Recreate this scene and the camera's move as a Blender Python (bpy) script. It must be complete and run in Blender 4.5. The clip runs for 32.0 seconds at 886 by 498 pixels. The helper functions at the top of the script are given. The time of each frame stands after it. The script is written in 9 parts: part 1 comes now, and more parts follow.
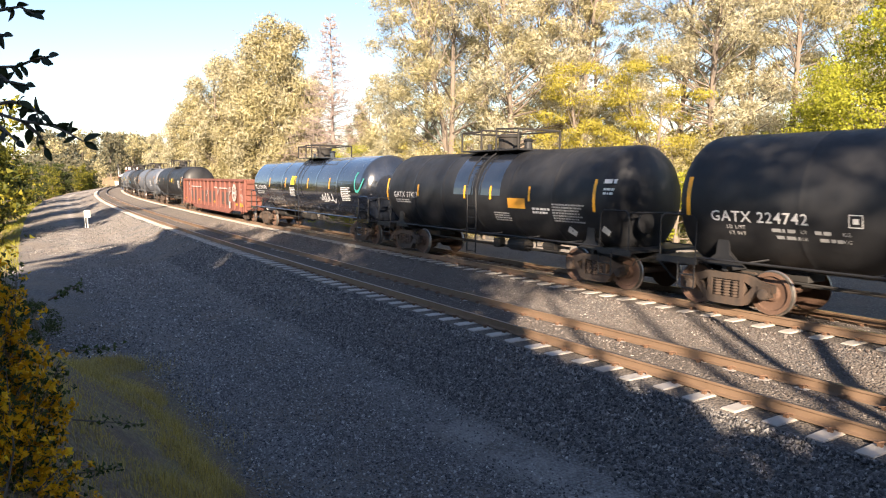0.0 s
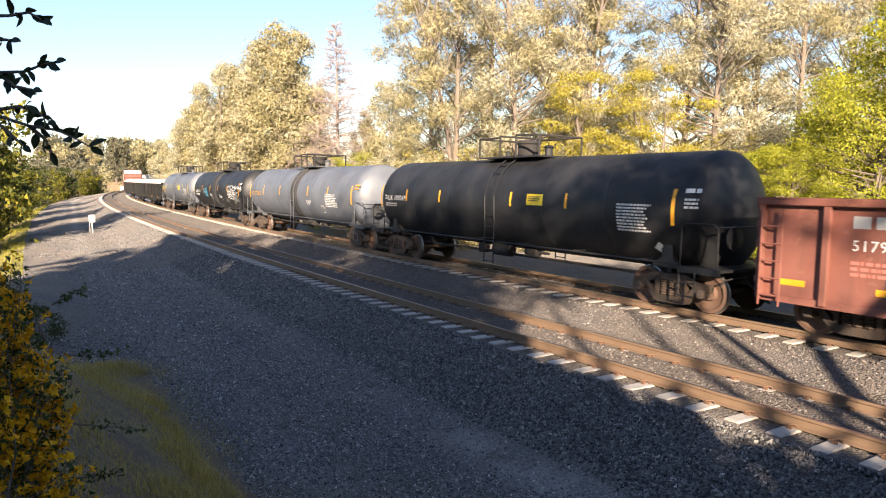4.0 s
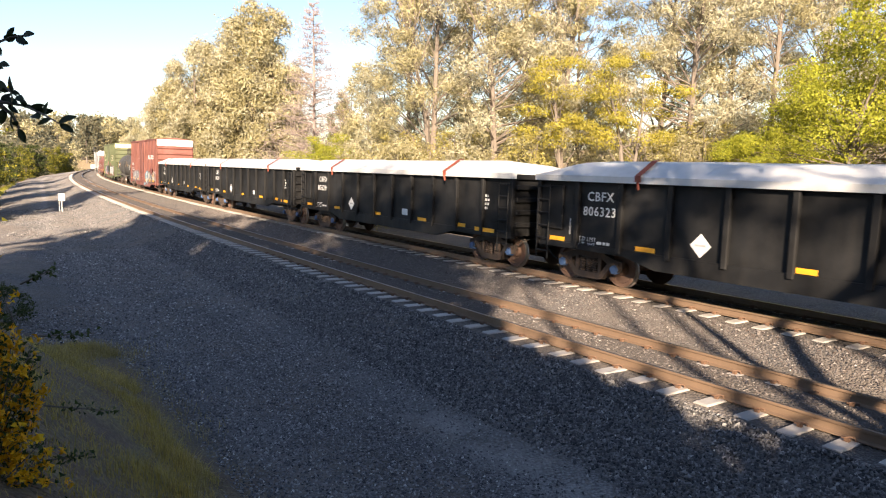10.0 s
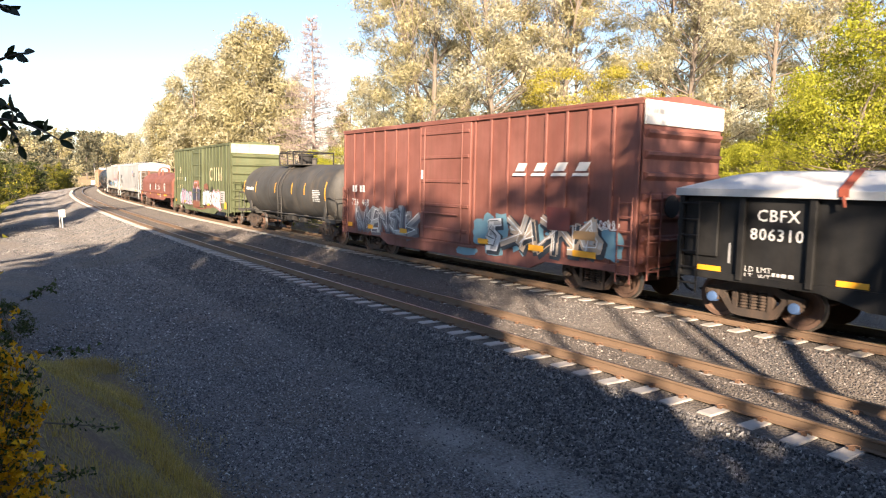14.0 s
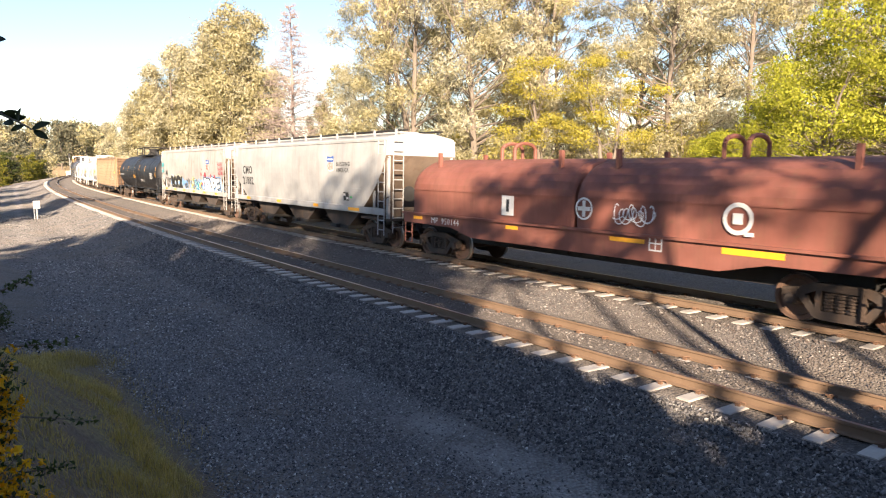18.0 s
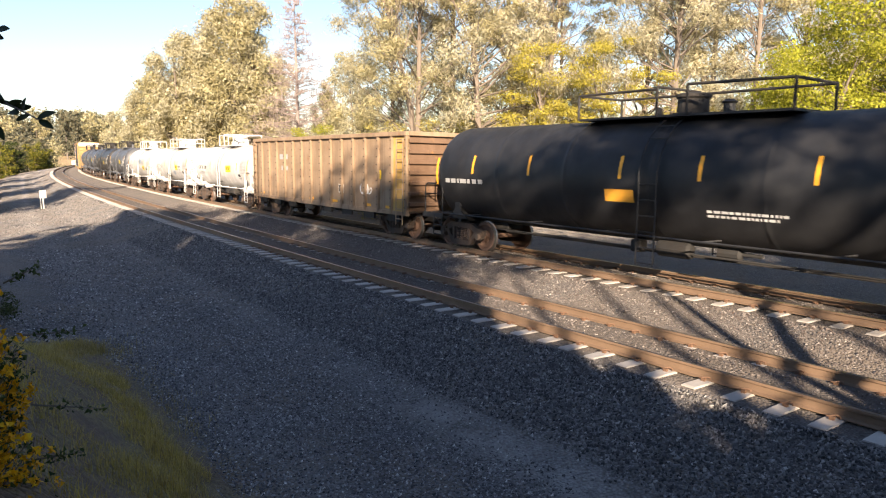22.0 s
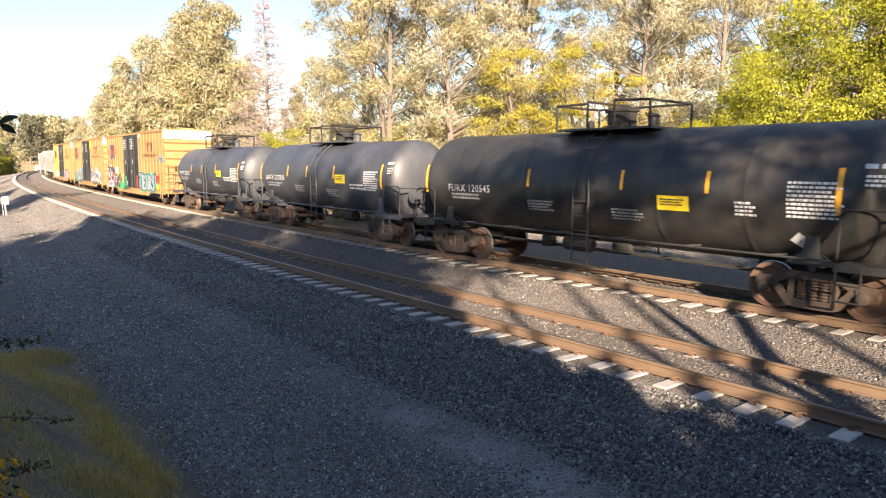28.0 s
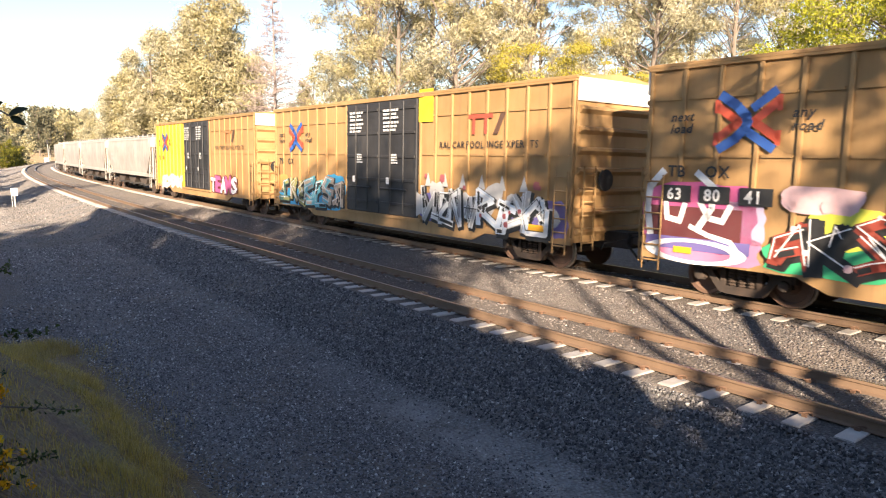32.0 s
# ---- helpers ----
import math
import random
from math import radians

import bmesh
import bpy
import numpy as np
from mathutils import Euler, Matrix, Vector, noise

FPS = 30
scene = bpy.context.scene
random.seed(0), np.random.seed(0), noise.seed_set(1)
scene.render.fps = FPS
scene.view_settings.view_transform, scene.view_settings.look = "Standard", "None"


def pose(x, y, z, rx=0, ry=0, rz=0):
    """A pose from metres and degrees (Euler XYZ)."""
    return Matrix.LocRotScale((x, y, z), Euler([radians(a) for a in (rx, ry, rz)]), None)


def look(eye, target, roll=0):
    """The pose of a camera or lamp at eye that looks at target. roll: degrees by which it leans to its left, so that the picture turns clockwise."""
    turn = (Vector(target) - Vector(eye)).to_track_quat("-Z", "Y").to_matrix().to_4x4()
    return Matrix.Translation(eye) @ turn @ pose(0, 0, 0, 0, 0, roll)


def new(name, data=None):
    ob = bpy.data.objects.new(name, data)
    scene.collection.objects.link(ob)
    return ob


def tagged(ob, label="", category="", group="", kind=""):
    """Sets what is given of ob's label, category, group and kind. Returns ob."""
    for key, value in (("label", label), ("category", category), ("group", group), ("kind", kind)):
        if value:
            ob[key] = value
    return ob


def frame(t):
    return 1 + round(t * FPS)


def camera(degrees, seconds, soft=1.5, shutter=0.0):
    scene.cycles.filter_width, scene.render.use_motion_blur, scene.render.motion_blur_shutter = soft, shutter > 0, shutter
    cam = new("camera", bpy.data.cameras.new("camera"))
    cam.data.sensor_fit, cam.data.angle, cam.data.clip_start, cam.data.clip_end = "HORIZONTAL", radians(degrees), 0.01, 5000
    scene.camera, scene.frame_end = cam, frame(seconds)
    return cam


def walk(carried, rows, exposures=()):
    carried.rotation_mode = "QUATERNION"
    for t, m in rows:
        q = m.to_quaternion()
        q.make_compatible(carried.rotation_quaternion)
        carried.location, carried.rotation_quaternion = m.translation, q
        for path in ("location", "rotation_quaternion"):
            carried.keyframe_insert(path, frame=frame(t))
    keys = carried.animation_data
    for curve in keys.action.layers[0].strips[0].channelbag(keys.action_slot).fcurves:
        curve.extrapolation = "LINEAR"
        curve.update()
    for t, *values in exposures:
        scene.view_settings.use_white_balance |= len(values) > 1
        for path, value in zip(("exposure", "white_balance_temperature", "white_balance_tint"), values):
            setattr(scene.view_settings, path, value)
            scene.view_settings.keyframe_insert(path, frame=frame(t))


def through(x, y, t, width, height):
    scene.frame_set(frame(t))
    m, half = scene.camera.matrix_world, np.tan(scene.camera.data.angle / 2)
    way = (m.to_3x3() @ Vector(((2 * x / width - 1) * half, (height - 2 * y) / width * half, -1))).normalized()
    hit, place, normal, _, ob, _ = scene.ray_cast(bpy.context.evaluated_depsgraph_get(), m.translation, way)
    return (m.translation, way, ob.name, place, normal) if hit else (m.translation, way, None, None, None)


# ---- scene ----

# ---- camera: a person stands still on a bank and pans slowly with the train ----
EYE = (0.0, 0.0, 3.378)
LENS = 66.0
cam = camera(LENS, 32.0, soft=1.15, shutter=0.09)
# seconds, tilt, lean, turn (degrees)
CAM_ROWS = [
    (0, 83.04, 1.33, -0.11), (0.5, 83.14, 1.08, -0.28), (1, 83.26, 1.06, -0.29), (1.5, 83.07, 1.00, -0.18),
    (2, 82.77, 0.87, -0.68), (2.5, 82.91, 0.89, -0.66), (3, 83.37, 0.95, -0.15), (3.5, 83.61, 0.98, 0.14),
    (5.5, 83.72, 0.62, 0.32), (6, 83.67, 0.51, 0.00), (6.5, 83.52, 0.58, -0.27), (7, 83.37, 0.61, -0.32),
    (7.5, 83.43, 0.63, -0.82), (8, 83.17, 0.62, -0.91), (8.5, 83.15, 0.52, -0.93), (9, 82.95, 0.70, -1.07),
    (9.5, 82.36, 0.26, -0.99), (10, 82.28, 0.02, -1.65), (10.5, 82.47, -0.11, -1.29), (11, 82.71, 0.48, -1.46),
    (11.5, 82.67, 0.24, -1.18), (12, 82.68, 0.04, -1.63), (12.5, 83.15, 0.43, -1.47), (13, 83.18, 0.49, -1.04),
    (13.5, 83.46, 0.61, -1.30), (14, 83.28, 0.65, -1.70), (14.5, 83.01, 0.71, -1.47), (16.5, 82.52, 0.08, -2.71),
    (17, 82.17, 0.39, -3.03), (17.5, 82.50, 0.59, -3.49), (18, 82.37, 0.82, -3.30), (18.5, 82.20, 1.07, -2.88),
    (19, 82.28, 1.21, -2.80), (19.5, 82.03, 1.35, -2.55), (20, 82.03, 1.44, -2.43), (20.5, 82.08, 1.28, -2.60),
    (21, 81.97, 1.15, -2.78), (21.5, 81.66, 1.18, -2.60), (22, 81.37, 1.08, -2.90), (22.5, 81.20, 1.29, -3.15),
    (23, 81.02, 1.26, -3.33), (23.5, 81.28, 1.19, -3.62), (24, 81.01, 1.18, -3.69), (24.5, 81.01, 1.41, -3.88),
    (25, 81.40, 1.19, -4.60), (25.5, 81.45, 1.24, -5.89), (27.5, 81.70, 1.06, -5.92), (28, 81.66, 1.21, -5.24),
    (28.5, 81.90, 1.21, -4.73), (29, 81.79, 1.34, -4.17), (29.5, 81.64, 1.05, -4.17), (30, 81.44, 0.77, -4.21),
    (30.5, 81.44, 0.53, -4.49), (31, 81.38, 0.52, -4.67), (31.5, 81.31, 0.71, -4.75), (32, 81.29, 0.73, -4.62),
]
walk(cam, [(t, pose(*EYE, rx, ry, rz)) for t, rx, ry, rz in CAM_ROWS], exposures=[(0, 1.86, 6500, 18), (3, 1.82, 6500, 18), (8, 1.76, 6500, 18), (16.5, 1.85, 6500, 18), (21, 1.74, 6500, 18), (25, 1.70, 6500, 18), (28, 1.90, 6500, 18), (32, 1.94, 6500, 18)])

# ---- world and sun: low warm sun behind the viewer ----
SUN_AZ, SUN_EL = radians(180.0), radians(20.0)    # clockwise from +y
TO_SUN = Vector((math.sin(SUN_AZ) * math.cos(SUN_EL), math.cos(SUN_AZ) * math.cos(SUN_EL), math.sin(SUN_EL)))
world = bpy.data.worlds.new("world")
scene.world = world
world.use_nodes = True
sky = world.node_tree.nodes.new("ShaderNodeTexSky")
sky.sky_type, sky.sun_disc = "NISHITA", False
sky.sun_elevation, sky.sun_rotation = SUN_EL, SUN_AZ
sky.air_density, sky.dust_density, sky.ozone_density = 1.0, 0.4, 1.6
background = world.node_tree.nodes["Background"]
background.inputs["Strength"].default_value = 0.064
world.node_tree.links.new(sky.outputs["Color"], background.inputs["Color"])
sun = new("sun", bpy.data.lights.new("sun", "SUN"))
sun.data.energy, sun.data.angle, sun.data.color = 5.0, radians(0.6), (1.0, 0.84, 0.60)
sun.matrix_world = look(TO_SUN * 60, (0, 0, 0))

# ---- small helpers ----
def obj(name, me, parent=None, label="", m=None):
    ob = new(name, me)
    ob.parent = parent
    if m is not None:
        ob.matrix_basis = m
    if label:
        ob["label"] = label
    return ob


def to_mesh(name, bm, material, smooth=False):
    me = bpy.data.meshes.new(name)
    bm.normal_update()
    bm.to_mesh(me)
    bm.free()
    if smooth:
        me.polygons.foreach_set("use_smooth", [True] * len(me.polygons))
    for mat in (material if isinstance(material, (list, tuple)) else (material,)):
        me.materials.append(mat)
    return me


def part(name, bm, material, parent=None, label="", m=None, smooth=False):
    """One mesh object under a thing or a part."""
    return obj(name, to_mesh(name, bm, material, smooth), parent, label, m)


def thing(name, label, category, group="", m=None):
    ob = new(name)
    ob.empty_display_size = 0.3
    if m is not None:
        ob.matrix_basis = m
    return tagged(ob, label, category, group)


def raw_mesh(name, verts, faces, material, smooth=False):
    me = bpy.data.meshes.new(name)
    me.from_pydata(verts if isinstance(verts, list) else verts.tolist(), [], faces if isinstance(faces, list) else faces.tolist())
    me.materials.append(material)
    if smooth:
        me.polygons.foreach_set("use_smooth", [True] * len(me.polygons))
    return me


def box(bm, x0, x1, y0, y1, z0, z1):
    v = [bm.verts.new(p) for p in ((x0, y0, z0), (x1, y0, z0), (x1, y1, z0), (x0, y1, z0), (x0, y0, z1), (x1, y0, z1), (x1, y1, z1), (x0, y1, z1))]
    for f in ((3, 2, 1, 0), (4, 5, 6, 7), (0, 1, 5, 4), (1, 2, 6, 5), (2, 3, 7, 6), (3, 0, 4, 7)):
        bm.faces.new([v[i] for i in f])
    return bm


def boxes(*rows, bevel=0.0):
    bm = bmesh.new()
    for r in rows:
        box(bm, *r)
    if bevel:
        bmesh.ops.bevel(bm, geom=bm.edges[:], offset=bevel, segments=1, affect="EDGES")
    return bm


def rod(bm, a, b, r=0.02, n=6, r2=None):
    a, b = Vector(a), Vector(b)
    r2 = r if r2 is None else r2
    q = (b - a).to_track_quat("Z", "Y")
    rings = []
    for p, rr in ((a, r), (b, r2)):
        rings.append([bm.verts.new(p + q @ Vector((rr * math.cos(2 * math.pi * i / n), rr * math.sin(2 * math.pi * i / n), 0))) for i in range(n)])
    for i in range(n):
        bm.faces.new((rings[0][i], rings[0][(i + 1) % n], rings[1][(i + 1) % n], rings[1][i]))
    bm.faces.new(rings[0][::-1])
    bm.faces.new(rings[1])


def rods(*rows, r=0.02, n=6):
    bm = bmesh.new()
    for line in rows:
        for a, b in zip(line, line[1:]):
            rod(bm, a, b, r, n)
    return bm


def lathe(bm, profile, axis="x", n=32, centre=(0, 0, 0)):
    """Turn (along, radius) pairs about an axis."""
    c = Vector(centre)
    rings = []
    for s, r in profile:
        ring = []
        for i in range(n):
            a = 2 * math.pi * i / n
            u, w = r * math.cos(a), r * math.sin(a)
            ring.append(bm.verts.new(c + Vector({"x": (s, u, w), "y": (w, s, u), "z": (u, w, s)}[axis])))
        rings.append(ring)
    for a, b in zip(rings, rings[1:]):
        for i in range(n):
            bm.faces.new((a[i], a[(i + 1) % n], b[(i + 1) % n], b[i]))
    bm.faces.new(rings[0][::-1])
    bm.faces.new(rings[-1])
    return bm


# ---- materials ----
def mat_new(name, base, rough=0.6, metal=0.0, spec=None):
    m = bpy.data.materials.new(name)
    m.use_nodes = True
    b = m.node_tree.nodes["Principled BSDF"]
    b.inputs["Base Color"].default_value = (*base, 1)
    b.inputs["Roughness"].default_value = rough
    b.inputs["Metallic"].default_value = metal
    if spec is not None:
        b.inputs["Specular IOR Level"].default_value = spec
    return m, m.node_tree, b


def nd(nt, kind, **inputs):
    n = nt.nodes.new(kind)
    for k, v in inputs.items():
        n.inputs[k.replace("_", " ")].default_value = v
    return n


def ramp(nt, fac, stops):
    r = nt.nodes.new("ShaderNodeValToRGB")
    e = r.color_ramp.elements
    while len(e) < len(stops):
        e.new(0.5)
    for el, (p, c) in zip(e, stops):
        el.position, el.color = p, (*c, 1) if len(c) == 3 else c
    nt.links.new(fac, r.inputs["Fac"])
    return r.outputs["Color"]


def mix(nt, fac, a, b, mode="MIX"):
    n = nt.nodes.new("ShaderNodeMix")
    n.data_type, n.blend_type = "RGBA", mode
    for sock, v in ((n.inputs[0], fac), (n.inputs[6], a), (n.inputs[7], b)):
        if isinstance(v, bpy.types.NodeSocket):
            nt.links.new(v, sock)
        elif isinstance(v, (int, float)):
            sock.default_value = v
        else:
            sock.default_value = (*v, 1)
    return n.outputs[2]


def tex(nt, scale, detail=4.0, rough=0.6, stretch=(1, 1, 1), coord="Object"):
    tc = nt.nodes.new("ShaderNodeTexCoord")
    mp = nt.nodes.new("ShaderNodeMapping")
    mp.inputs["Scale"].default_value = stretch
    n = nd(nt, "ShaderNodeTexNoise", Scale=scale, Detail=detail, Roughness=rough)
    nt.links.new(tc.outputs[coord], mp.inputs["Vector"])
    nt.links.new(mp.outputs["Vector"], n.inputs["Vector"])
    return n.outputs["Fac"]


def bump(nt, b, height, strength=0.3, dist=0.02):
    n = nd(nt, "ShaderNodeBump", Strength=strength, Distance=dist)
    nt.links.new(height, n.inputs["Height"])
    nt.links.new(n.outputs["Normal"], b.inputs["Normal"])


def painted(name, base, rough=0.45, dirt=(0.16, 0.12, 0.085), amount=0.5, streak=0.5, metal=0.0, rust=None, spec=None, dust=0.0):
    """Weathered paint on steel: broad fading, streaks of dirt that run down, fine speckle."""
    m, nt, b = mat_new(name, base, rough, metal, spec)
    broad = tex(nt, 0.55, 5)
    runs = tex(nt, 1.0, 5, 0.65, stretch=(3.2, 3.2, 0.22))
    fine = tex(nt, 22, 3)
    faded = tuple(min(1, c * 1.12 + 0.02) for c in base)
    dark = tuple(c * 0.78 for c in base)
    col = mix(nt, ramp(nt, broad, [(0.35, (0, 0, 0)), (0.68, (1, 1, 1))]), dark, faded)
    col = mix(nt, ramp(nt, runs, [(0.48, (0, 0, 0)), (0.80, (streak,) * 3)]), col, dirt)
    col = mix(nt, ramp(nt, fine, [(0.55, (0, 0, 0)), (0.85, (amount * 0.5,) * 3)]), col, dirt)
    if dust:
        col = mix(nt, ramp(nt, tex(nt, 1.1, 6, 0.65), [(0.3, (0, 0, 0)), (0.75, (dust,) * 3)]), col, dirt)
    if rust:
        spots = tex(nt, 2.6, 8, 0.7)
        col = mix(nt, ramp(nt, spots, [(0.58, (0, 0, 0)), (0.72, (1, 1, 1))]), col, rust)
    nt.links.new(col, b.inputs["Base Color"])
    rr = ramp(nt, runs, [(0.3, (rough,) * 3), (0.8, (min(1, rough + 0.25),) * 3)])
    nt.links.new(rr, b.inputs["Roughness"])
    bump(nt, b, broad, 0.08, 0.03)
    return m

# ---- plan of the line: s runs away from the viewer along the near track, u to the far side ----
K0, K1, H0, X0, Y0 = 0.000916, -1.855e-6, -0.58455, 3.664, 12.0
K2 = 0.0009                           # the bend tightens far off
FAR_U, FAR_Z = 4.574, 0.07            # the far track beside the near one
CANT = 0.0616                         # the near rail lies that much higher than the far one
TILT = math.degrees(CANT / 1.507)
SPEED = 13.42                         # metres a second, towards the viewer
STEP = 0.5
S_MIN, S_MAX = -520.0, 1500.0


def _line():
    n = int((S_MAX - S_MIN) / STEP) + 1
    s = S_MIN + STEP * np.arange(n)
    k = np.clip(K0 + K1 * s, 0.0, 0.00097) + K2 * np.clip((s - 85) / 45, 0, 1) * (s < 420)
    k[s < -60] = 0.0
    h = np.cumsum(k) * STEP
    i0 = int(-S_MIN / STEP)
    h = h - h[i0] + H0
    x, y = np.cumsum(np.sin(h)) * STEP, np.cumsum(np.cos(h)) * STEP
    return s, x - x[i0] + X0, y - y[i0] + Y0, h


LINE_S, LINE_X, LINE_Y, LINE_H = _line()


def at(s, u=0.0):
    """Plan place at s along and u across, and the heading."""
    x, y, h = (np.interp(s, LINE_S, a) for a in (LINE_X, LINE_Y, LINE_H))
    return x + u * np.cos(h), y - u * np.sin(h), h


def along(x, y):
    """The (s, u) of a plan place."""
    i = int(np.argmin((LINE_X - x) ** 2 + (LINE_Y - y) ** 2))
    h = LINE_H[i]
    dx, dy = x - LINE_X[i], y - LINE_Y[i]
    return LINE_S[i] + dx * math.sin(h) + dy * math.cos(h), dx * math.cos(h) - dy * math.sin(h)


def track_pose(s, u, z):
    """Local x towards the viewer (the way the train runs), y to the far side, tilted with the track."""
    x, y, h = at(s, u)
    return Matrix.Translation((x, y, z)) @ Matrix.Rotation(math.pi / 2 - h + math.pi, 4, "Z") @ Matrix.Rotation(-radians(TILT), 4, "X")


def lerp(u, pts):
    return np.interp(u, [p[0] for p in pts], [p[1] for p in pts])


def smooth01(v):
    v = np.clip(v, 0, 1)
    return v * v * (3 - 2 * v)


def ground_z(s, u):
    """Height of the ground: track bed, its slopes, the bank under the viewer, the hollow beyond it."""
    s, u = np.asarray(s, float), np.asarray(u, float)
    t = CANT / 1.507
    rows = []
    for c, h in ((0.0, 0.0), (FAR_U, FAR_Z)):              # ballast lies over the ties but for their near ends
        for v, lift in ((-1.45, -0.20), (-0.84, -0.205), (-0.66, -0.20), (-0.46, -0.165), (0.46, -0.162), (0.64, -0.20), (0.88, -0.165), (1.35, -0.175), (1.55, -0.22)):
            rows.append((c + v, h + lift - v * t))
    bed = lerp(u, rows + [
                   (FAR_U + 3.2, -0.72), (FAR_U + 5, -0.8), (FAR_U + 12, -0.7), (FAR_U + 17, -0.4), (40, 0.5), (120, 4), (700, 22)])
    left = lerp(u, [(-7.0, -0.92), (-5.0, -0.86), (-3.7, -0.82), (-2.1, -0.38), (-1.45, -0.185 + 1.35 * t)])
    z = np.where(u < -1.45, left, bed)
    near = 1 - smooth01((s - 1.0) / 8.5)                   # the bank where the viewer stands
    out = np.clip(-7.0 - u, 0, None)
    bank = lerp(out, [(0, 0), (0.25, 0.06), (0.6, 0.42), (1.0, 0.85), (1.7, 1.45), (2.4, 2.2), (3.4, 2.8), (8, 3.2), (30, 4.0), (120, 8), (700, 20)])
    deep = smooth01((s - 22) / 30)
    hollow = lerp(out, [(0, 0), (2.5, -0.35), (7, -1.8), (14, -3.6), (30, -3.6), (60, 1.0), (200, 9), (700, 24)])
    mid = lerp(out, [(0, 0), (1, 0.15), (6, 0.4), (40, 2), (700, 20)])
    z = z + near * bank + (1 - near) * (deep * hollow + (1 - deep) * mid)
    return z


def ground_at(x, y):
    s, u = along(x, y)
    return float(ground_z(s, u))


# ---- materials of the ground and the track ----
def ground_material():
    """Ballast on the bed, dusty grit in the walkway, soil and dry grass beyond."""
    m, nt, b = mat_new("ballast_and_soil", (0.2, 0.19, 0.18), 0.92)
    tc = nt.nodes.new("ShaderNodeTexCoord")
    vor = nd(nt, "ShaderNodeTexVoronoi", Scale=24.0, Randomness=1.0)
    nt.links.new(tc.outputs["Object"], vor.inputs["Vector"])
    stone = ramp(nt, vor.outputs["Color"], [(0.0, (0.06, 0.06, 0.064)), (0.5, (0.19, 0.184, 0.187)), (1.0, (0.37, 0.35, 0.335))])
    joint = ramp(nt, vor.outputs["Distance"], [(0.25, (1, 1, 1)), (0.75, (0.25, 0.25, 0.25))])
    stone = mix(nt, 0.85, stone, joint, "MULTIPLY")
    big = tex(nt, 0.45, 6, 0.65)
    stone = mix(nt, ramp(nt, big, [(0.38, (0, 0, 0)), (0.66, (0.65, 0.65, 0.65))]), stone, (0.24, 0.19, 0.145))
    stone = mix(nt, ramp(nt, tex(nt, 2.6, 5, 0.7), [(0.4, (0, 0, 0)), (0.7, (0.5, 0.5, 0.5))]), stone, (0.10, 0.09, 0.082))
    soil = mix(nt, ramp(nt, tex(nt, 1.1, 8, 0.7), [(0.4, (0, 0, 0)), (0.6, (1, 1, 1))]), (0.19, 0.125, 0.085), (0.27, 0.22, 0.10))
    soil = mix(nt, ramp(nt, tex(nt, 14, 5, 0.7), [(0.42, (0.6, 0.6, 0.6)), (0.58, (0, 0, 0))]), soil, (0.10, 0.075, 0.055))
    at_soil = nt.nodes.new("ShaderNodeAttribute")
    at_soil.attribute_name = "soil"
    at_dust = nt.nodes.new("ShaderNodeAttribute")
    at_dust.attribute_name = "dust"
    dust = mix(nt, tex(nt, 9, 6, 0.7), (0.32, 0.30, 0.28), (0.43, 0.405, 0.38))
    breakup = mix(nt, ramp(nt, tex(nt, 1.3, 8, 0.75), [(0.35, (0, 0, 0)), (0.62, (1, 1, 1))]), (0, 0, 0), at_dust.outputs["Color"])
    col = mix(nt, breakup, stone, dust)
    # rust tint, darkened to stand for the shade over the track bed
    at_rust_shade = nt.nodes.new("ShaderNodeAttribute")
    at_rust_shade.attribute_name = "rust"
    col = mix(nt, at_rust_shade.outputs["Fac"], col, mix(nt, tex(nt, 30, 3), (0.035, 0.030, 0.027), (0.11, 0.09, 0.075)))
    col = mix(nt, at_soil.outputs["Fac"], col, soil)
    nt.links.new(col, b.inputs["Base Color"])
    b.inputs["Diffuse Roughness"].default_value = 1.0
    bump(nt, b, vor.outputs["Distance"], 0.9, 0.05)
    nt.nodes["Bump"].invert = True
    return m


GROUND = ground_material()


def stone_material(name, dim=1.0, rusty=0.0):
    m, nt, b = mat_new(name, (0.2, 0.2, 0.2), 0.88)
    geo = nt.nodes.new("ShaderNodeNewGeometry")
    col = ramp(nt, geo.outputs["Random Per Island"], [(0.0, tuple(dim * c for c in (0.030, 0.029, 0.031))), (0.5, tuple(dim * c for c in (0.15, 0.143, 0.144))), (0.88, tuple(dim * c for c in (0.29, 0.275, 0.262))), (0.965, tuple(dim * c for c in (0.40, 0.38, 0.355))), (1.0, tuple(dim * c for c in (0.62, 0.59, 0.54)))])
    col = mix(nt, ramp(nt, tex(nt, 60, 3), [(0.4, (0.75,) * 3), (0.7, (1.1,) * 3)]), (0, 0, 0), col)
    nt.links.new(col, b.inputs["Base Color"])
    if rusty:
        col = mix(nt, ramp(nt, tex(nt, 0.8, 5, 0.7), [(0.3, (rusty * 0.5,) * 3), (0.7, (rusty,) * 3)]), col, (0.17, 0.105, 0.068))
    nt.links.new(col, b.inputs["Base Color"])
    b.inputs["Diffuse Roughness"].default_value = 1.0
    bump(nt, b, tex(nt, 90, 3), 0.4, 0.006)
    return m


STONE = stone_material("ballast_stone", 0.88)
DUSTY_STONE = stone_material("dusty_ballast_stone", 1.22)
RUST_STONE = stone_material("rusty_ballast_stone", 0.78, 0.30)


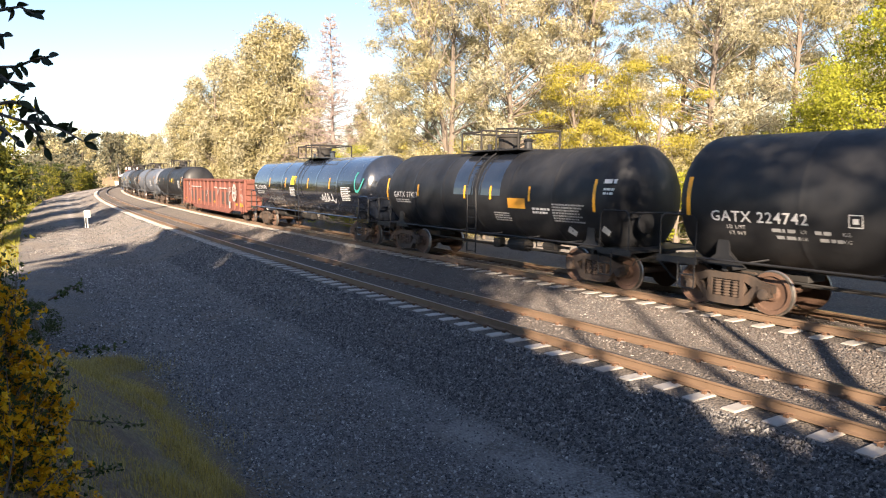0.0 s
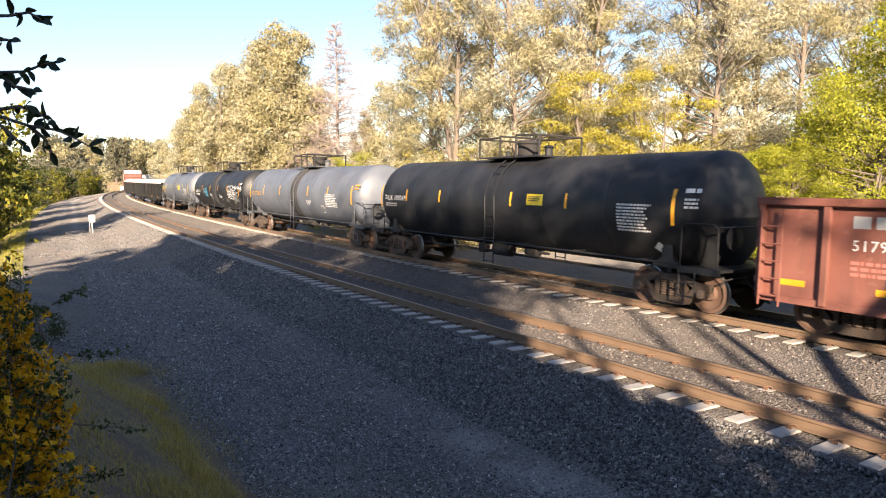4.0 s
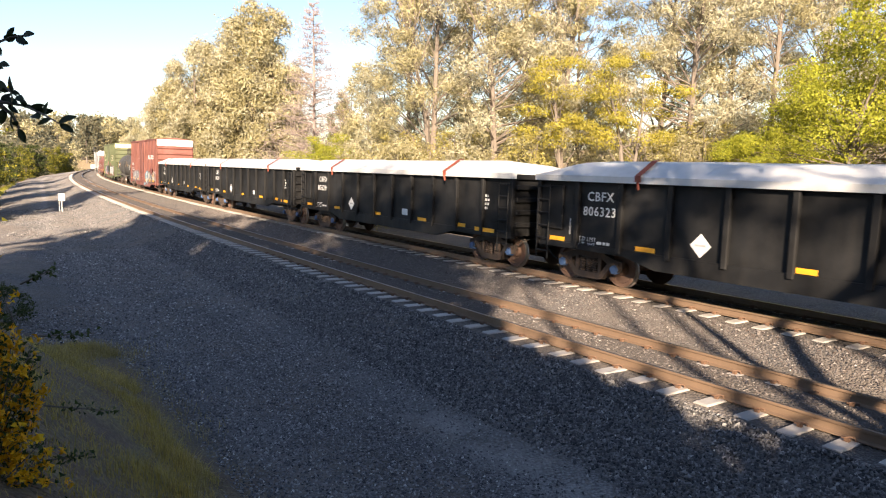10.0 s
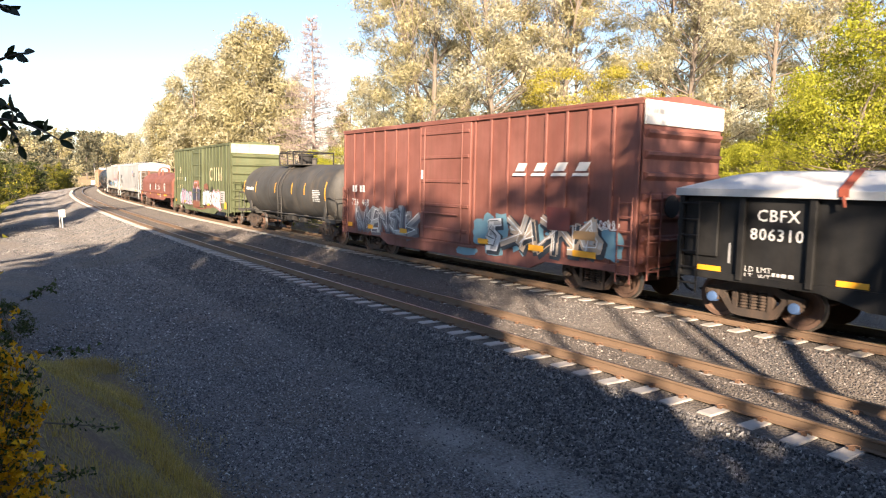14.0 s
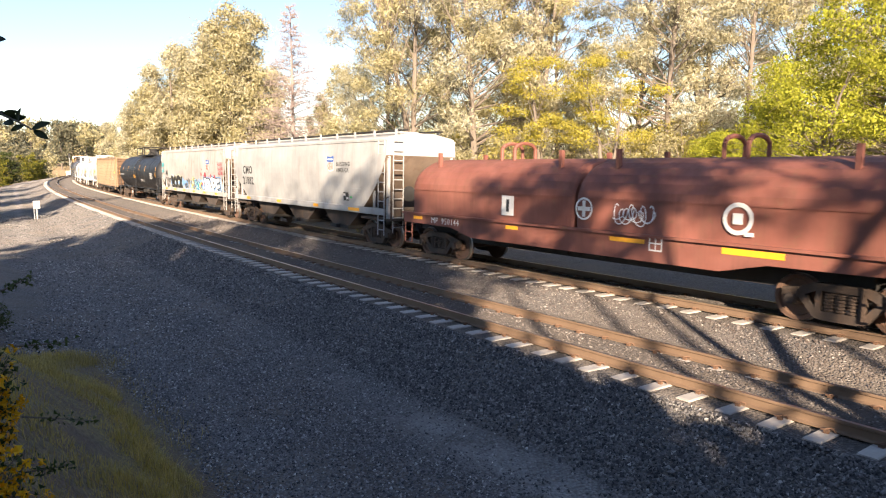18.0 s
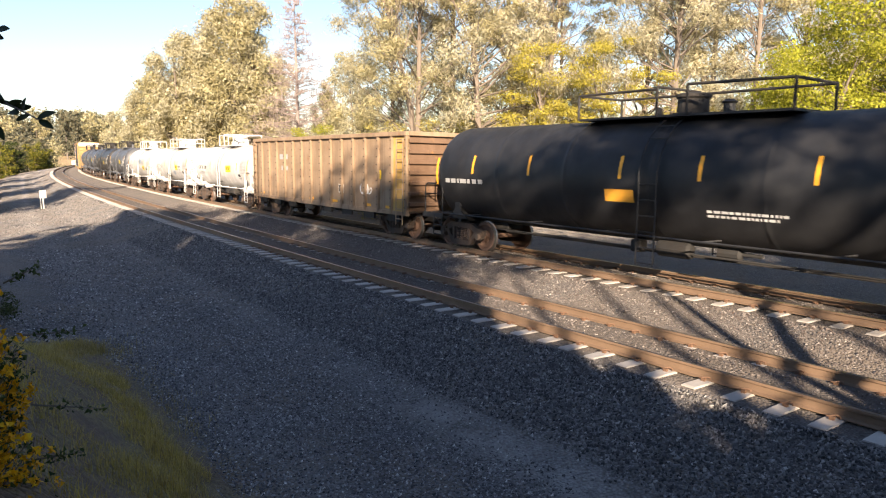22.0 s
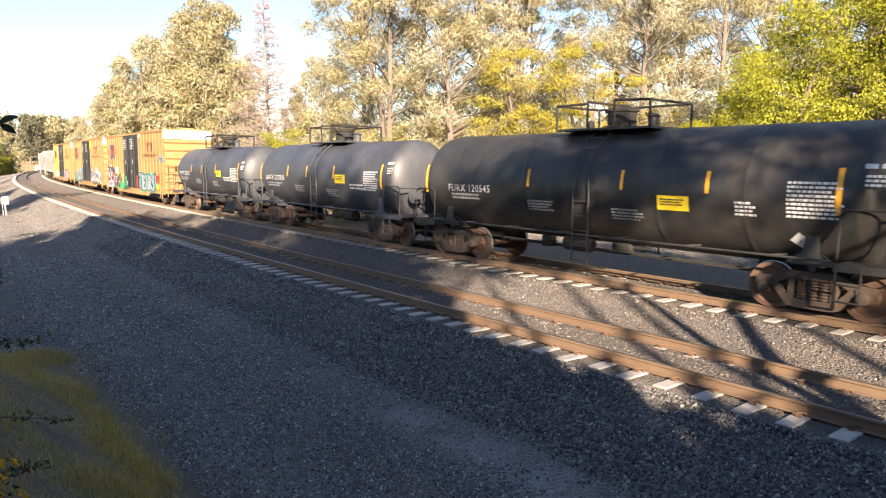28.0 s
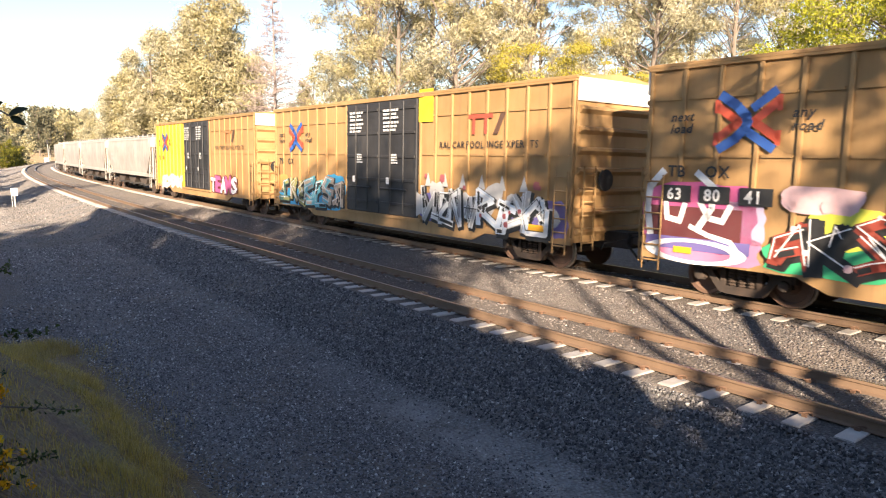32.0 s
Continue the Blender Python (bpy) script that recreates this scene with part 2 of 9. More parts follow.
def concrete_material():
    m, nt, b = mat_new("tie_concrete", (0.45, 0.42, 0.38), 0.85)
    info = nt.nodes.new("ShaderNodeObjectInfo")
    col = mix(nt, tex(nt, 5, 7, 0.7), (0.30, 0.27, 0.24), (0.56, 0.53, 0.49))
    col = mix(nt, ramp(nt, info.outputs["Random"], [(0, (0, 0, 0)), (1, (0.45,) * 3)]), col, (0.36, 0.31, 0.26))
    nt.links.new(col, b.inputs["Base Color"])
    bump(nt, b, tex(nt, 40, 4), 0.3, 0.004)
    return m


CONCRETE = concrete_material()


def rail_material(name, a, c, rough, metal=0.0):
    m, nt, b = mat_new(name, a, rough, metal)
    col = mix(nt, tex(nt, 3.0, 7, 0.7), a, c)
    nt.links.new(col, b.inputs["Base Color"])
    bump(nt, b, tex(nt, 30, 4), 0.15, 0.003)
    return m


RUST = rail_material("rail_rust", (0.125, 0.080, 0.050), (0.23, 0.150, 0.095), 0.75)
SHINE = rail_material("rail_head", (0.30, 0.25, 0.21), (0.45, 0.40, 0.36), 0.38, 0.9)
CLIP = rail_material("clip_rust", (0.09, 0.05, 0.03), (0.18, 0.10, 0.06), 0.8)


# ---- ground sheet ----
def ground_sheet():
    ss = np.concatenate([np.arange(-500, -40, 20), np.arange(-40, -10, 1.5), np.arange(-10, 34, 0.4), np.arange(34, 90, 1.5), np.arange(90, 240, 5), np.arange(240, 1490, 25)])
    us = np.concatenate([np.arange(-700, -60, 40), np.arange(-60, -16, 3), np.arange(-16, 12, 0.3), np.arange(12, 40, 2.5), np.arange(40, 700, 30)])
    S, U = np.meshgrid(ss, us, indexing="ij")
    x, y, h = at(S.ravel(), U.ravel())
    s, u = S.ravel(), U.ravel()
    z = ground_z(s, u)
    rough = np.array([noise.noise((a * 0.35, b * 0.35, 0.3)) * 0.05 + noise.noise((a * 1.3, b * 1.3, 2.0)) * 0.025 for a, b in zip(x, y)])
    on_bed = ((u > -1.7) & (u < FAR_U + 1.7))
    rough = np.where(on_bed, rough * 0.35, rough)
    wild = np.clip((-7.2 - u) / 3, 0, 1) + np.clip((u - FAR_U - 10) / 6, 0, 1)
    rough = rough + np.array([noise.noise((a * 0.11, b * 0.11, 9.0)) for a, b in zip(x, y)]) * 0.35 * wild
    z = z + rough
    ns, nu = len(ss), len(us)
    i, j = np.meshgrid(np.arange(ns - 1), np.arange(nu - 1), indexing="ij")
    a = (i * nu + j).ravel()
    faces = np.stack([a, a + 1, a + nu + 1, a + nu], 1)[:, ::-1]
    me = raw_mesh("ground", np.stack([x, y, z], 1), faces, GROUND, True)
    edge = -6.75 + 0.35 * np.array([noise.noise((a * 0.4, b * 0.4, 5.0)) for a, b in zip(x, y)])
    edge = edge - 2.6 * smooth01((s - 7.5) / 5)
    soil = np.clip((edge - u) / 0.5, 0, 1) + np.clip((u - FAR_U - 12.5) / 1.5, 0, 1)
    trod = 0.25 + 0.75 * (1 - smooth01((s + 1.5) / 6))
    dust = np.exp(-((u + 3.72) / 0.42) ** 2) * 0.95 * trod + np.exp(-((u + 6.2) / 0.5) ** 2) * 0.3 + np.clip((u - FAR_U - 3) / 1.0, 0, 1) * 0.12 + np.exp(-((u + 5.4 + 0.5 * np.sin(s * 0.05)) / 0.3) ** 2) * 0.8 * (s > 44)
    # rust-brown round the rails, with the bed's shade put in as darkening
    brown = 0.8 * np.exp(-(np.clip(np.abs(u) - 0.9, 0, None) / 0.4) ** 2) + 0.8 * np.exp(-(np.clip(np.abs(u - FAR_U) - 0.9, 0, None) / 0.4) ** 2) + 0.5 * ((u > 0) & (u < FAR_U))
    for name, v in (("soil", np.clip(soil, 0, 1)), ("dust", np.clip(dust, 0, 1)), ("rust", np.clip(brown, 0, 0.85))):
        at_ = me.attributes.new(name, "FLOAT", "POINT")
        at_.data.foreach_set("value", v.astype(np.float32))
    tagged(new("ground", me), "dark grey ballast bed with dusty walkway and dry grassy soil", "ground", kind="structure")


ground_sheet()


# ---- the two tracks ----
RAIL_PROFILE = [(-0.075, -0.172), (0.075, -0.172), (0.075, -0.160), (0.012, -0.14), (0.010, -0.05), (0.036, -0.038), (0.037, -0.006), (0.030, 0.0),
                (-0.030, 0.0), (-0.037, -0.006), (-0.036, -0.038), (-0.010, -0.05), (-0.012, -0.14), (-0.075, -0.160)]


def rail_mesh(u, z0, side):
    ss = np.concatenate([np.arange(-500, -40, 10), np.arange(-40, 130, 1.0), np.arange(130, 700, 5)])
    t = radians(TILT)
    verts, faces = [], []
    n = len(RAIL_PROFILE)
    for s in ss:
        x, y, h = at(s, 0)
        for a, b in RAIL_PROFILE:
            uu = u + (side * 0.7535 + a) * math.cos(t) + b * math.sin(t)
            verts.append((x + uu * math.cos(h), y - uu * math.sin(h), z0 - (side * 0.7535 + a) * math.sin(t) + b * math.cos(t)))
    for i in range(len(ss) - 1):
        for j in range(n):
            k = (j + 1) % n
            faces.append((i * n + j, i * n + k, (i + 1) * n + k, (i + 1) * n + j))
    me = raw_mesh("rail", verts, faces, RUST)
    me.materials.append(SHINE)
    index = [1 if (f % n) in (7,) else 0 for f in range(len(faces))]
    me.polygons.foreach_set("material_index", index)
    return me


def tie_mesh():
    bm = bmesh.new()
    rings = []
    for y, top in ((-1.295, -0.185), (-1.25, -0.175), (-0.55, -0.175), (-0.45, -0.195), (0.45, -0.195), (0.55, -0.175), (1.25, -0.175), (1.295, -0.185)):
        rings.append([bm.verts.new(p) for p in ((-0.135, y, -0.40), (0.135, y, -0.40), (0.115, y, top - 0.01), (0.10, y, top), (-0.10, y, top), (-0.115, y, top - 0.01))])
    for a, b in zip(rings, rings[1:]):
        for i in range(6):
            bm.faces.new((a[i], a[(i + 1) % 6], b[(i + 1) % 6], b[i]))
    bm.faces.new(rings[0][::-1])
    bm.faces.new(rings[-1])
    bmesh.ops.recalc_face_normals(bm, faces=bm.faces[:])
    return to_mesh("tie", bm, CONCRETE)


def clip_mesh():
    """A bent spring clip that holds the rail foot."""
    bm = bmesh.new()
    pts = [(-0.07, 0.0, -0.168), (-0.06, 0.0, -0.13), (-0.02, 0.03, -0.12), (0.02, 0.10, -0.125), (0.06, 0.10, -0.135), (0.065, 0.03, -0.15), (0.02, -0.02, -0.155)]
    for a, b in zip(pts, pts[1:]):
        rod(bm, a, b, 0.012, 5)
    box(bm, -0.03, 0.03, 0.05, 0.10, -0.178, -0.13)
    return to_mesh("rail_clip", bm, CLIP)


def build_tracks():
    tie, clip = tie_mesh(), clip_mesh()
    for name, u, z, label in (("near_track", 0.0, 0.0, "empty rusty rails on pale concrete ties in ballast"), ("far_track", FAR_U, FAR_Z, "railway track that carries the train, concrete ties")):
        track = thing(name, label, "railway track")
        track["kind"] = "structure"
        for side in (-1, 1):
            obj("rail", rail_mesh(u, z, side), track)
        n0, n1 = int(-14 / 0.61), int(150 / 0.61)
        rng = random.Random(3 + int(u))
        for i in range(n0, n1):
            s = i * 0.61 + rng.uniform(-0.02, 0.02)
            m = track_pose(s, u, z) @ pose(0, rng.uniform(-0.04, 0.04), rng.uniform(-0.006, 0.004), 0, 0, rng.uniform(-0.8, 0.8))
            t = obj("tie", tie, track, m=m)
            if s < (16 if u == 0 else 18) and s > -7:
                for y, turn in ((-0.7535 - 0.07, 180), (-0.7535 + 0.07, 0), (0.7535 - 0.07, 180), (0.7535 + 0.07, 0)):
                    obj("rail_clip", clip, t, m=pose(0, y, 0, 0, 0, turn))

# ---- paints of the rolling stock ----
PAINTS = {}


def paint(name, base, **kw):
    if name not in PAINTS:
        PAINTS[name] = painted(name, base, **kw)
    return PAINTS[name]


def plain(name, base, rough=0.55):
    """A thin coat: sign paint, spray paint, stickers."""
    if name not in PAINTS:
        m, nt, b = mat_new(name, base, rough)
        col = mix(nt, ramp(nt, tex(nt, 6, 6, 0.7), [(0.4, (0, 0, 0)), (0.75, (0.45,) * 3)]), base, tuple(c * 0.6 + 0.03 for c in base))
        nt.links.new(col, b.inputs["Base Color"])
        PAINTS[name] = m
    return PAINTS[name]


BLACK = paint("tank_black", (0.0085, 0.0095, 0.0125), rough=0.42, dirt=(0.030, 0.028, 0.028), streak=0.22, amount=0.2, spec=0.36, dust=0.14)
GLOSS = paint("gloss_blue_black", (0.008, 0.012, 0.022), rough=0.1, dirt=(0.06, 0.055, 0.055), streak=0.1, amount=0.12, spec=0.7)
GLOSS.node_tree.nodes["Principled BSDF"].inputs["Coat Weight"].default_value = 1.0
GLOSS.node_tree.nodes["Principled BSDF"].inputs["Coat Roughness"].default_value = 0.06
GLOSS.node_tree.nodes["Principled BSDF"].inputs["Coat IOR"].default_value = 1.6
GREYBLUE = paint("tank_grey_blue", (0.115, 0.13, 0.16), rough=0.42, dirt=(0.16, 0.13, 0.10), streak=0.35)
SLATE = paint("tank_slate", (0.05, 0.055, 0.068), rough=0.36, dirt=(0.12, 0.10, 0.08), streak=0.3)
DARKGREY = paint("tank_dark_grey", (0.075, 0.08, 0.09), rough=0.4, dirt=(0.14, 0.11, 0.08), streak=0.35)
WHITE = paint("tank_white", (0.53, 0.52, 0.505), rough=0.4, dirt=(0.32, 0.22, 0.14), streak=0.42, amount=0.35)
HOPPERGREY = paint("hopper_grey", (0.37, 0.37, 0.365), rough=0.5, dirt=(0.24, 0.18, 0.12), streak=0.35, amount=0.3)
HOPPERPALE = paint("hopper_pale", (0.40, 0.385, 0.37), rough=0.55, dirt=(0.30, 0.17, 0.09), streak=0.55, amount=0.5, rust=(0.33, 0.17, 0.08))
OXIDE = paint("oxide_red", (0.20, 0.068, 0.05), rough=0.6, dirt=(0.10, 0.05, 0.035), streak=0.5)
COILRED = paint("coil_car_red", (0.215, 0.07, 0.047), rough=0.6, dirt=(0.12, 0.06, 0.04), streak=0.55, rust=(0.17, 0.085, 0.05))
GONDRED = paint("gondola_red", (0.20, 0.065, 0.045), rough=0.68, dirt=(0.11, 0.06, 0.045), streak=0.7, amount=0.8, rust=(0.28, 0.12, 0.075))
GREEN = paint("boxcar_green", (0.088, 0.105, 0.045), rough=0.6, dirt=(0.18, 0.15, 0.08), streak=0.55, amount=0.6)
TBOXYELLOW = paint("boxcar_faded_yellow", (0.38, 0.225, 0.085), rough=0.65, dirt=(0.22, 0.12, 0.06), streak=0.5, amount=0.4, dust=0.25)
BRIGHTYELLOW = paint("boxcar_bright_yellow", (0.80, 0.60, 0.02), rough=0.5, dirt=(0.3, 0.2, 0.06), streak=0.2, amount=0.2)
GONDBLACK = paint("gondola_black", (0.007, 0.007, 0.0075), rough=0.5, dirt=(0.06, 0.05, 0.04), streak=0.15, amount=0.15, spec=0.2)
COALBROWN = paint("coal_gondola_brown", (0.29, 0.20, 0.125), rough=0.72, dirt=(0.10, 0.07, 0.05), streak=0.7, amount=0.7, rust=(0.24, 0.12, 0.06))
DOORBLACK = paint("door_black", (0.018, 0.018, 0.02), rough=0.5, dirt=(0.10, 0.08, 0.06), streak=0.25)
SILVER = paint("roof_galvanised", (0.62, 0.60, 0.57), rough=0.5, dirt=(0.4, 0.33, 0.25), streak=0.2)
TARP = paint("white_cover", (0.60, 0.60, 0.595), rough=0.5, dirt=(0.5, 0.46, 0.4), streak=0.18, amount=0.15)
IRON = paint("frame_iron", (0.011, 0.010, 0.0095), rough=0.75, dirt=(0.04, 0.027, 0.019), streak=0.5, amount=0.7)
SLOPERUST = paint("slope_rust", (0.15, 0.105, 0.075), rough=0.85, dirt=(0.22, 0.15, 0.10), streak=0.5, amount=0.7, rust=(0.12, 0.06, 0.035))
TRUCKBROWN = paint("truck_rust", (0.05, 0.036, 0.028), rough=0.88, dirt=(0.14, 0.085, 0.055), streak=0.6, amount=0.8, rust=(0.15, 0.085, 0.052))
WHEELRUST = paint("wheel_rust", (0.10, 0.052, 0.032), rough=0.8, dirt=(0.26, 0.15, 0.09), streak=0.3, amount=0.7)
TREAD = rail_material("wheel_tread", (0.32, 0.30, 0.28), (0.5, 0.47, 0.44), 0.35, 0.9)
AMBER = plain("reflector_amber", (0.85, 0.40, 0.02), 0.4)
LEMON = plain("label_yellow", (0.85, 0.62, 0.02), 0.45)
LETTERWHITE = plain("lettering_white", (0.72, 0.71, 0.69))
LETTERGREY = plain("lettering_grey", (0.36, 0.36, 0.36))
LETTERBLACK = plain("lettering_black", (0.02, 0.02, 0.02))
LETTERORANGE = plain("lettering_orange", (0.70, 0.33, 0.03))
SPRAYWHITE = plain("spray_white", (0.80, 0.80, 0.80))
STRAPRED = plain("strap_red", (0.28, 0.06, 0.03), 0.7)
CAPBLUE = plain("bearing_cap_blue", (0.06, 0.12, 0.26), 0.6)

MESHES = {}


def cached(key, make):
    if key not in MESHES:
        MESHES[key] = make()
    return MESHES[key]


# ---- lettering ----
GLYPHS = {}


def letters(text, size, slant=0.0, bold=0.0):
    """Flat outline of a text: points (along, up) and faces."""
    key = (text, size, slant, bold)
    if key not in GLYPHS:
        cu = bpy.data.curves.new("text", "FONT")
        cu.body, cu.size, cu.resolution_u, cu.shear, cu.space_character = text, size * 1.38, 2, slant, 1.12
        cu.offset = bold
        ob = bpy.data.objects.new("text", cu)
        me = ob.to_mesh()
        v = [(p.co.x, p.co.y) for p in me.vertices]
        f = [tuple(p.vertices) for p in me.polygons]
        ob.to_mesh_clear()
        bpy.data.objects.remove(ob)
        GLYPHS[key] = (v, f)
    return GLYPHS[key]


def bars(rows, width, size, seed=0):
    """Writing too small to read: rows of short dashes."""
    rng = random.Random(seed)
    v, f = [], []
    for r in range(rows):
        x, y = 0.0, -r * size * 1.75
        end = width * rng.uniform(0.75, 1.0)
        while x < end:
            w = min(rng.uniform(0.6, 2.6) * size, end - x + 0.02)
            k = len(v)
            v += [(x, y), (x + w, y), (x + w, y + size), (x, y + size)]
            f.append((k, k + 1, k + 2, k + 3))
            x += w + size * rng.uniform(0.35, 0.7)
    return v, f


def rect(w, h, nx=1, ny=1):
    v = [(w * i / nx, h * j / ny) for j in range(ny + 1) for i in range(nx + 1)]
    f = [(j * (nx + 1) + i, j * (nx + 1) + i + 1, (j + 1) * (nx + 1) + i + 1, (j + 1) * (nx + 1) + i) for j in range(ny) for i in range(nx)]
    return v, f


def ring_shape(r0, r1, n=20, a0=0.0, a1=6.2832):
    v, f = [], []
    for i in range(n + 1):
        a = a0 + (a1 - a0) * i / n
        v += [(r0 * math.cos(a), r0 * math.sin(a)), (r1 * math.cos(a), r1 * math.sin(a))]
    for i in range(n):
        k = 2 * i
        f.append((k, k + 1, k + 3, k + 2))
    return v, f


def join(*shapes):
    v, f = [], []
    for sv, sf, dx, dy in shapes:
        k = len(v)
        v += [(a + dx, b + dy) for a, b in sv]
        f += [tuple(i + k for i in q) for q in sf]
    return v, f


def on_side(name, shape, x, z, material, parent, y=-1.5, label="", off=0.004, wall=None):
    """Lay a flat outline on the near side; wall maps height to half width for bulged sides."""
    v, f = shape
    if wall is None:
        verts = [(x + a, y - off, z + b) for a, b in v]
    else:
        verts = [(x + a, -wall(z + b) - off, z + b) for a, b in v]
    me = raw_mesh(name, verts, [tuple(q) for q in f], material)
    return obj(name, me, parent, label)


def on_tank(name, shape, x, h, material, parent, R, zc, off=0.008, label=""):
    """Wrap a flat outline round the near side of a tank; h is the height over its middle, along the shell."""
    v, f = shape
    verts = []
    for a, b in v:
        t = (h + b) / R
        verts.append((x + a, -(R + off) * math.cos(t), zc + (R + off) * math.sin(t)))
    return obj(name, raw_mesh(name, verts, [tuple(q) for q in f], material), parent, label)


# ---- spray-painted pieces ----
def blob(rng, w, h, n=14, jag=0.28):
    """An angular letter-like outline in a cell."""
    out = []
    for i in range(n):
        a = 2 * math.pi * i / n
        r = 1 - rng.random() * jag
        c, s = math.cos(a), math.sin(a)
        k = 1 / max(abs(c), abs(s)) ** 0.75
        out.append((w * 0.5 * c * r * k, h * 0.5 * s * r * k))
    return out


def stroke(points, width):
    v, f = [], []
    for (x0, y0), (x1, y1) in zip(points, points[1:]):
        dx, dy = x1 - x0, y1 - y0
        d = math.hypot(dx, dy) or 1
        ex, ey = dx / d * width * 0.3, dy / d * width * 0.3
        nx, ny = -dy / d * width / 2, dx / d * width / 2
        k = len(v)
        v += [(x0 - ex + nx, y0 - ey + ny), (x0 - ex - nx, y0 - ey - ny), (x1 + ex - nx, y1 + ey - ny), (x1 + ex + nx, y1 + ey + ny)]
        f.append((k, k + 1, k + 2, k + 3))
    return v, f


def curl(rng, x, y, w, h, n=16):
    """A looping hand-drawn line."""
    a, b = rng.uniform(0, 6.28), rng.uniform(1.5, 2.2)
    out = []
    for k in range(4 * n + 1):
        i = k / 4
        out.append((x + w * (i / n) + 0.26 * h * math.cos(a + b * i * 0.9), y + 0.5 * h + h * (0.36 + 0.14 * math.sin(i * 0.7 + a)) * math.sin(a + b * i * 0.9 + 0.35 * math.sin(i * 0.5))))
    return out


def piece(lay, x, z, w, h, word, fills, line, halo=None, seed=0, edge=None, shade=None, lean=0.12):
    """Fat sprayed letters: a cloud behind, an outer edge, dark contour, fill and an inner shade."""
    rng = random.Random(seed)
    n = len(word)
    cell = w / n
    if halo:
        for i in range(2 * n + 1):
            b = blob(rng, cell * rng.uniform(0.8, 1.2), h * rng.uniform(0.6, 1.0), 18, 0.16)
            lay("graffiti", (b, [tuple(range(18))]), x + w * i / (2 * n) + rng.uniform(-0.1, 0.1) * cell, z + h * rng.uniform(0.38, 0.66), halo if not isinstance(halo, tuple) else halo[i % len(halo)], 0.003 + 0.0003 * i)
    for i, ch in enumerate(word):
        gh, rise = h * rng.uniform(0.86, 1.04), h * rng.uniform(-0.05, 0.06)
        bow, tilt = rng.uniform(-0.12, 0.12), rng.uniform(-0.5, 1.0) * lean
        v0, _ = letters(ch, 1.0, 0, 0.06)
        lo, hi = min(p[0] for p in v0), max(p[0] for p in v0)
        bot, top = min(p[1] for p in v0), max(p[1] for p in v0)

        def bend(v):
            out = []
            for a, b in v:
                p, q = (a - lo) / (hi - lo), (b - bot) / (top - bot)
                out.append((cell * (p * 1.08 - 0.04 + tilt * q + bow * math.sin(math.pi * q)), rise + gh * (q + 0.05 * math.sin(5 * p + i))))
            return out
        fill = fills[i % len(fills)]
        for k, (bold, m) in enumerate(((0.17, edge), (0.125, line), (0.06, fill), (-0.015, shade))):
            if m is not None:
                v, f = letters(ch, 1.0, 0, bold)
                lay("graffiti", (bend(v), f), x + i * cell + (0.02 * h if k == 3 else 0), z - (0.03 * h if k == 3 else 0), m, 0.012 + 0.005 * k + 0.0016 * (i % 3))


# bare skeletons of wild letters, in a unit cell
WILD = [
    [[(0.1, 0.0), (0.1, 1.0), (0.85, 0.78), (0.2, 0.5), (0.95, 0.0)]],
    [[(0.15, 1.0), (0.12, 0.0)], [(0.9, 1.0), (0.2, 0.48), (1.0, -0.05)]],
    [[(0.0, 0.0), (0.45, 1.0), (0.9, 0.0)], [(0.15, 0.35), (0.8, 0.3)]],
    [[(0.95, 0.85), (0.3, 1.0), (0.1, 0.65), (0.85, 0.4), (0.7, 0.0), (0.0, 0.08)]],
    [[(0.9, 0.95), (0.1, 1.0), (0.15, 0.0), (1.0, 0.02)], [(0.15, 0.5), (0.75, 0.52)]],
    [[(-0.05, 0.9), (1.0, 1.0)], [(0.5, 0.95), (0.4, 0.0), (0.7, -0.05)]],
    [[(0.05, 0.0), (0.1, 1.0), (0.85, 0.05), (0.9, 1.05)]],
    [[(0.9, 0.8), (0.5, 1.0), (0.08, 0.6), (0.2, 0.05), (0.85, 0.1), (0.9, 0.5), (0.5, 0.5)]],
]


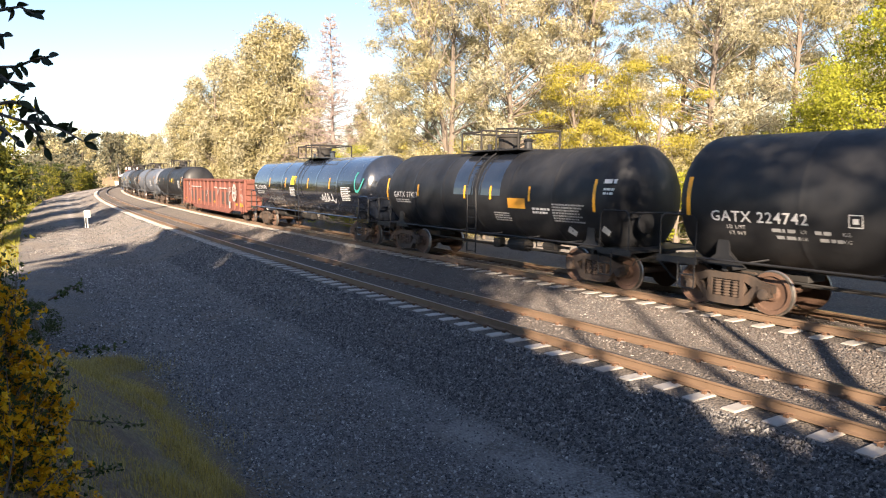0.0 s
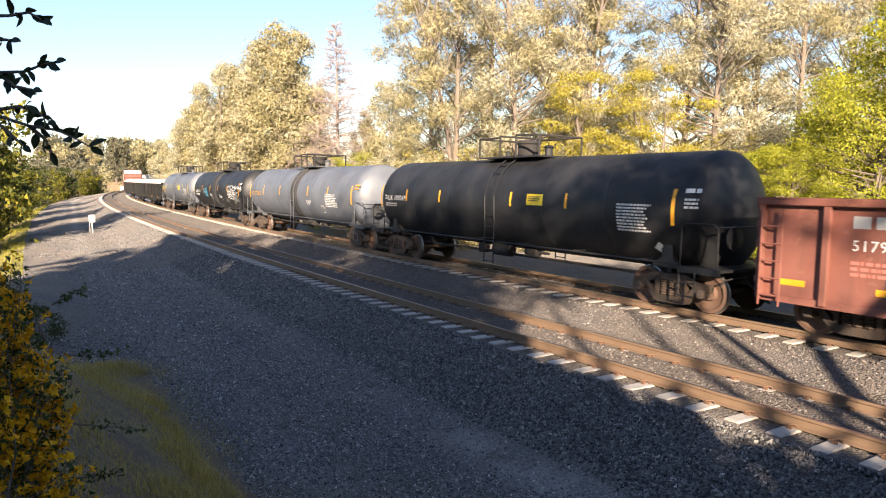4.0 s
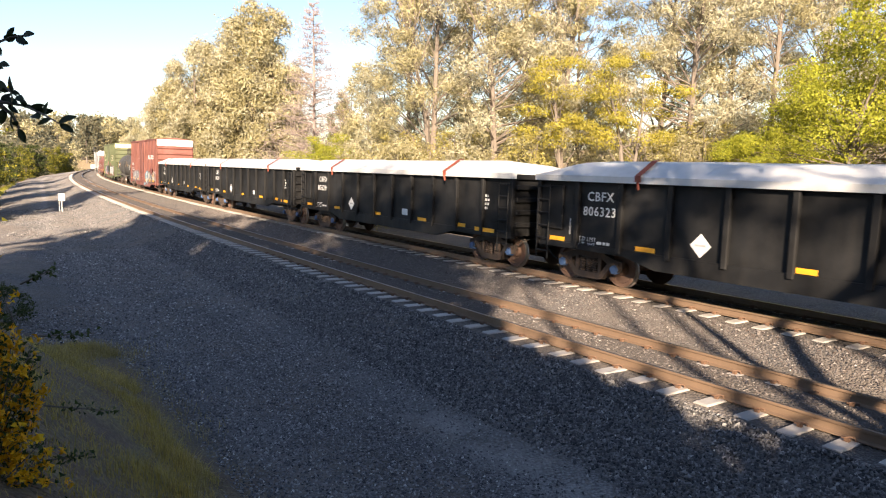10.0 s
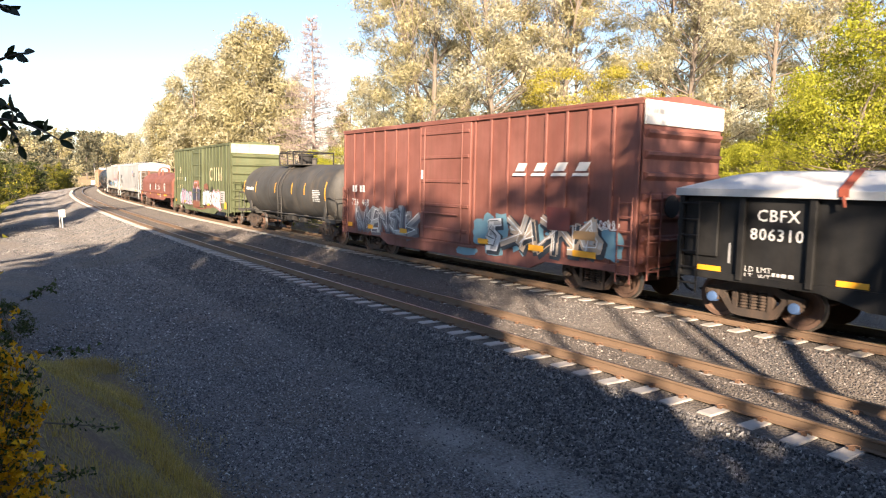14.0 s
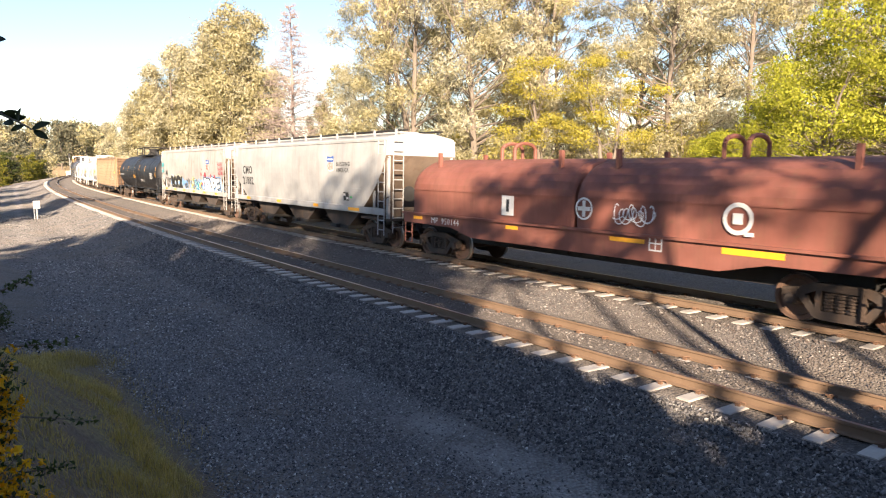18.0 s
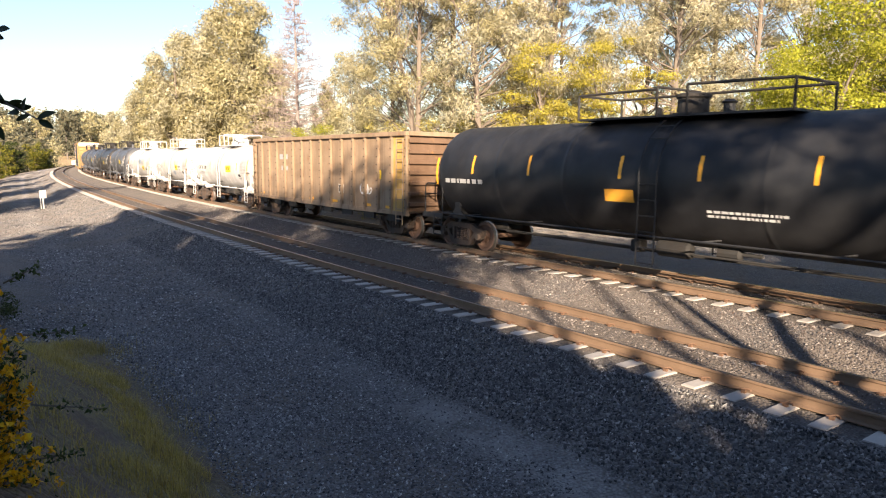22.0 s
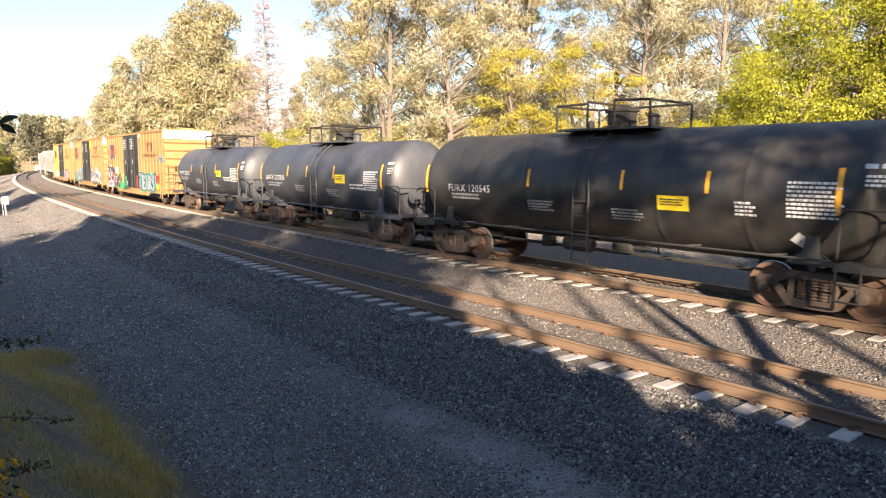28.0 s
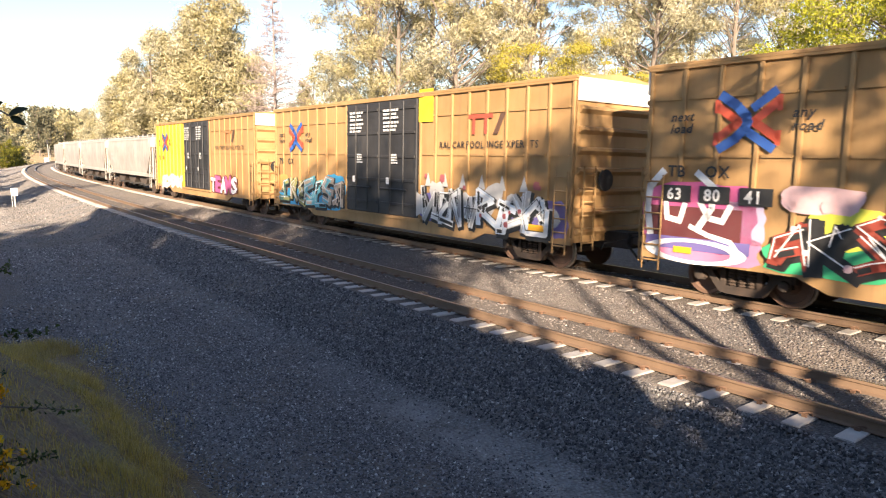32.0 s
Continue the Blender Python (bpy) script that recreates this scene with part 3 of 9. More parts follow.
def graffiti(parent, x, z, w, h, n, fills, line, halo, seed, lay, extra=()):
    """A sprayed piece: patches behind, thick letter strokes with dark edge and shine. lay(name, shape, x, z, material, off)."""
    rng = random.Random(seed)
    cell = w / n
    if halo:
        for i in range(n + 1):
            b = blob(rng, cell * rng.uniform(0.9, 1.5), h * rng.uniform(0.5, 0.95), 11, 0.5)
            lay("graffiti", (b, [tuple(range(11))]), x + i * cell + rng.uniform(-0.2, 0.2) * cell, z + h * rng.uniform(0.3, 0.75), halo, 0.004 + 0.0004 * i)
    for i in range(n):
        fx, fy = rng.random() < 0.5, rng.random() < 0.5
        glyph = [[(1 - a if fx else a, 1 - b if fy else b) for a, b in pts] for pts in rng.choice(WILD)]
        th = min(0.30 * cell, 0.24 * h) * rng.uniform(0.85, 1.15)
        tilt, rise = rng.uniform(-0.15, 0.25), rng.uniform(-0.06, 0.08) * h
        gh = h * rng.uniform(0.78, 0.98)
        lines = []
        for pts in glyph:
            lines.append([((p + rng.uniform(-.22, .22)) * cell * 1.05 + tilt * q * cell, (min(1, max(0, q + rng.uniform(-.2, .2)))) * (gh - th) + th * 0.5 + rise) for p, q in pts])
        lines.append([(rng.uniform(0, 1) * cell, rng.uniform(0.1, 0.9) * gh) for _ in range(3)])
        cx = x + i * cell
        lay("graffiti", join(*[(*stroke(p, th * 1.5), 0.05 * h, -0.05 * h) for p in lines]), cx, z, line, 0.008 + 0.0006 * i)
        fill = fills[rng.randrange(len(fills))]
        lay("graffiti", join(*[(*stroke(p, th), 0, 0) for p in lines]), cx, z, fill, 0.0125 + 0.0006 * i)
        other = fills[rng.randrange(len(fills))]
        short = [[(a[0] * 0.6 + b[0] * 0.4, a[1] * 0.6 + b[1] * 0.4), b] for p in lines for a, b in zip(p, p[1:])]
        lay("graffiti", join(*[(*stroke(p, th * 0.5), 0.12 * th, -0.1 * th) for p in short[::2]]), cx, z, other if other is not fill else line, 0.017 + 0.0006 * i)
        lay("graffiti", join(*[(*stroke(p, th * 0.12), -0.28 * th, 0.2 * th) for p in lines]), cx, z, SPRAYWHITE if fill is not SPRAYWHITE else line, 0.0205 + 0.0006 * i)
    for m, count in extra:
        for _ in range(count):
            r = rng.uniform(0.04, 0.13)
            lay("graffiti", (blob(rng, 2 * r, 2 * r, 9, 0.1), [tuple(range(9))]), x + rng.uniform(0, w), z + rng.uniform(0.1, 1.15) * h, m, 0.026)


def tag_line(parent, x, z, w, h, material, seed, lay, width=0.03, loops=1):
    rng = random.Random(seed)
    shapes = []
    for _ in range(min(2, loops)):
        sv, sf = stroke(curl(rng, 0, 0, w, h, max(6, min(14, int(7 * w / h)))), 0.62 * width)
        shapes.append((sv, sf, 0, 0))
    lay("graffiti", join(*shapes), x, z, material, 0.012)


# ---- running gear ----
def prism(bm, pts, y0, y1):
    """Extrude an (x, z) outline from y0 to y1."""
    a = [bm.verts.new((p[0], y0, p[1])) for p in pts]
    b = [bm.verts.new((p[0], y1, p[1])) for p in pts]
    n = len(pts)
    bm.faces.new(a)
    bm.faces.new(b[::-1])
    for i in range(n):
        bm.faces.new((a[i], b[i], b[(i + 1) % n], a[(i + 1) % n]))


def frame_mesh():
    """Cast side frame of a freight truck: pedestals, arched top, spring window, deep middle."""
    bm = bmesh.new()
    top = [(-1.08, 0.50), (-1.08, 0.66), (-0.80, 0.70), (-0.45, 0.83), (0.45, 0.83), (0.80, 0.70), (1.08, 0.66), (1.08, 0.50), (0.74, 0.52), (0.42, 0.68), (-0.42, 0.68), (-0.74, 0.52)]
    low = [(-0.80, 0.56), (-0.66, 0.60), (-0.40, 0.30), (0.40, 0.30), (0.66, 0.60), (0.80, 0.56), (0.46, 0.16), (0.30, 0.13), (-0.30, 0.13), (-0.46, 0.16)]
    prism(bm, top, -0.07, 0.07)
    prism(bm, low, -0.075, 0.075)
    box(bm, -0.44, -0.33, -0.08, 0.08, 0.26, 0.72)
    box(bm, 0.33, 0.44, -0.08, 0.08, 0.26, 0.72)
    for x in (-0.89, 0.89):
        box(bm, x - 0.13, x + 0.13, -0.10, 0.06, 0.40, 0.62)
    bmesh.ops.recalc_face_normals(bm, faces=bm.faces[:])
    return to_mesh("side_frame", bm, TRUCKBROWN)


def spring_mesh():
    prof = []
    for k in range(6):
        z = 0.30 + k * 0.062
        prof += [(z, 0.068), (z + 0.02, 0.10), (z + 0.042, 0.10)]
    return to_mesh("spring", lathe(bmesh.new(), prof, "z", 8), TRUCKBROWN)


def wheelset_mesh():
    bm = bmesh.new()
    R = 0.457
    rod(bm, (0, -1.02, 0), (0, 1.02, 0), 0.075, 10)
    for s in (-1, 1):
        prof = [(s * 0.685, 0.09), (s * 0.685, 0.485), (s * 0.712, 0.485), (s * 0.722, R + 0.006), (s * 0.815, R - 0.005), (s * 0.815, 0.37), (s * 0.775, 0.34), (s * 0.745, 0.18), (s * 0.83, 0.14), (s * 0.83, 0.09)]
        if s > 0:
            prof = prof[::-1]
        lathe(bm, prof, "y", 28)
    bmesh.ops.recalc_face_normals(bm, faces=bm.faces[:])
    me = to_mesh("wheelset", bm, (WHEELRUST, TREAD))
    index = []
    for p in me.polygons:
        c = p.center
        r = math.hypot(c.x, c.z)
        index.append(1 if r > 0.435 and abs(abs(c.y) - 0.765) < 0.06 else 0)
    me.polygons.foreach_set("material_index", index)
    return me


def bolster_mesh():
    bm = boxes((-0.2, 0.2, -1.0, 1.0, 0.45, 0.68), (-0.28, 0.28, -0.35, 0.35, 0.55, 0.80), (-0.6, -0.5, -0.68, 0.68, 0.36, 0.5), (0.5, 0.6, -0.68, 0.68, 0.36, 0.5), bevel=0.02)
    return to_mesh("truck", bm, TRUCKBROWN)


def cap_mesh(material):
    bm = lathe(bmesh.new(), [(-1.16, 0.045), (-1.15, 0.10), (-1.06, 0.125), (-0.98, 0.125)], "y", 12)
    bmesh.ops.recalc_face_normals(bm, faces=bm.faces[:])
    return to_mesh("bearing", bm, material)


WHEELSETS = []          # wheelset, front gap of its car, length of the car


def truck(car, x, cap=None):
    t = obj("truck", cached("bolster", bolster_mesh), car, m=pose(x, 0, 0))
    for y in (-0.99, 0.99):
        obj("side_frame", cached("frame", frame_mesh), t, m=pose(0, y, 0))
        for sx in (-0.21, 0.0, 0.21):
            obj("spring", cached("spring", spring_mesh), t, m=pose(sx, y, 0))
    for dx in (-0.89, 0.89):
        w = obj("wheelset", cached("wheelset", wheelset_mesh), t, m=pose(dx, 0, 0.457))
        WHEELSETS.append((w, car, dx))
        obj("bearing", cached(("cap", cap.name if cap else ""), lambda: cap_mesh(cap or TRUCKBROWN)), t, m=pose(dx, 0, 0.457))
        obj("bearing", cached(("cap", ""), lambda: cap_mesh(TRUCKBROWN)), t, m=pose(dx, 0, 0.457, 0, 0, 180))
    obj("brake_beam", cached("beam", lambda: to_mesh("brake_beam", rods(((-0.4, -0.7, 0.35), (-0.4, 0.7, 0.35)), ((0.4, -0.7, 0.35), (0.4, 0.7, 0.35)), ((-0.4, 0.1, 0.35), (0.4, 0.1, 0.42)), r=0.035), IRON)), t)
    return t


def couplers(car, half):
    """Draft boxes, knuckles, air hoses and cut levers at both ends; half: coupler face from the middle."""
    def make():
        bm = boxes((-1.0, -0.42, -0.16, 0.16, 0.72, 1.02), (-0.44, -0.14, -0.11, 0.11, 0.76, 0.98), (-0.16, 0.04, -0.15, 0.13, 0.72, 1.02), (-0.02, 0.10, -0.05, 0.14, 0.74, 1.0), bevel=0.015)
        return to_mesh("coupler", bm, TRUCKBROWN)

    def hose():
        bm = rods(((-0.45, -0.34, 0.78), (-0.25, -0.33, 0.62), (-0.08, -0.28, 0.42), (0.03, -0.22, 0.36)), r=0.03)
        return to_mesh("air_hose", bm, IRON)

    def lever():
        return to_mesh("cut_lever", rods(((-0.5, -1.25, 0.7), (-0.45, -1.2, 0.86), (-0.35, -0.5, 0.92), (-0.2, -0.1, 1.03)), r=0.016), IRON)
    for turn, s in ((0, 1), (180, -1)):
        m = pose(s * half, 0, 0, 0, 0, turn)
        obj("coupler", cached("coupler", make), car, m=m)
        obj("air_hose", cached("hose", hose), car, m=m)
        obj("cut_lever", cached("lever", lever), car, m=m)


TRAIN = []


def car_base(name, label, category, gap0, gap1, truck_in=1.98, cap=None):
    car = thing(name, label, category, "cars of the freight train")
    half = (gap1 - gap0) / 2
    TRAIN.append((car, gap0, gap1 - gap0))
    for s in (-1, 1):
        truck(car, s * (half - truck_in), cap)
    couplers(car, half)
    return car, half


def ladder_mesh(width, z0, z1, step, material, key):
    """An upright ladder in the x-z plane, centred on x = 0."""
    def make():
        rows = [((-width / 2, 0, z0), (-width / 2, 0, z1)), ((width / 2, 0, z0), (width / 2, 0, z1))]
        z = z0 + step * 0.6
        while z < z1:
            rows.append(((-width / 2, 0, z), (width / 2, 0, z)))
            z += step
        return to_mesh("ladder", rods(*rows, r=0.02), material)
    return cached((key, width, z0, z1, step, material.name), make)


def clutter(car, half, mat, seed):
    """Brake reservoir, valves, pipes and rods under the car."""
    rng = random.Random(seed)
    x = rng.uniform(-1.5, 1.0)
    part("air_reservoir", lathe(bmesh.new(), [(x, 0.1), (x + 0.05, 0.2), (x + 0.85, 0.2), (x + 0.9, 0.1)], "x", 14, (0, -0.55, 0.78)), mat, car)
    part("brake_cylinder", lathe(bmesh.new(), [(x + 1.5, 0.15), (x + 2.0, 0.15), (x + 2.05, 0.05), (x + 2.5, 0.04)], "x", 12, (0, -0.4, 0.82)), mat, car)
    part("control_valve", boxes((x - 0.7, x - 0.4, -0.75, -0.45, 0.62, 0.92), bevel=0.03), mat, car)
    L = half - 3.2
    part("brake_pipe", rods(((-half + 1, -0.35, 0.80), (-L, -0.6, 0.72), (L, -0.6, 0.70), (half - 1, -0.35, 0.80)), ((-L, -0.2, 0.62), (L, -0.2, 0.6)), r=0.025), mat, car)


def tank_car(label, gap0, gap1, shell, R=1.45, zc=2.3, trim=None, inset=0.8, band=None, top="rail", ladder=True, cap=None, sill_rail=True, top_len=3.0, seed=0):
    trim = trim or shell
    car, half = car_base("tank_car", label, "tank car", gap0, gap1, cap=cap)
    e = half - inset
    bm = bmesh.new()
    prof = [(-e + R * 0.42 * (1 - math.cos(a)), R * math.sin(a)) for a in np.linspace(0.12, math.pi / 2, 9)]
    mid = [(-e + R * 0.42 + 0.06, R)]
    n = 6
    for i in range(1, n):                               # welded rings, a hair proud
        xx = -e + R * 0.42 + (2 * e - 2 * R * 0.42) * i / n
        mid += [(xx - 0.12, R), (xx - 0.04, R), (xx - 0.025, R + 0.005), (xx + 0.025, R + 0.005), (xx + 0.04, R), (xx + 0.12, R)]
    lathe(bm, prof + mid + [(e - R * 0.42 - 0.06, R)] + [(-a, r) for a, r in prof[::-1]], "x", 56, (0, 0, zc))
    bmesh.ops.recalc_face_normals(bm, faces=bm.faces[:])
    tank = part("tank", bm, shell, car, smooth=True)
    for s in (-1, 1):
        hx = s * (half - 1.98)
        bm = bmesh.new()                                # saddle and stub sill
        for y in (-1, 1):
            pts = [(hx - 0.5, 0.98), (hx + 0.5, 0.98), (hx + 0.16, 1.22), (hx + 0.10, zc - R * 0.42), (hx - 0.10, zc - R * 0.42), (hx - 0.16, 1.22)]
            prism(bm, pts, *sorted((y * 1.16, y * 1.22)))
        box(bm, hx - 0.06, hx + 0.06, -1.12, 1.12, 0.86, zc - R * 0.7)
        part("saddle", bm, trim, car)
        x0, x1 = sorted((s * (half - 0.45), s * (half - 3.4)))
        part("stub_sill", boxes((x0, x1, -0.33, 0.33, 0.70, 1.06), bevel=0.02), IRON, car)
        x0, x1 = sorted((s * (half - 0.42), s * (half - 1.5)))
        part("end_platform", boxes((x0, x1, -1.42, 1.42, 1.02, 1.08), (x0, x1, -1.45, -1.40, 0.95, 1.10), (x0, x1, 1.40, 1.45, 0.95, 1.10)), trim, car)
        xa, xb = s * (half - 0.5), s * (half - 1.45)
        part("end_handrail", rods(((xa, -1.42, 1.08), (xa, -1.42, 1.95), (s * (half - 0.62), -1.42, 2.05), (xb + s * 0.1, -1.42, 2.05), (xb, -1.42, 1.95), (xb, -1.42, 1.08)),
                                  ((xa, -1.42, 2.0), (xa, 1.42, 2.0), (xa, 1.42, 1.08)), r=0.022), trim, car)
        part("step", rods(((xb, -1.45, 1.02), (xb, -1.45, 0.42), (xb + s * 0.42, -1.45, 0.42), (xb + s * 0.42, -1.45, 1.02)), ((xb, -1.45, 0.72), (xb + s * 0.42, -1.45, 0.72)), r=0.018), trim, car)
        if s > 0:
            part("hand_brake", lathe(bmesh.new(), [(half - 0.60, 0.05), (half - 0.58, 0.28), (half - 0.54, 0.28), (half - 0.52, 0.05)], "x", 16, (0, -0.75, 1.75)), trim, car)
    if sill_rail:
        g = half - 1.5
        for y in (-1.44, 1.44):
            part("side_rail", rods(((-g, y, 1.12), (g, y, 1.12)), r=0.026), trim, car)
            for x in np.linspace(-g + 1.2, g - 1.2, 6):
                if abs(x) > 0.7:
                    part("rail_bracket", rods(((x, y, 1.12), (x + 0.22, y * 0.72, zc - R * 0.80)), r=0.02), trim, car)
    if ladder:
        for y in (-1, 1):
            pts, lx = [], 0.24
            for h in np.linspace(-0.62, 1.42, 9):
                t = h / 1.0
                pts.append((max(abs(math.cos(t)) * (R + 0.10), 0.4) if h > 0 else R + 0.08, zc + (R + 0.10) * math.sin(t)))
            bm = bmesh.new()
            for sx in (-lx, lx):
                line = [(sx, y * a, b) for a, b in pts]
                line = [(sx, y * (R + 0.06), 0.45)] + [(sx, y * (R + 0.06), zc - 0.5)] + line[3:]
                for a, b in zip(line, line[1:]):
                    rod(bm, a, b, 0.022, 5)
            z = 0.5
            while z < zc:
                rod(bm, (-lx, y * (R + 0.06), z), (lx, y * (R + 0.06), z), 0.016, 5)
                z += 0.36
            for a, b in pts[5:]:
                rod(bm, (-lx, y * a, b), (lx, y * a, b), 0.016, 5)
            part("ladder", bm, trim, car)
    zt = zc + R
    if top == "rail":
        part("platform", boxes((-top_len / 2, top_len / 2, -0.85, 0.85, zt - 0.02, zt + 0.03)), trim, car)
        h = zt + 0.62
        a = top_len / 2
        part("platform_railing", rods(((-a, -0.85, zt), (-a, -0.85, h), (-0.4, -0.85, h)), ((0.4, -0.85, zt), (0.4, -0.85, h + 0.05), (a, -0.85, h), (a, -0.85, zt)), ((-0.4, -0.85, zt), (-0.4, -0.85, h + 0.05), (-0.4, 0.85, h + 0.05)),
                                      ((-a, 0.85, zt), (-a, 0.85, h), (a, 0.85, h), (a, 0.85, zt)), ((-a, -0.85, h), (-a, 0.85, h)), ((a, -0.85, h), (a, 0.85, h)), r=0.034), trim if trim is WHITE else IRON, car)
        bm = lathe(bmesh.new(), [(zt - 0.1, 0.36), (zt + 0.42, 0.36), (zt + 0.46, 0.41), (zt + 0.52, 0.41), (zt + 0.56, 0.3)], "z", 18)
        bmesh.ops.recalc_face_normals(bm, faces=bm.faces[:])
        part("manway", bm, trim if trim is WHITE else IRON, car)
        bm = lathe(bmesh.new(), [(zt - 0.1, 0.13), (zt + 0.28, 0.13), (zt + 0.32, 0.18), (zt + 0.38, 0.1)], "z", 12, (0.85, 0.1, 0))
        part("valve", bm, trim, car)
        part("valve", lathe(bmesh.new(), [(zt - 0.1, 0.08), (zt + 0.22, 0.08), (zt + 0.26, 0.05)], "z", 10, (-0.8, -0.2, 0)), trim, car)
    if band:
        bm = bmesh.new()
        lathe(bm, [(-0.55, R + 0.004), (-0.55, R + 0.010), (0.55, R + 0.010), (0.55, R + 0.004)], "x", 56, (0, 0, zc))
        bmesh.ops.recalc_face_normals(bm, faces=bm.faces[:])
        part("jacket_band", bm, band, car, smooth=False)
    clutter(car, half, IRON, seed)

    def lay(name, shape, x, h, material, off=0.008, label=""):
        return on_tank(name, shape, x, h, material, car, R, zc, off, label)
    return car, half, lay, R, zc


def strips(lay, half, xs, h=-0.1, tall=0.42, wide=0.09, mat=None, ends=0.9, tips=True):
    for x in xs:
        lay("reflector", rect(wide, tall, 1, 3), x, h, mat or AMBER, 0.009)
    for x in (-half + ends + 0.3, half - ends - 0.85) if tips else ():
        lay("reflector", rect(0.10, 0.85, 1, 5), x, -0.32, mat or AMBER, 0.009)


def ribbed(car, mat, x0, x1, z0, z1, n, y=1.5, depth=0.12, width=0.12, name="rib"):
    key = ("rib", round(z1 - z0, 3), depth, width, mat.name)

    def make():
        bm = boxes((-width / 2, width / 2, -depth, 0, 0, z1 - z0), bevel=0.012)
        return to_mesh("rib", bm, mat)
    me = cached(key, make)
    for i in range(n):
        x = x0 + (x1 - x0) * i / max(1, n - 1)
        obj(name, me, car, m=pose(x, -y, z0))
        obj(name, me, car, m=pose(x, y, z0, 0, 0, 180))


def side_ladder(car, x, z0, z1, y, mat, width=0.42):
    obj("ladder", ladder_mesh(width, z0, z1, 0.34, mat, "lad"), car, m=pose(x, -y, 0))


def gondola(label, gap0, gap1, mat, z0=0.95, z1=2.66, ribs=15, inset=0.55, truck_in=2.15, category="gondola car", cap=None, end_mat=None, seed=1, rib_depth=0.11, W=1.46):
    """Open car: side sheets, posts, top chord, ribbed ends, floor."""
    car, half = car_base("gondola", label, category, gap0, gap1, truck_in, cap)
    e = half - inset
    for y in (-1, 1):
        a, b = sorted((y * (W - 0.05), y * W))
        part("side_sheet", boxes((-e, e, a, b, z0, z1)), mat, car)
        a, b = sorted((y * (W - 0.06), y * (W + rib_depth + 0.02)))
        part("top_chord", boxes((-e - 0.02, e + 0.02, a, b, z1 - 0.02, z1 + 0.13), bevel=0.015), mat, car)
        bm = bmesh.new()
        d = half - truck_in
        deep = 0.32 if z1 < 3 else 0.12
        prism(bm, [(-e, z0 + 0.05), (-e, z0 - 0.08), (-d + 1.5, z0 - 0.10), (-d + 2.4, z0 - deep), (d - 2.4, z0 - deep), (d - 1.5, z0 - 0.10), (e, z0 - 0.08), (e, z0 + 0.05)], *sorted((y * (W - 0.06), y * (W + 0.06))))
        bmesh.ops.recalc_face_normals(bm, faces=bm.faces[:])
        part("side_sill", bm, mat, car)
    ribbed(car, mat, -e + 0.06, e - 0.06, z0 - 0.05, z1, ribs, W, rib_depth, 0.13)
    for s in (-1, 1):
        a, b = sorted((s * (e - 0.05), s * e))
        part("end_sheet", boxes((a, b, -W, W, z0, z1)), end_mat or mat, car)
        a, b = sorted((s * e, s * (e + 0.11)))
        for z in np.arange(z0 + 0.25, z1 - 0.1, 0.36):
            part("end_rib", boxes((a, b, -W, W, z, z + 0.14), bevel=0.02), end_mat or mat, car)
        a, b = sorted((s * (e - 0.04), s * (e + 0.13)))
        part("end_chord", boxes((a, b, -W, W, z1 - 0.02, z1 + 0.13), bevel=0.015), mat, car)
        side_ladder(car, s * (e - 0.32), 0.55, z1 - 0.1, W + 0.16, mat)
    part("floor", boxes((-e, e, -W + 0.05, W - 0.05, z0, z0 + 0.08)), IRON, car)
    part("centre_sill", boxes((-half + 0.6, half - 0.6, -0.3, 0.3, 0.62, z0)), IRON, car)
    clutter(car, half, IRON, seed)

    def lay(name, shape, x, z, material, off=0.004, label=""):
        return on_side(name, shape, x, z, material, car, -W, label, off)
    return car, half, lay, W


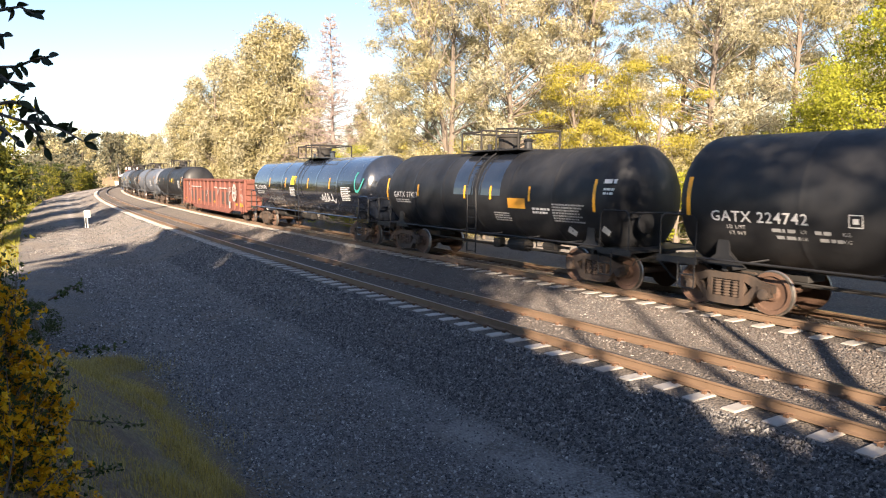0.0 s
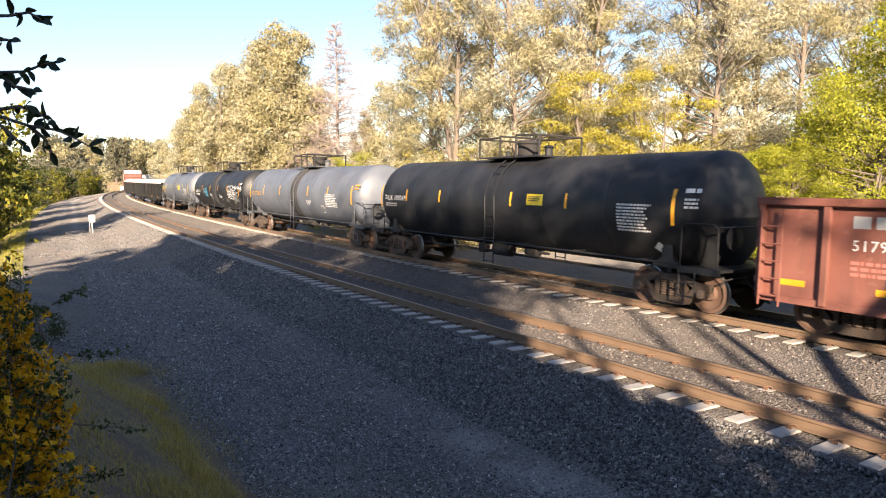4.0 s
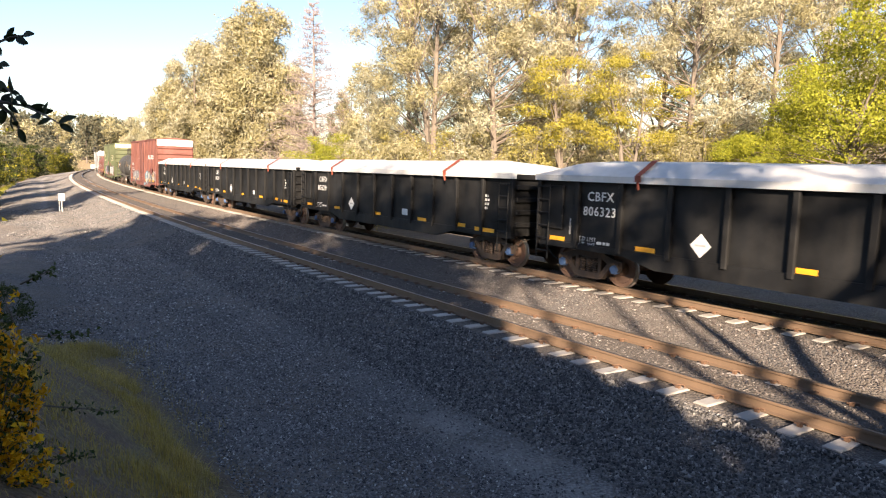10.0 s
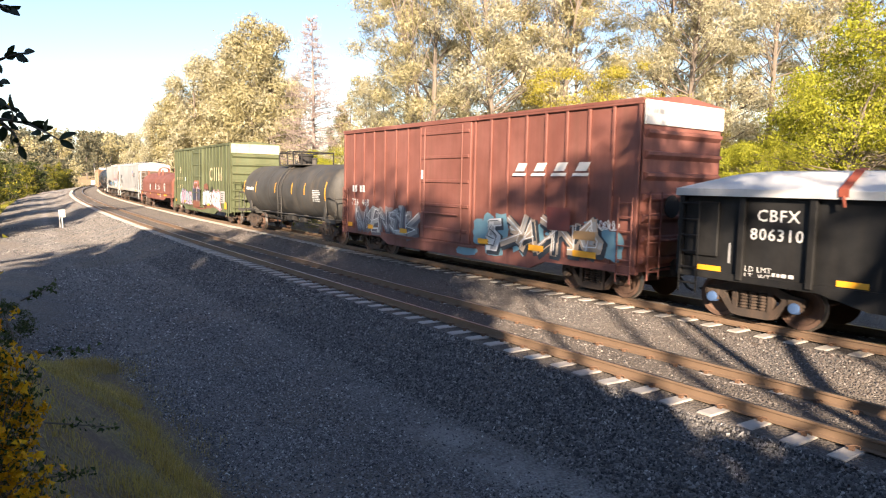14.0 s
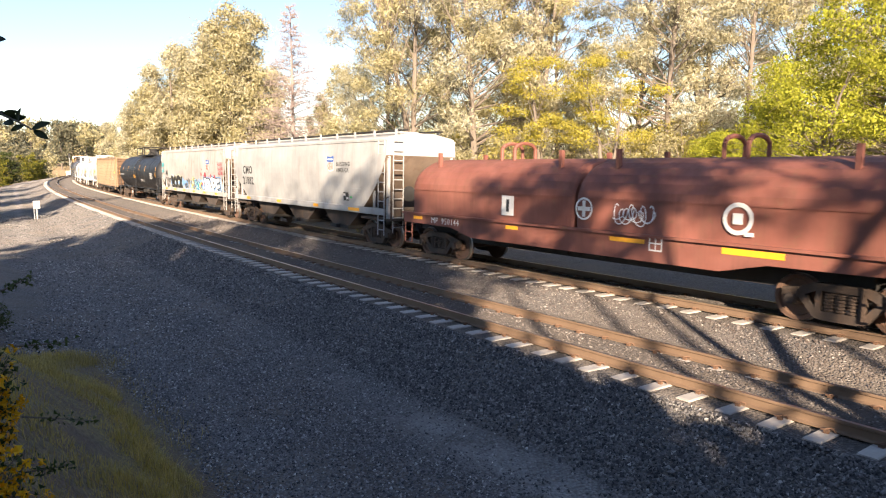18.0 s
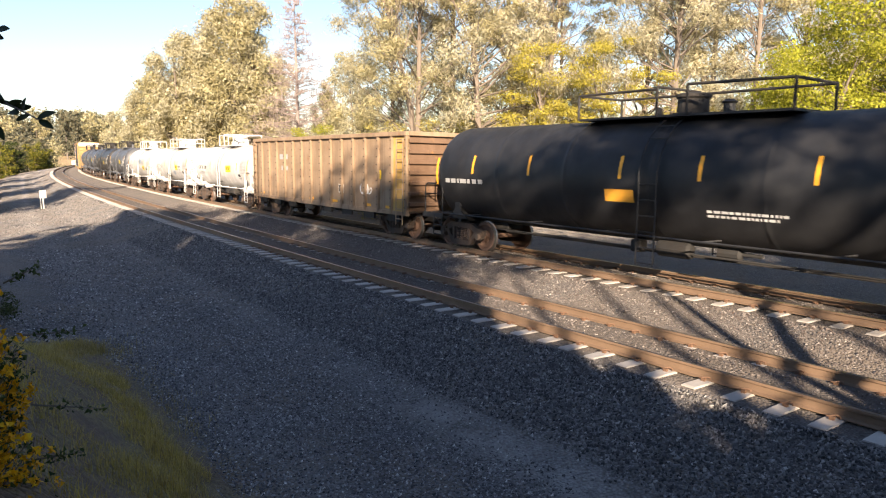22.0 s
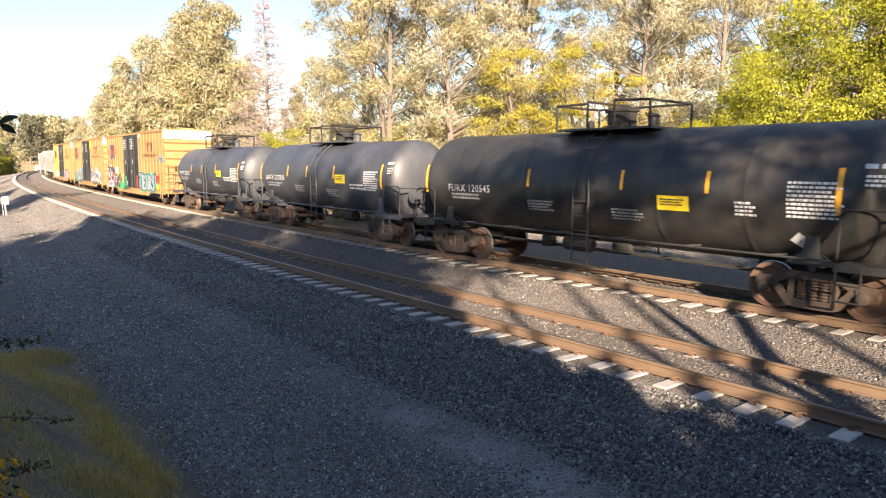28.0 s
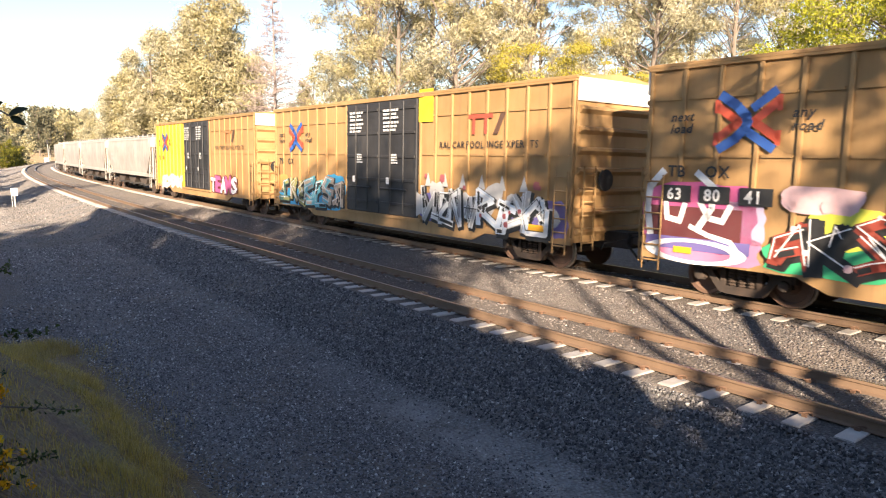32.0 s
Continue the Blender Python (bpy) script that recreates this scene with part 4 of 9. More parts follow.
def covered_gondola(gap0, gap1, digits, seed):
    car, half, lay, W = gondola("black steel gondola car under a white rigid cover with red straps", gap0, gap1, GONDBLACK, 0.98, 2.62, 12, 0.55, 2.05, "gondola car", CAPBLUE, None, seed)
    e = half - 0.55
    # cover: long hump with sloped ends
    bm = bmesh.new()
    xs = [-e - 0.05, -e + 0.1, -e + 0.9, -e + 1.3, -e / 3 - 0.1, -e / 3, e / 3, e / 3 + 0.1, e - 2.2, e - 1.2, e - 0.15, e + 0.05]
    hs = [0.05, 0.20, 0.40, 0.46, 0.46, 0.44, 0.44, 0.46, 0.46, 0.38, 0.12, 0.05]
    rings = []
    for x, h in zip(xs, hs):
        zt = 2.72
        rings.append([bm.verts.new(p) for p in ((x, -W - 0.17, zt - 0.10), (x, -W - 0.17, zt + 0.05), (x, -W * 0.72, zt + h * 0.85), (x, 0, zt + h), (x, W * 0.72, zt + h * 0.85), (x, W + 0.17, zt + 0.05), (x, W + 0.17, zt - 0.10))])
    for a, b in zip(rings, rings[1:]):
        for i in range(6):
            bm.faces.new((a[i], a[i + 1], b[i + 1], b[i]))
    bm.faces.new(rings[0])
    bm.faces.new(rings[-1][::-1])
    bmesh.ops.recalc_face_normals(bm, faces=bm.faces[:])
    part("cover", bm, TARP, car, "white rigid cover")
    for x in (-e + 3.4, e - 3.3):
        bm = bmesh.new()
        pts = [(-W - 0.20, 2.66), (-W - 0.20, 2.80), (-W * 0.74, 3.16), (-W * 0.6, 3.20)]
        for (y0, a), (y1, b) in zip(pts, pts[1:]):
            v = [bm.verts.new(p) for p in ((x - 0.09, y0, a), (x + 0.09, y0, a), (x + 0.09, y1, b), (x - 0.09, y1, b))]
            bm.faces.new(v)
        rod(bm, (x, -W - 0.2, 2.68), (x + 0.03, -W - 0.19, 2.48), 0.03, 6)
        part("strap", bm, STRAPRED, car, "rusty red hold-down strap")
    y = W + 0.125
    for x in (-e + 0.45, -e + 3.3, -e * 0.1, e * 0.32, e * 0.62, ):
        on_side("reflector", rect(0.55, 0.11), x, 1.05, AMBER, car, -W - 0.004)
    on_side("reflector", rect(0.95, 0.12), e - 1.75, 1.0, AMBER, car, -W - 0.06)
    lay("lettering", letters("CBFX", 0.235, 0, 0.004), -e + 1.72, 2.15, LETTERWHITE, 0.008)
    lay("lettering", letters(digits, 0.235, 0, 0.004), -e + 1.60, 1.78, LETTERWHITE, 0.008)
    lay("lettering", letters("LD LMT", 0.11), -e + 1.52, 1.13, LETTERWHITE, 0.008)
    lay("lettering", letters("LT  WT", 0.11), -e + 1.52, 0.99, LETTERWHITE, 0.008)
    lay("lettering", bars(2, 0.5, 0.07, seed), -e + 2.1, 1.08, LETTERWHITE, 0.008)
    lay("notice", rect(0.05, 0.42), -e + 1.15, 1.25, LETTERGREY, 0.008)
    lay("lettering", bars(4, 0.4, 0.07, seed + 1), e - 1.55, 2.05, LETTERWHITE, 0.008)
    lay("notice", rect(0.38, 0.22), e * 0.18, 1.18, LETTERWHITE, 0.008)
    on_side("placard", ([(0, -0.26), (0.26, 0), (0, 0.26), (-0.26, 0)], [(0, 1, 2, 3)]), -e * 0.35, 1.35, LETTERWHITE, car, -W - 0.008)
    on_side("placard_mark", rect(0.26, 0.05), -e * 0.35 - 0.13, 1.33, LETTERGREY, car, -W - 0.014)
    part("end_placard", boxes((half - 0.50, half - 0.485, -0.45, 0.0, 1.7, 2.15)), LETTERWHITE, car)
    for x in (-e + 0.5, e - 0.5):
        part("corner_panel", boxes((x - 0.42, x + 0.42, -W - 0.06, -W - 0.005, 1.35, 2.5), bevel=0.02), GONDBLACK, car)


ENDYELLOW = paint("coal_end_yellow", (0.50, 0.31, 0.085), rough=0.65, dirt=(0.16, 0.10, 0.06), streak=0.6, amount=0.5)


def coal_gondola(gap0, gap1):
    car, half, lay, W = gondola("weathered tan-brown high-sided coal gondola with vertical posts", gap0, gap1, COALBROWN, 0.95, 3.62, 16, 0.55, 2.05, "gondola car", None, paint("coal_gondola_end", (0.15, 0.085, 0.048), rough=0.75, dirt=(0.07, 0.045, 0.03), streak=0.6, rust=(0.30, 0.15, 0.05)), 5, 0.10, 1.48)
    e = half - 0.55
    for a, b in ((e - 1.02, e),):
        part("end_panel", boxes((a, b, -W - 0.012, -W - 0.003, 0.97, 3.58)), ENDYELLOW, car, "ochre-yellow end panel")
    for i in range(16):
        x = -e + 0.06 + (2 * e - 0.12) * i / 15
        bm = bmesh.new()
        for k in range(9):
            z = 1.15 + k * 0.29
            prism(bm, [(x + 0.022 * math.cos(a), z + 0.022 * math.sin(a)) for a in np.linspace(0, 6.2832, 7)[:6]], -W - 0.125, -W - 0.10)
        part("rivet_row", bm, TRUCKBROWN, car)
    for x in np.linspace(-e + 1, e - 1, 8):
        part("bay_pocket", boxes((x - 0.4, x + 0.4, -W + 0.1, -W + 0.02, 0.62, 0.96)), IRON, car)
    lay("lettering", bars(1, 1.2, 0.24, 3), -e + 3.2, 2.75, LETTERGREY, 0.008)
    lay("lettering", bars(1, 0.9, 0.2, 4), -e + 3.4, 2.25, LETTERGREY, 0.008)
    lay("notice", rect(0.45, 0.35), e - 5.2, 1.45, LETTERWHITE, 0.008)
    lay("notice_panel", rect(0.18, 0.27), e - 5.17, 1.49, LETTERBLACK, 0.012)
    lay("notice_panel", rect(0.18, 0.27), e - 4.95, 1.49, LETTERBLACK, 0.012)
    lay("notice", rect(0.3, 0.3), e - 5.1, 2.1, LETTERBLACK, 0.008)
    lay("lettering", bars(2, 0.26, 0.05, 6), e - 5.08, 2.28, LETTERWHITE, 0.012)
    lay("paint_dab", (blob(random.Random(4), 0.4, 0.4), [tuple(range(14))]), e - 2.0, 2.25, LEMON, 0.008)
    tag_line(car, e - 3.3, 1.45, 0.8, 0.4, SPRAYWHITE, 4, lay, 0.05, 2)
    for x in (-e + 0.7, -e + 6.5, 1.5, e - 3.0, e - 1.5):
        lay("reflector", rect(0.45, 0.10), x, 1.05, AMBER, 0.008)


def red_gondola(gap0, gap1):
    car, half, lay, W = gondola("rusted dark red open gondola with white sprayed lines", gap0, gap1, GONDRED, 0.72, 2.55, 16, 0.55, 2.3, "gondola car", None, None, 7)
    e = half - 0.55
    lay("lettering", bars(1, 0.75, 0.22, 9), -e + 1.75, 2.15, LETTERGREY, 0.006)
    lay("lettering", letters("517935", 0.2), -e + 1.75, 1.75, LETTERWHITE, 0.006)
    lay("lettering", bars(3, 0.7, 0.06, 2), -e + 1.75, 1.5, plain("spray_faded_red", (0.5, 0.16, 0.13)), 0.006)
    for x in (-e + 0.45, -e + 2.2, -e + 5.4, 0.9, 3.9, 7.0):
        lay("reflector", rect(0.5, 0.12), x, 0.98, AMBER, 0.008)
    lay("reflector", rect(0.75, 0.22), e - 0.95, 0.95, AMBER, 0.14)
    chalk = plain("spray_chalk", (0.46, 0.43, 0.41), 0.8)
    for pts, w in (([(-6.2, 1.3), (-6.2, 2.08), (-4.4, 2.06), (-2.6, 2.08)], 0.07), ([(-0.9, 1.4), (-0.25, 2.05), (-0.3, 2.2)], 0.06), ([(1.6, 2.1), (2.5, 2.08), (2.55, 1.62), (2.95, 1.95), (3.1, 2.06), (5.3, 2.06)], 0.08),
                   ([(5.55, 2.12), (5.6, 1.5), (5.55, 1.35)], 0.07), ([(5.82, 1.62), (5.9, 2.1), (6.15, 2.12), (6.22, 1.92), (5.92, 1.78)], 0.07), ([(5.55, 1.35), (5.75, 1.1), (6.0, 1.05)], 0.06)):
        lay("graffiti", stroke(pts, w), 0, 0, chalk, 0.12)
    lay("patch", rect(0.4, 0.45), 5.7, 0.75, chalk, 0.115)
    for x0 in (-7.2, -5.9, -3.2, -1.9, 0.4, 3.3, 4.4, -0.8):
        lay("patch", rect(0.95, 0.85), x0, 0.95, plain("buffed_paint", (0.075, 0.05, 0.045), 0.8), 0.003)
    disc = plain("emblem_chalk_white", (0.55, 0.51, 0.47), 0.75)
    lay("emblem", ring_shape(0.38, 0.56, 36), 7.1, 1.80, disc, 0.125)
    for a in range(14):                                   # worn lettering round the rim
        t = a * 0.449
        lay("emblem_mark", ([(-0.04, -0.05), (0.04, -0.05), (0.04, 0.05), (-0.04, 0.05)], [(0, 1, 2, 3)]), 7.1 + 0.47 * math.cos(t), 1.80 + 0.47 * math.sin(t), plain("emblem_worn_red", (0.22, 0.07, 0.05)), 0.128)
    lay("emblem", join((*rect(0.66, 0.16), -0.33, -0.08), (*rect(0.16, 0.24), -0.08, 0.09), (*rect(0.16, 0.24), -0.08, -0.33)), 7.1, 1.80, disc, 0.125)
    lay("lettering", bars(4, 0.4, 0.06, 12), e - 1.35, 2.3, LETTERGREY, 0.008)
    lay("notice", rect(0.5, 0.42), e - 1.42, 1.28, LETTERWHITE, 0.008)
    lay("notice_mark", join((*rect(0.17, 0.30), 0.06, 0.06), (*rect(0.17, 0.30), 0.27, 0.06)), e - 1.42, 1.28, LETTERBLACK, 0.012)


def boxcar(label, gap0, gap1, mat, z0=0.85, z1=4.78, W=1.52, inset=1.0, truck_in=2.6, door=(-1.2, 1.2), door_mat=None, door_parts=1, end_top=None, ribs=(12, 12), panels=None, seed=0, roof_mat=None):
    """Box body in panels with posts, corrugated ends, sliding or plug doors."""
    car, half = car_base("boxcar", label, "boxcar", gap0, gap1, truck_in)
    e = half - inset
    door_mat = door_mat or mat
    for y in (-1, 1):
        a, b = sorted((y * (W - 0.06), y * W))
        if panels and y < 0:
            for x0, x1, m in panels:
                part("side_sheet", boxes((x0, x1, a, b, z0, z1)), m, car)
        else:
            part("side_sheet", boxes((-e, e, a, b, z0, z1)), mat, car)
        a, b = sorted((y * (W - 0.02), y * (W + 0.07)))
        part("top_chord", boxes((-e, e, a, b, z1 - 0.12, z1 + 0.02), bevel=0.01), mat, car)
        bm = bmesh.new()
        d = half - truck_in
        prism(bm, [(-e, z0 + 0.12), (-e, z0 - 0.06), (-d + 1.3, z0 - 0.06), (-d + 1.9, z0 - 0.3), (d - 1.9, z0 - 0.3), (d - 1.3, z0 - 0.06), (e, z0 - 0.06), (e, z0 + 0.12)], *sorted((y * (W - 0.05), y * (W + 0.05))))
        bmesh.ops.recalc_face_normals(bm, faces=bm.faces[:])
        part("side_sill", bm, mat, car)
    rib_w = 0.09
    ribbed(car, mat, -e + 0.08, door[0] - 0.12, z0 + 0.1, z1 - 0.1, ribs[0], W, 0.055, rib_w, "post")
    ribbed(car, mat, door[1] + 0.12, e - 0.08, z0 + 0.1, z1 - 0.1, ribs[1], W, 0.055, rib_w, "post")
    # doors
    n = door_parts
    wd = (door[1] - door[0]) / n
    for i in range(n):
        x0, x1 = door[0] + i * wd + 0.02, door[0] + (i + 1) * wd - 0.02
        d = part("door", boxes((x0, x1, -W - 0.09, -W - 0.004, z0 + 0.12, z1 - 0.14), bevel=0.02), door_mat, car)
        for z in np.linspace(z0 + 0.45, z1 - 0.45, 5):
            part("door_rib", boxes((x0 + 0.05, x1 - 0.05, -W - 0.13, -W - 0.09, z, z + 0.10), bevel=0.012), door_mat, d)
        rod_x = ([x0 + 0.35 * wd, x0 + 0.7 * wd] if n > 1 else [x0 + 0.12 * wd, x1 - 0.12 * wd])
        for x in rod_x:
            part("lock_rod", rods(((x, -W - 0.17, z0 + 0.2), (x, -W - 0.17, z1 - 0.2)), r=0.025), door_mat if n > 1 else mat, d)
        part("door_handle", rods(((x0 + 0.2, -W - 0.18, z0 + 1.0), (x0 + 0.8 * wd, -W - 0.18, z0 + 1.0)), r=0.03), door_mat, d)
    part("door_track", boxes((door[0] - (2.2 if n == 1 else 0.4), door[1] + 0.3, -W - 0.10, -W - 0.03, z1 - 0.12, z1 - 0.04), (door[0] - (2.2 if n == 1 else 0.4), door[1] + 0.3, -W - 0.12, -W - 0.03, z0 + 0.02, z0 + 0.10)), mat, car)
    part("far_door", boxes((door[0], door[1], W + 0.004, W + 0.09, z0 + 0.12, z1 - 0.14), bevel=0.02), door_mat, car)
    # roof with shallow ridge and cross seams
    bm = bmesh.new()
    prism_pts = [(-W - 0.08, z1), (0, z1 + 0.16), (W + 0.08, z1), (W + 0.08, z1 - 0.05), (-W - 0.08, z1 - 0.05)]
    a = [bm.verts.new((-e - 0.03, y, z)) for y, z in prism_pts]
    b = [bm.verts.new((e + 0.03, y, z)) for y, z in prism_pts]
    for i in range(5):
        bm.faces.new((a[i], a[(i + 1) % 5], b[(i + 1) % 5], b[i]))
    bm.faces.new(a[::-1])
    bm.faces.new(b)
    bmesh.ops.recalc_face_normals(bm, faces=bm.faces[:])
    roof = part("roof", bm, roof_mat or SILVER, car)
    for s in (-1, 1):
        a, b = sorted((s * (e - 0.06), s * e))
        part("end_sheet", boxes((a, b, -W, W, z0, z1)), mat, car)
        zz = np.linspace(z0 + 0.3, z1 - (0.75 if end_top else 0.3), 7)
        for z in zz:
            bm = bmesh.new()
            prism(bm, [(0, -0.13), (0.11 * s, -0.03), (0.11 * s, 0.04), (0, 0.07)], -W + 0.08, W - 0.08)
            bmesh.ops.recalc_face_normals(bm, faces=bm.faces[:])
            part("end_corrugation", bm, mat, car, m=pose(s * e, 0, z))
        if end_top:
            a, b = sorted((s * e, s * (e + 0.06)))
            part("end_band", boxes((a, b, -W, W, z1 - 0.58, z1 - 0.02), bevel=0.01), end_top, car, "white band across the top of the end")
            v, f = bars(1, 1.6, 0.10, seed)
            me = raw_mesh("end_lettering", [(s * (e + 0.066), -1.25 + p if s > 0 else 1.25 - p, z1 - 0.32 + q) for p, q in v], [tuple(q) for q in f], LETTERGREY)
            obj("end_lettering", me, car)
        for xx in (s * (e - 0.32),):
            side_ladder(car, xx, 0.5, z0 + 1.75, W + 0.12, mat)
        m = pose(s * (e + 0.16), -0.85 * s, 0, 0, 0, 90)
        obj("ladder", ladder_mesh(0.42, 0.6, z0 + 1.9, 0.34, mat, "lad"), car, m=pose(s * (e + 0.18), -1.15, 0, 0, 0, 90))
        a, b = sorted((s * (e + 0.02), s * (e + 0.4)))
        part("brake_platform", boxes((a, b, -0.9, 0.3, z0 + 0.75, z0 + 0.79)), mat, car)
        x0, x1 = sorted((s * (e + 0.02), s * (half - 0.45)))
        part("draft_sill", boxes((x0, x1, -0.3, 0.3, 0.66, 1.06)), IRON, car)
    part("brake_wheel", lathe(bmesh.new(), [(e + 0.18, 0.04), (e + 0.19, 0.27), (e + 0.23, 0.27), (e + 0.24, 0.04)], "x", 16, (0, -0.6, z0 + 1.55)), IRON, car)
    part("centre_sill", boxes((-e, e, -0.3, 0.3, 0.6, z0)), IRON, car)
    clutter(car, half, IRON, seed)

    def lay(name, shape, x, z, material, off=0.004, label=""):
        return on_side(name, shape, x, z, material, car, -W - 0.057, label, off)
    return car, half, e, lay


def hopper(label, gap0, gap1, mat, seed, z_eave=3.95, bays=3, inset=0.65):
    car, half = car_base("covered_hopper", label, "hopper car", gap0, gap1, 2.05)
    e = half - inset

    def wall(z):
        return 1.33 + 0.20 * math.sin(min(max((z - 1.25) / (z_eave + 0.5 - 1.25), 0), 1) * math.pi * 0.80 + 0.25)
    # body: side sheets end in a sloped edge, slope sheets close the ends
    bm = bmesh.new()
    rows = np.linspace(0, 1, 11)
    rings = []
    for x in list(np.linspace(-e, -e + 3.3, 12)) + list(np.linspace(-e + 3.8, e - 3.8, 9)) + list(np.linspace(e - 3.3, e, 12)):
        d = (e - abs(x)) / 1.9
        zb = 1.38 if d >= 1 else 1.38 + (z_eave - 0.55 - 1.38) * (1 - d ** 0.62)
        ring = []
        for r in rows:
            z = zb + (z_eave - zb) * r
            ring.append(bm.verts.new((x, -wall(z), z)))
        ring.append(bm.verts.new((x, -wall(z_eave) + 0.05, z_eave + 0.10)))
        ring.append(bm.verts.new((x, -0.5, z_eave + 0.27)))
        ring.append(bm.verts.new((x, 0.5, z_eave + 0.27)))
        ring.append(bm.verts.new((x, wall(z_eave) - 0.05, z_eave + 0.10)))
        for r in rows[::-1]:
            z = zb + (z_eave - zb) * r
            ring.append(bm.verts.new((x, wall(z), z)))
        rings.append(ring)
    n = len(rings[0])
    for a, b in zip(rings, rings[1:]):
        for i in range(n):
            if i < n - 1 or abs(a[0].co.x + b[0].co.x) < 2 * e - 3.8:
                bm.faces.new((a[i], a[(i + 1) % n], b[(i + 1) % n], b[i]))
    bm.faces.new(rings[0])
    bm.faces.new(rings[-1][::-1])
    bmesh.ops.recalc_face_normals(bm, faces=bm.faces[:])
    for k in (-1, 1):                                   # curved slope sheets, rusty, set in from the sides
        slope = bmesh.new()
        edge = [[slope.verts.new((v.co.x, math.copysign(abs(v.co.y) - 0.01, v.co.y), v.co.z + 0.01)) for v in (r[0], r[-1])] for r in rings if k * r[0].co.x > e - 2.1]
        for a, b in zip(edge, edge[1:]):
            slope.faces.new((a[0], a[1], b[1], b[0]))
        part("slope_sheet", slope, SLOPERUST, car, smooth=True)
    part("body", bm, mat, car)
    for y in (-1, 1):
        part("side_sill", boxes((-e + 0.2, e - 0.2, *sorted((y * 1.40, y * 1.50)), 1.22, 1.46), bevel=0.015), mat, car)
        part("eave_rail", boxes((-e, e, *sorted((y * (wall(z_eave) - 0.02), y * (wall(z_eave) + 0.035))), z_eave - 0.05, z_eave + 0.03)), mat, car)
    # chutes
    L = e - 2.2
    for i in range(bays):
        x = -L + (2 * L) * (i + 0.5) / bays
        w = 2 * L / bays * 0.49
        bm = bmesh.new()
        for y0, y1 in ((-1.2, 1.2),):
            prism(bm, [(x - w, 1.4), (x + w, 1.4), (x + w * 0.38, 0.62), (x - w * 0.38, 0.62)], -1.15, 1.15)
        bmesh.ops.recalc_face_normals(bm, faces=bm.faces[:])
        part("chute", bm, TRUCKBROWN, car)
        part("outlet_gate", boxes((x - w * 0.42, x + w * 0.42, -1.25, 1.25, 0.50, 0.63), (x - 0.1, x + 0.1, -1.42, -1.2, 0.52, 0.66), bevel=0.01), IRON, car)
    part("centre_sill", boxes((-half + 0.6, half - 0.6, -0.28, 0.28, 0.75, 1.15)), IRON, car)
    # roof walk on posts, hatches
    zr = z_eave + 0.34
    for y in (-0.62, 0.62):
        part("running_board", boxes((-e - 0.05, e + 0.05, *sorted((y, y * 1.45)), zr, zr + 0.05)), IRON, car)
    part("hatch_cover", boxes((-e + 0.8, e - 0.8, -0.42, 0.42, z_eave + 0.26, z_eave + 0.36), bevel=0.03), mat, car)
    for x in np.linspace(-e + 0.3, e - 0.3, 11):
        for y in (-0.96, 0.90):
            part("walk_bracket", boxes((x - 0.04, x + 0.04, y, y + 0.06, z_eave + 0.05, zr + 0.06)), mat, car)
    # ends: posts, ladders, platform, brake gear
    for s in (-1, 1):
        xo = s * (e - 0.02)
        for y in (-1.42, 1.42):
            part("end_post", boxes((*sorted((xo, xo - s * 0.10)), *sorted((y, y - math.copysign(0.10, y))), 1.1, z_eave)), mat, car)
        xq = s * (e - 0.95)
        part("end_post", boxes((*sorted((xq, xq - s * 0.10)), -1.44, -1.36, 1.2, 2.9)), mat, car)
        part("end_brace", rods(((xq, -1.40, 2.9), (xo, -1.40, 3.3)), r=0.035), TRUCKBROWN, car)
        part("end_brace", rods(((xq, -1.4, 1.3), (xo, -1.4, 1.9)), r=0.035), TRUCKBROWN, car)
        side_ladder(car, s * (e - 0.35), 0.5, z_eave, 1.50, mat)
        obj("ladder", ladder_mesh(0.42, 0.6, z_eave, 0.34, mat, "lad"), car, m=pose(s * (e + 0.08), -1.05, 0, 0, 0, 90))
        part("end_platform", boxes((*sorted((s * (half - 0.45), s * (e - 1.9))), -1.45, 1.45, 1.04, 1.12)), TRUCKBROWN, car)
        part("draft_sill", boxes((*sorted((s * (half - 0.45), s * (e - 2.0))), -0.3, 0.3, 0.66, 1.06)), TRUCKBROWN, car)
        for y in (-0.9, 0.9):
            part("slope_brace", rods(((s * (e - 0.3), y, 1.1), (s * (e - 1.0), y, 2.2)), r=0.05), TRUCKBROWN, car)
        part("bulkhead", boxes((*sorted((s * (e - 1.0), s * (e - 1.06))), -1.2, 1.2, 1.1, 2.6)), TRUCKBROWN, car)
        part("end_reservoir", lathe(bmesh.new(), [(-0.5, 0.08), (-0.45, 0.17), (0.45, 0.17), (0.5, 0.08)], "y", 12, (s * (e - 0.55), 0, 1.32)), TRUCKBROWN, car)
        part("brake_valve", boxes((*sorted((s * (e - 0.5), s * (e - 0.8))), -1.1, -0.75, 1.15, 1.55), bevel=0.04), TRUCKBROWN, car)
    part("brake_wheel", lathe(bmesh.new(), [(e - 0.1, 0.04), (e - 0.09, 0.28), (e - 0.05, 0.28), (e - 0.04, 0.04)], "x", 16, (0, -0.5, 2.0)), IRON, car)
    clutter(car, half, IRON, seed)

    def lay(name, shape, x, z, material, off=0.006, label=""):
        return on_side(name, shape, x, z, material, car, 0, label, off, wall)
    return car, half, e, lay, wall


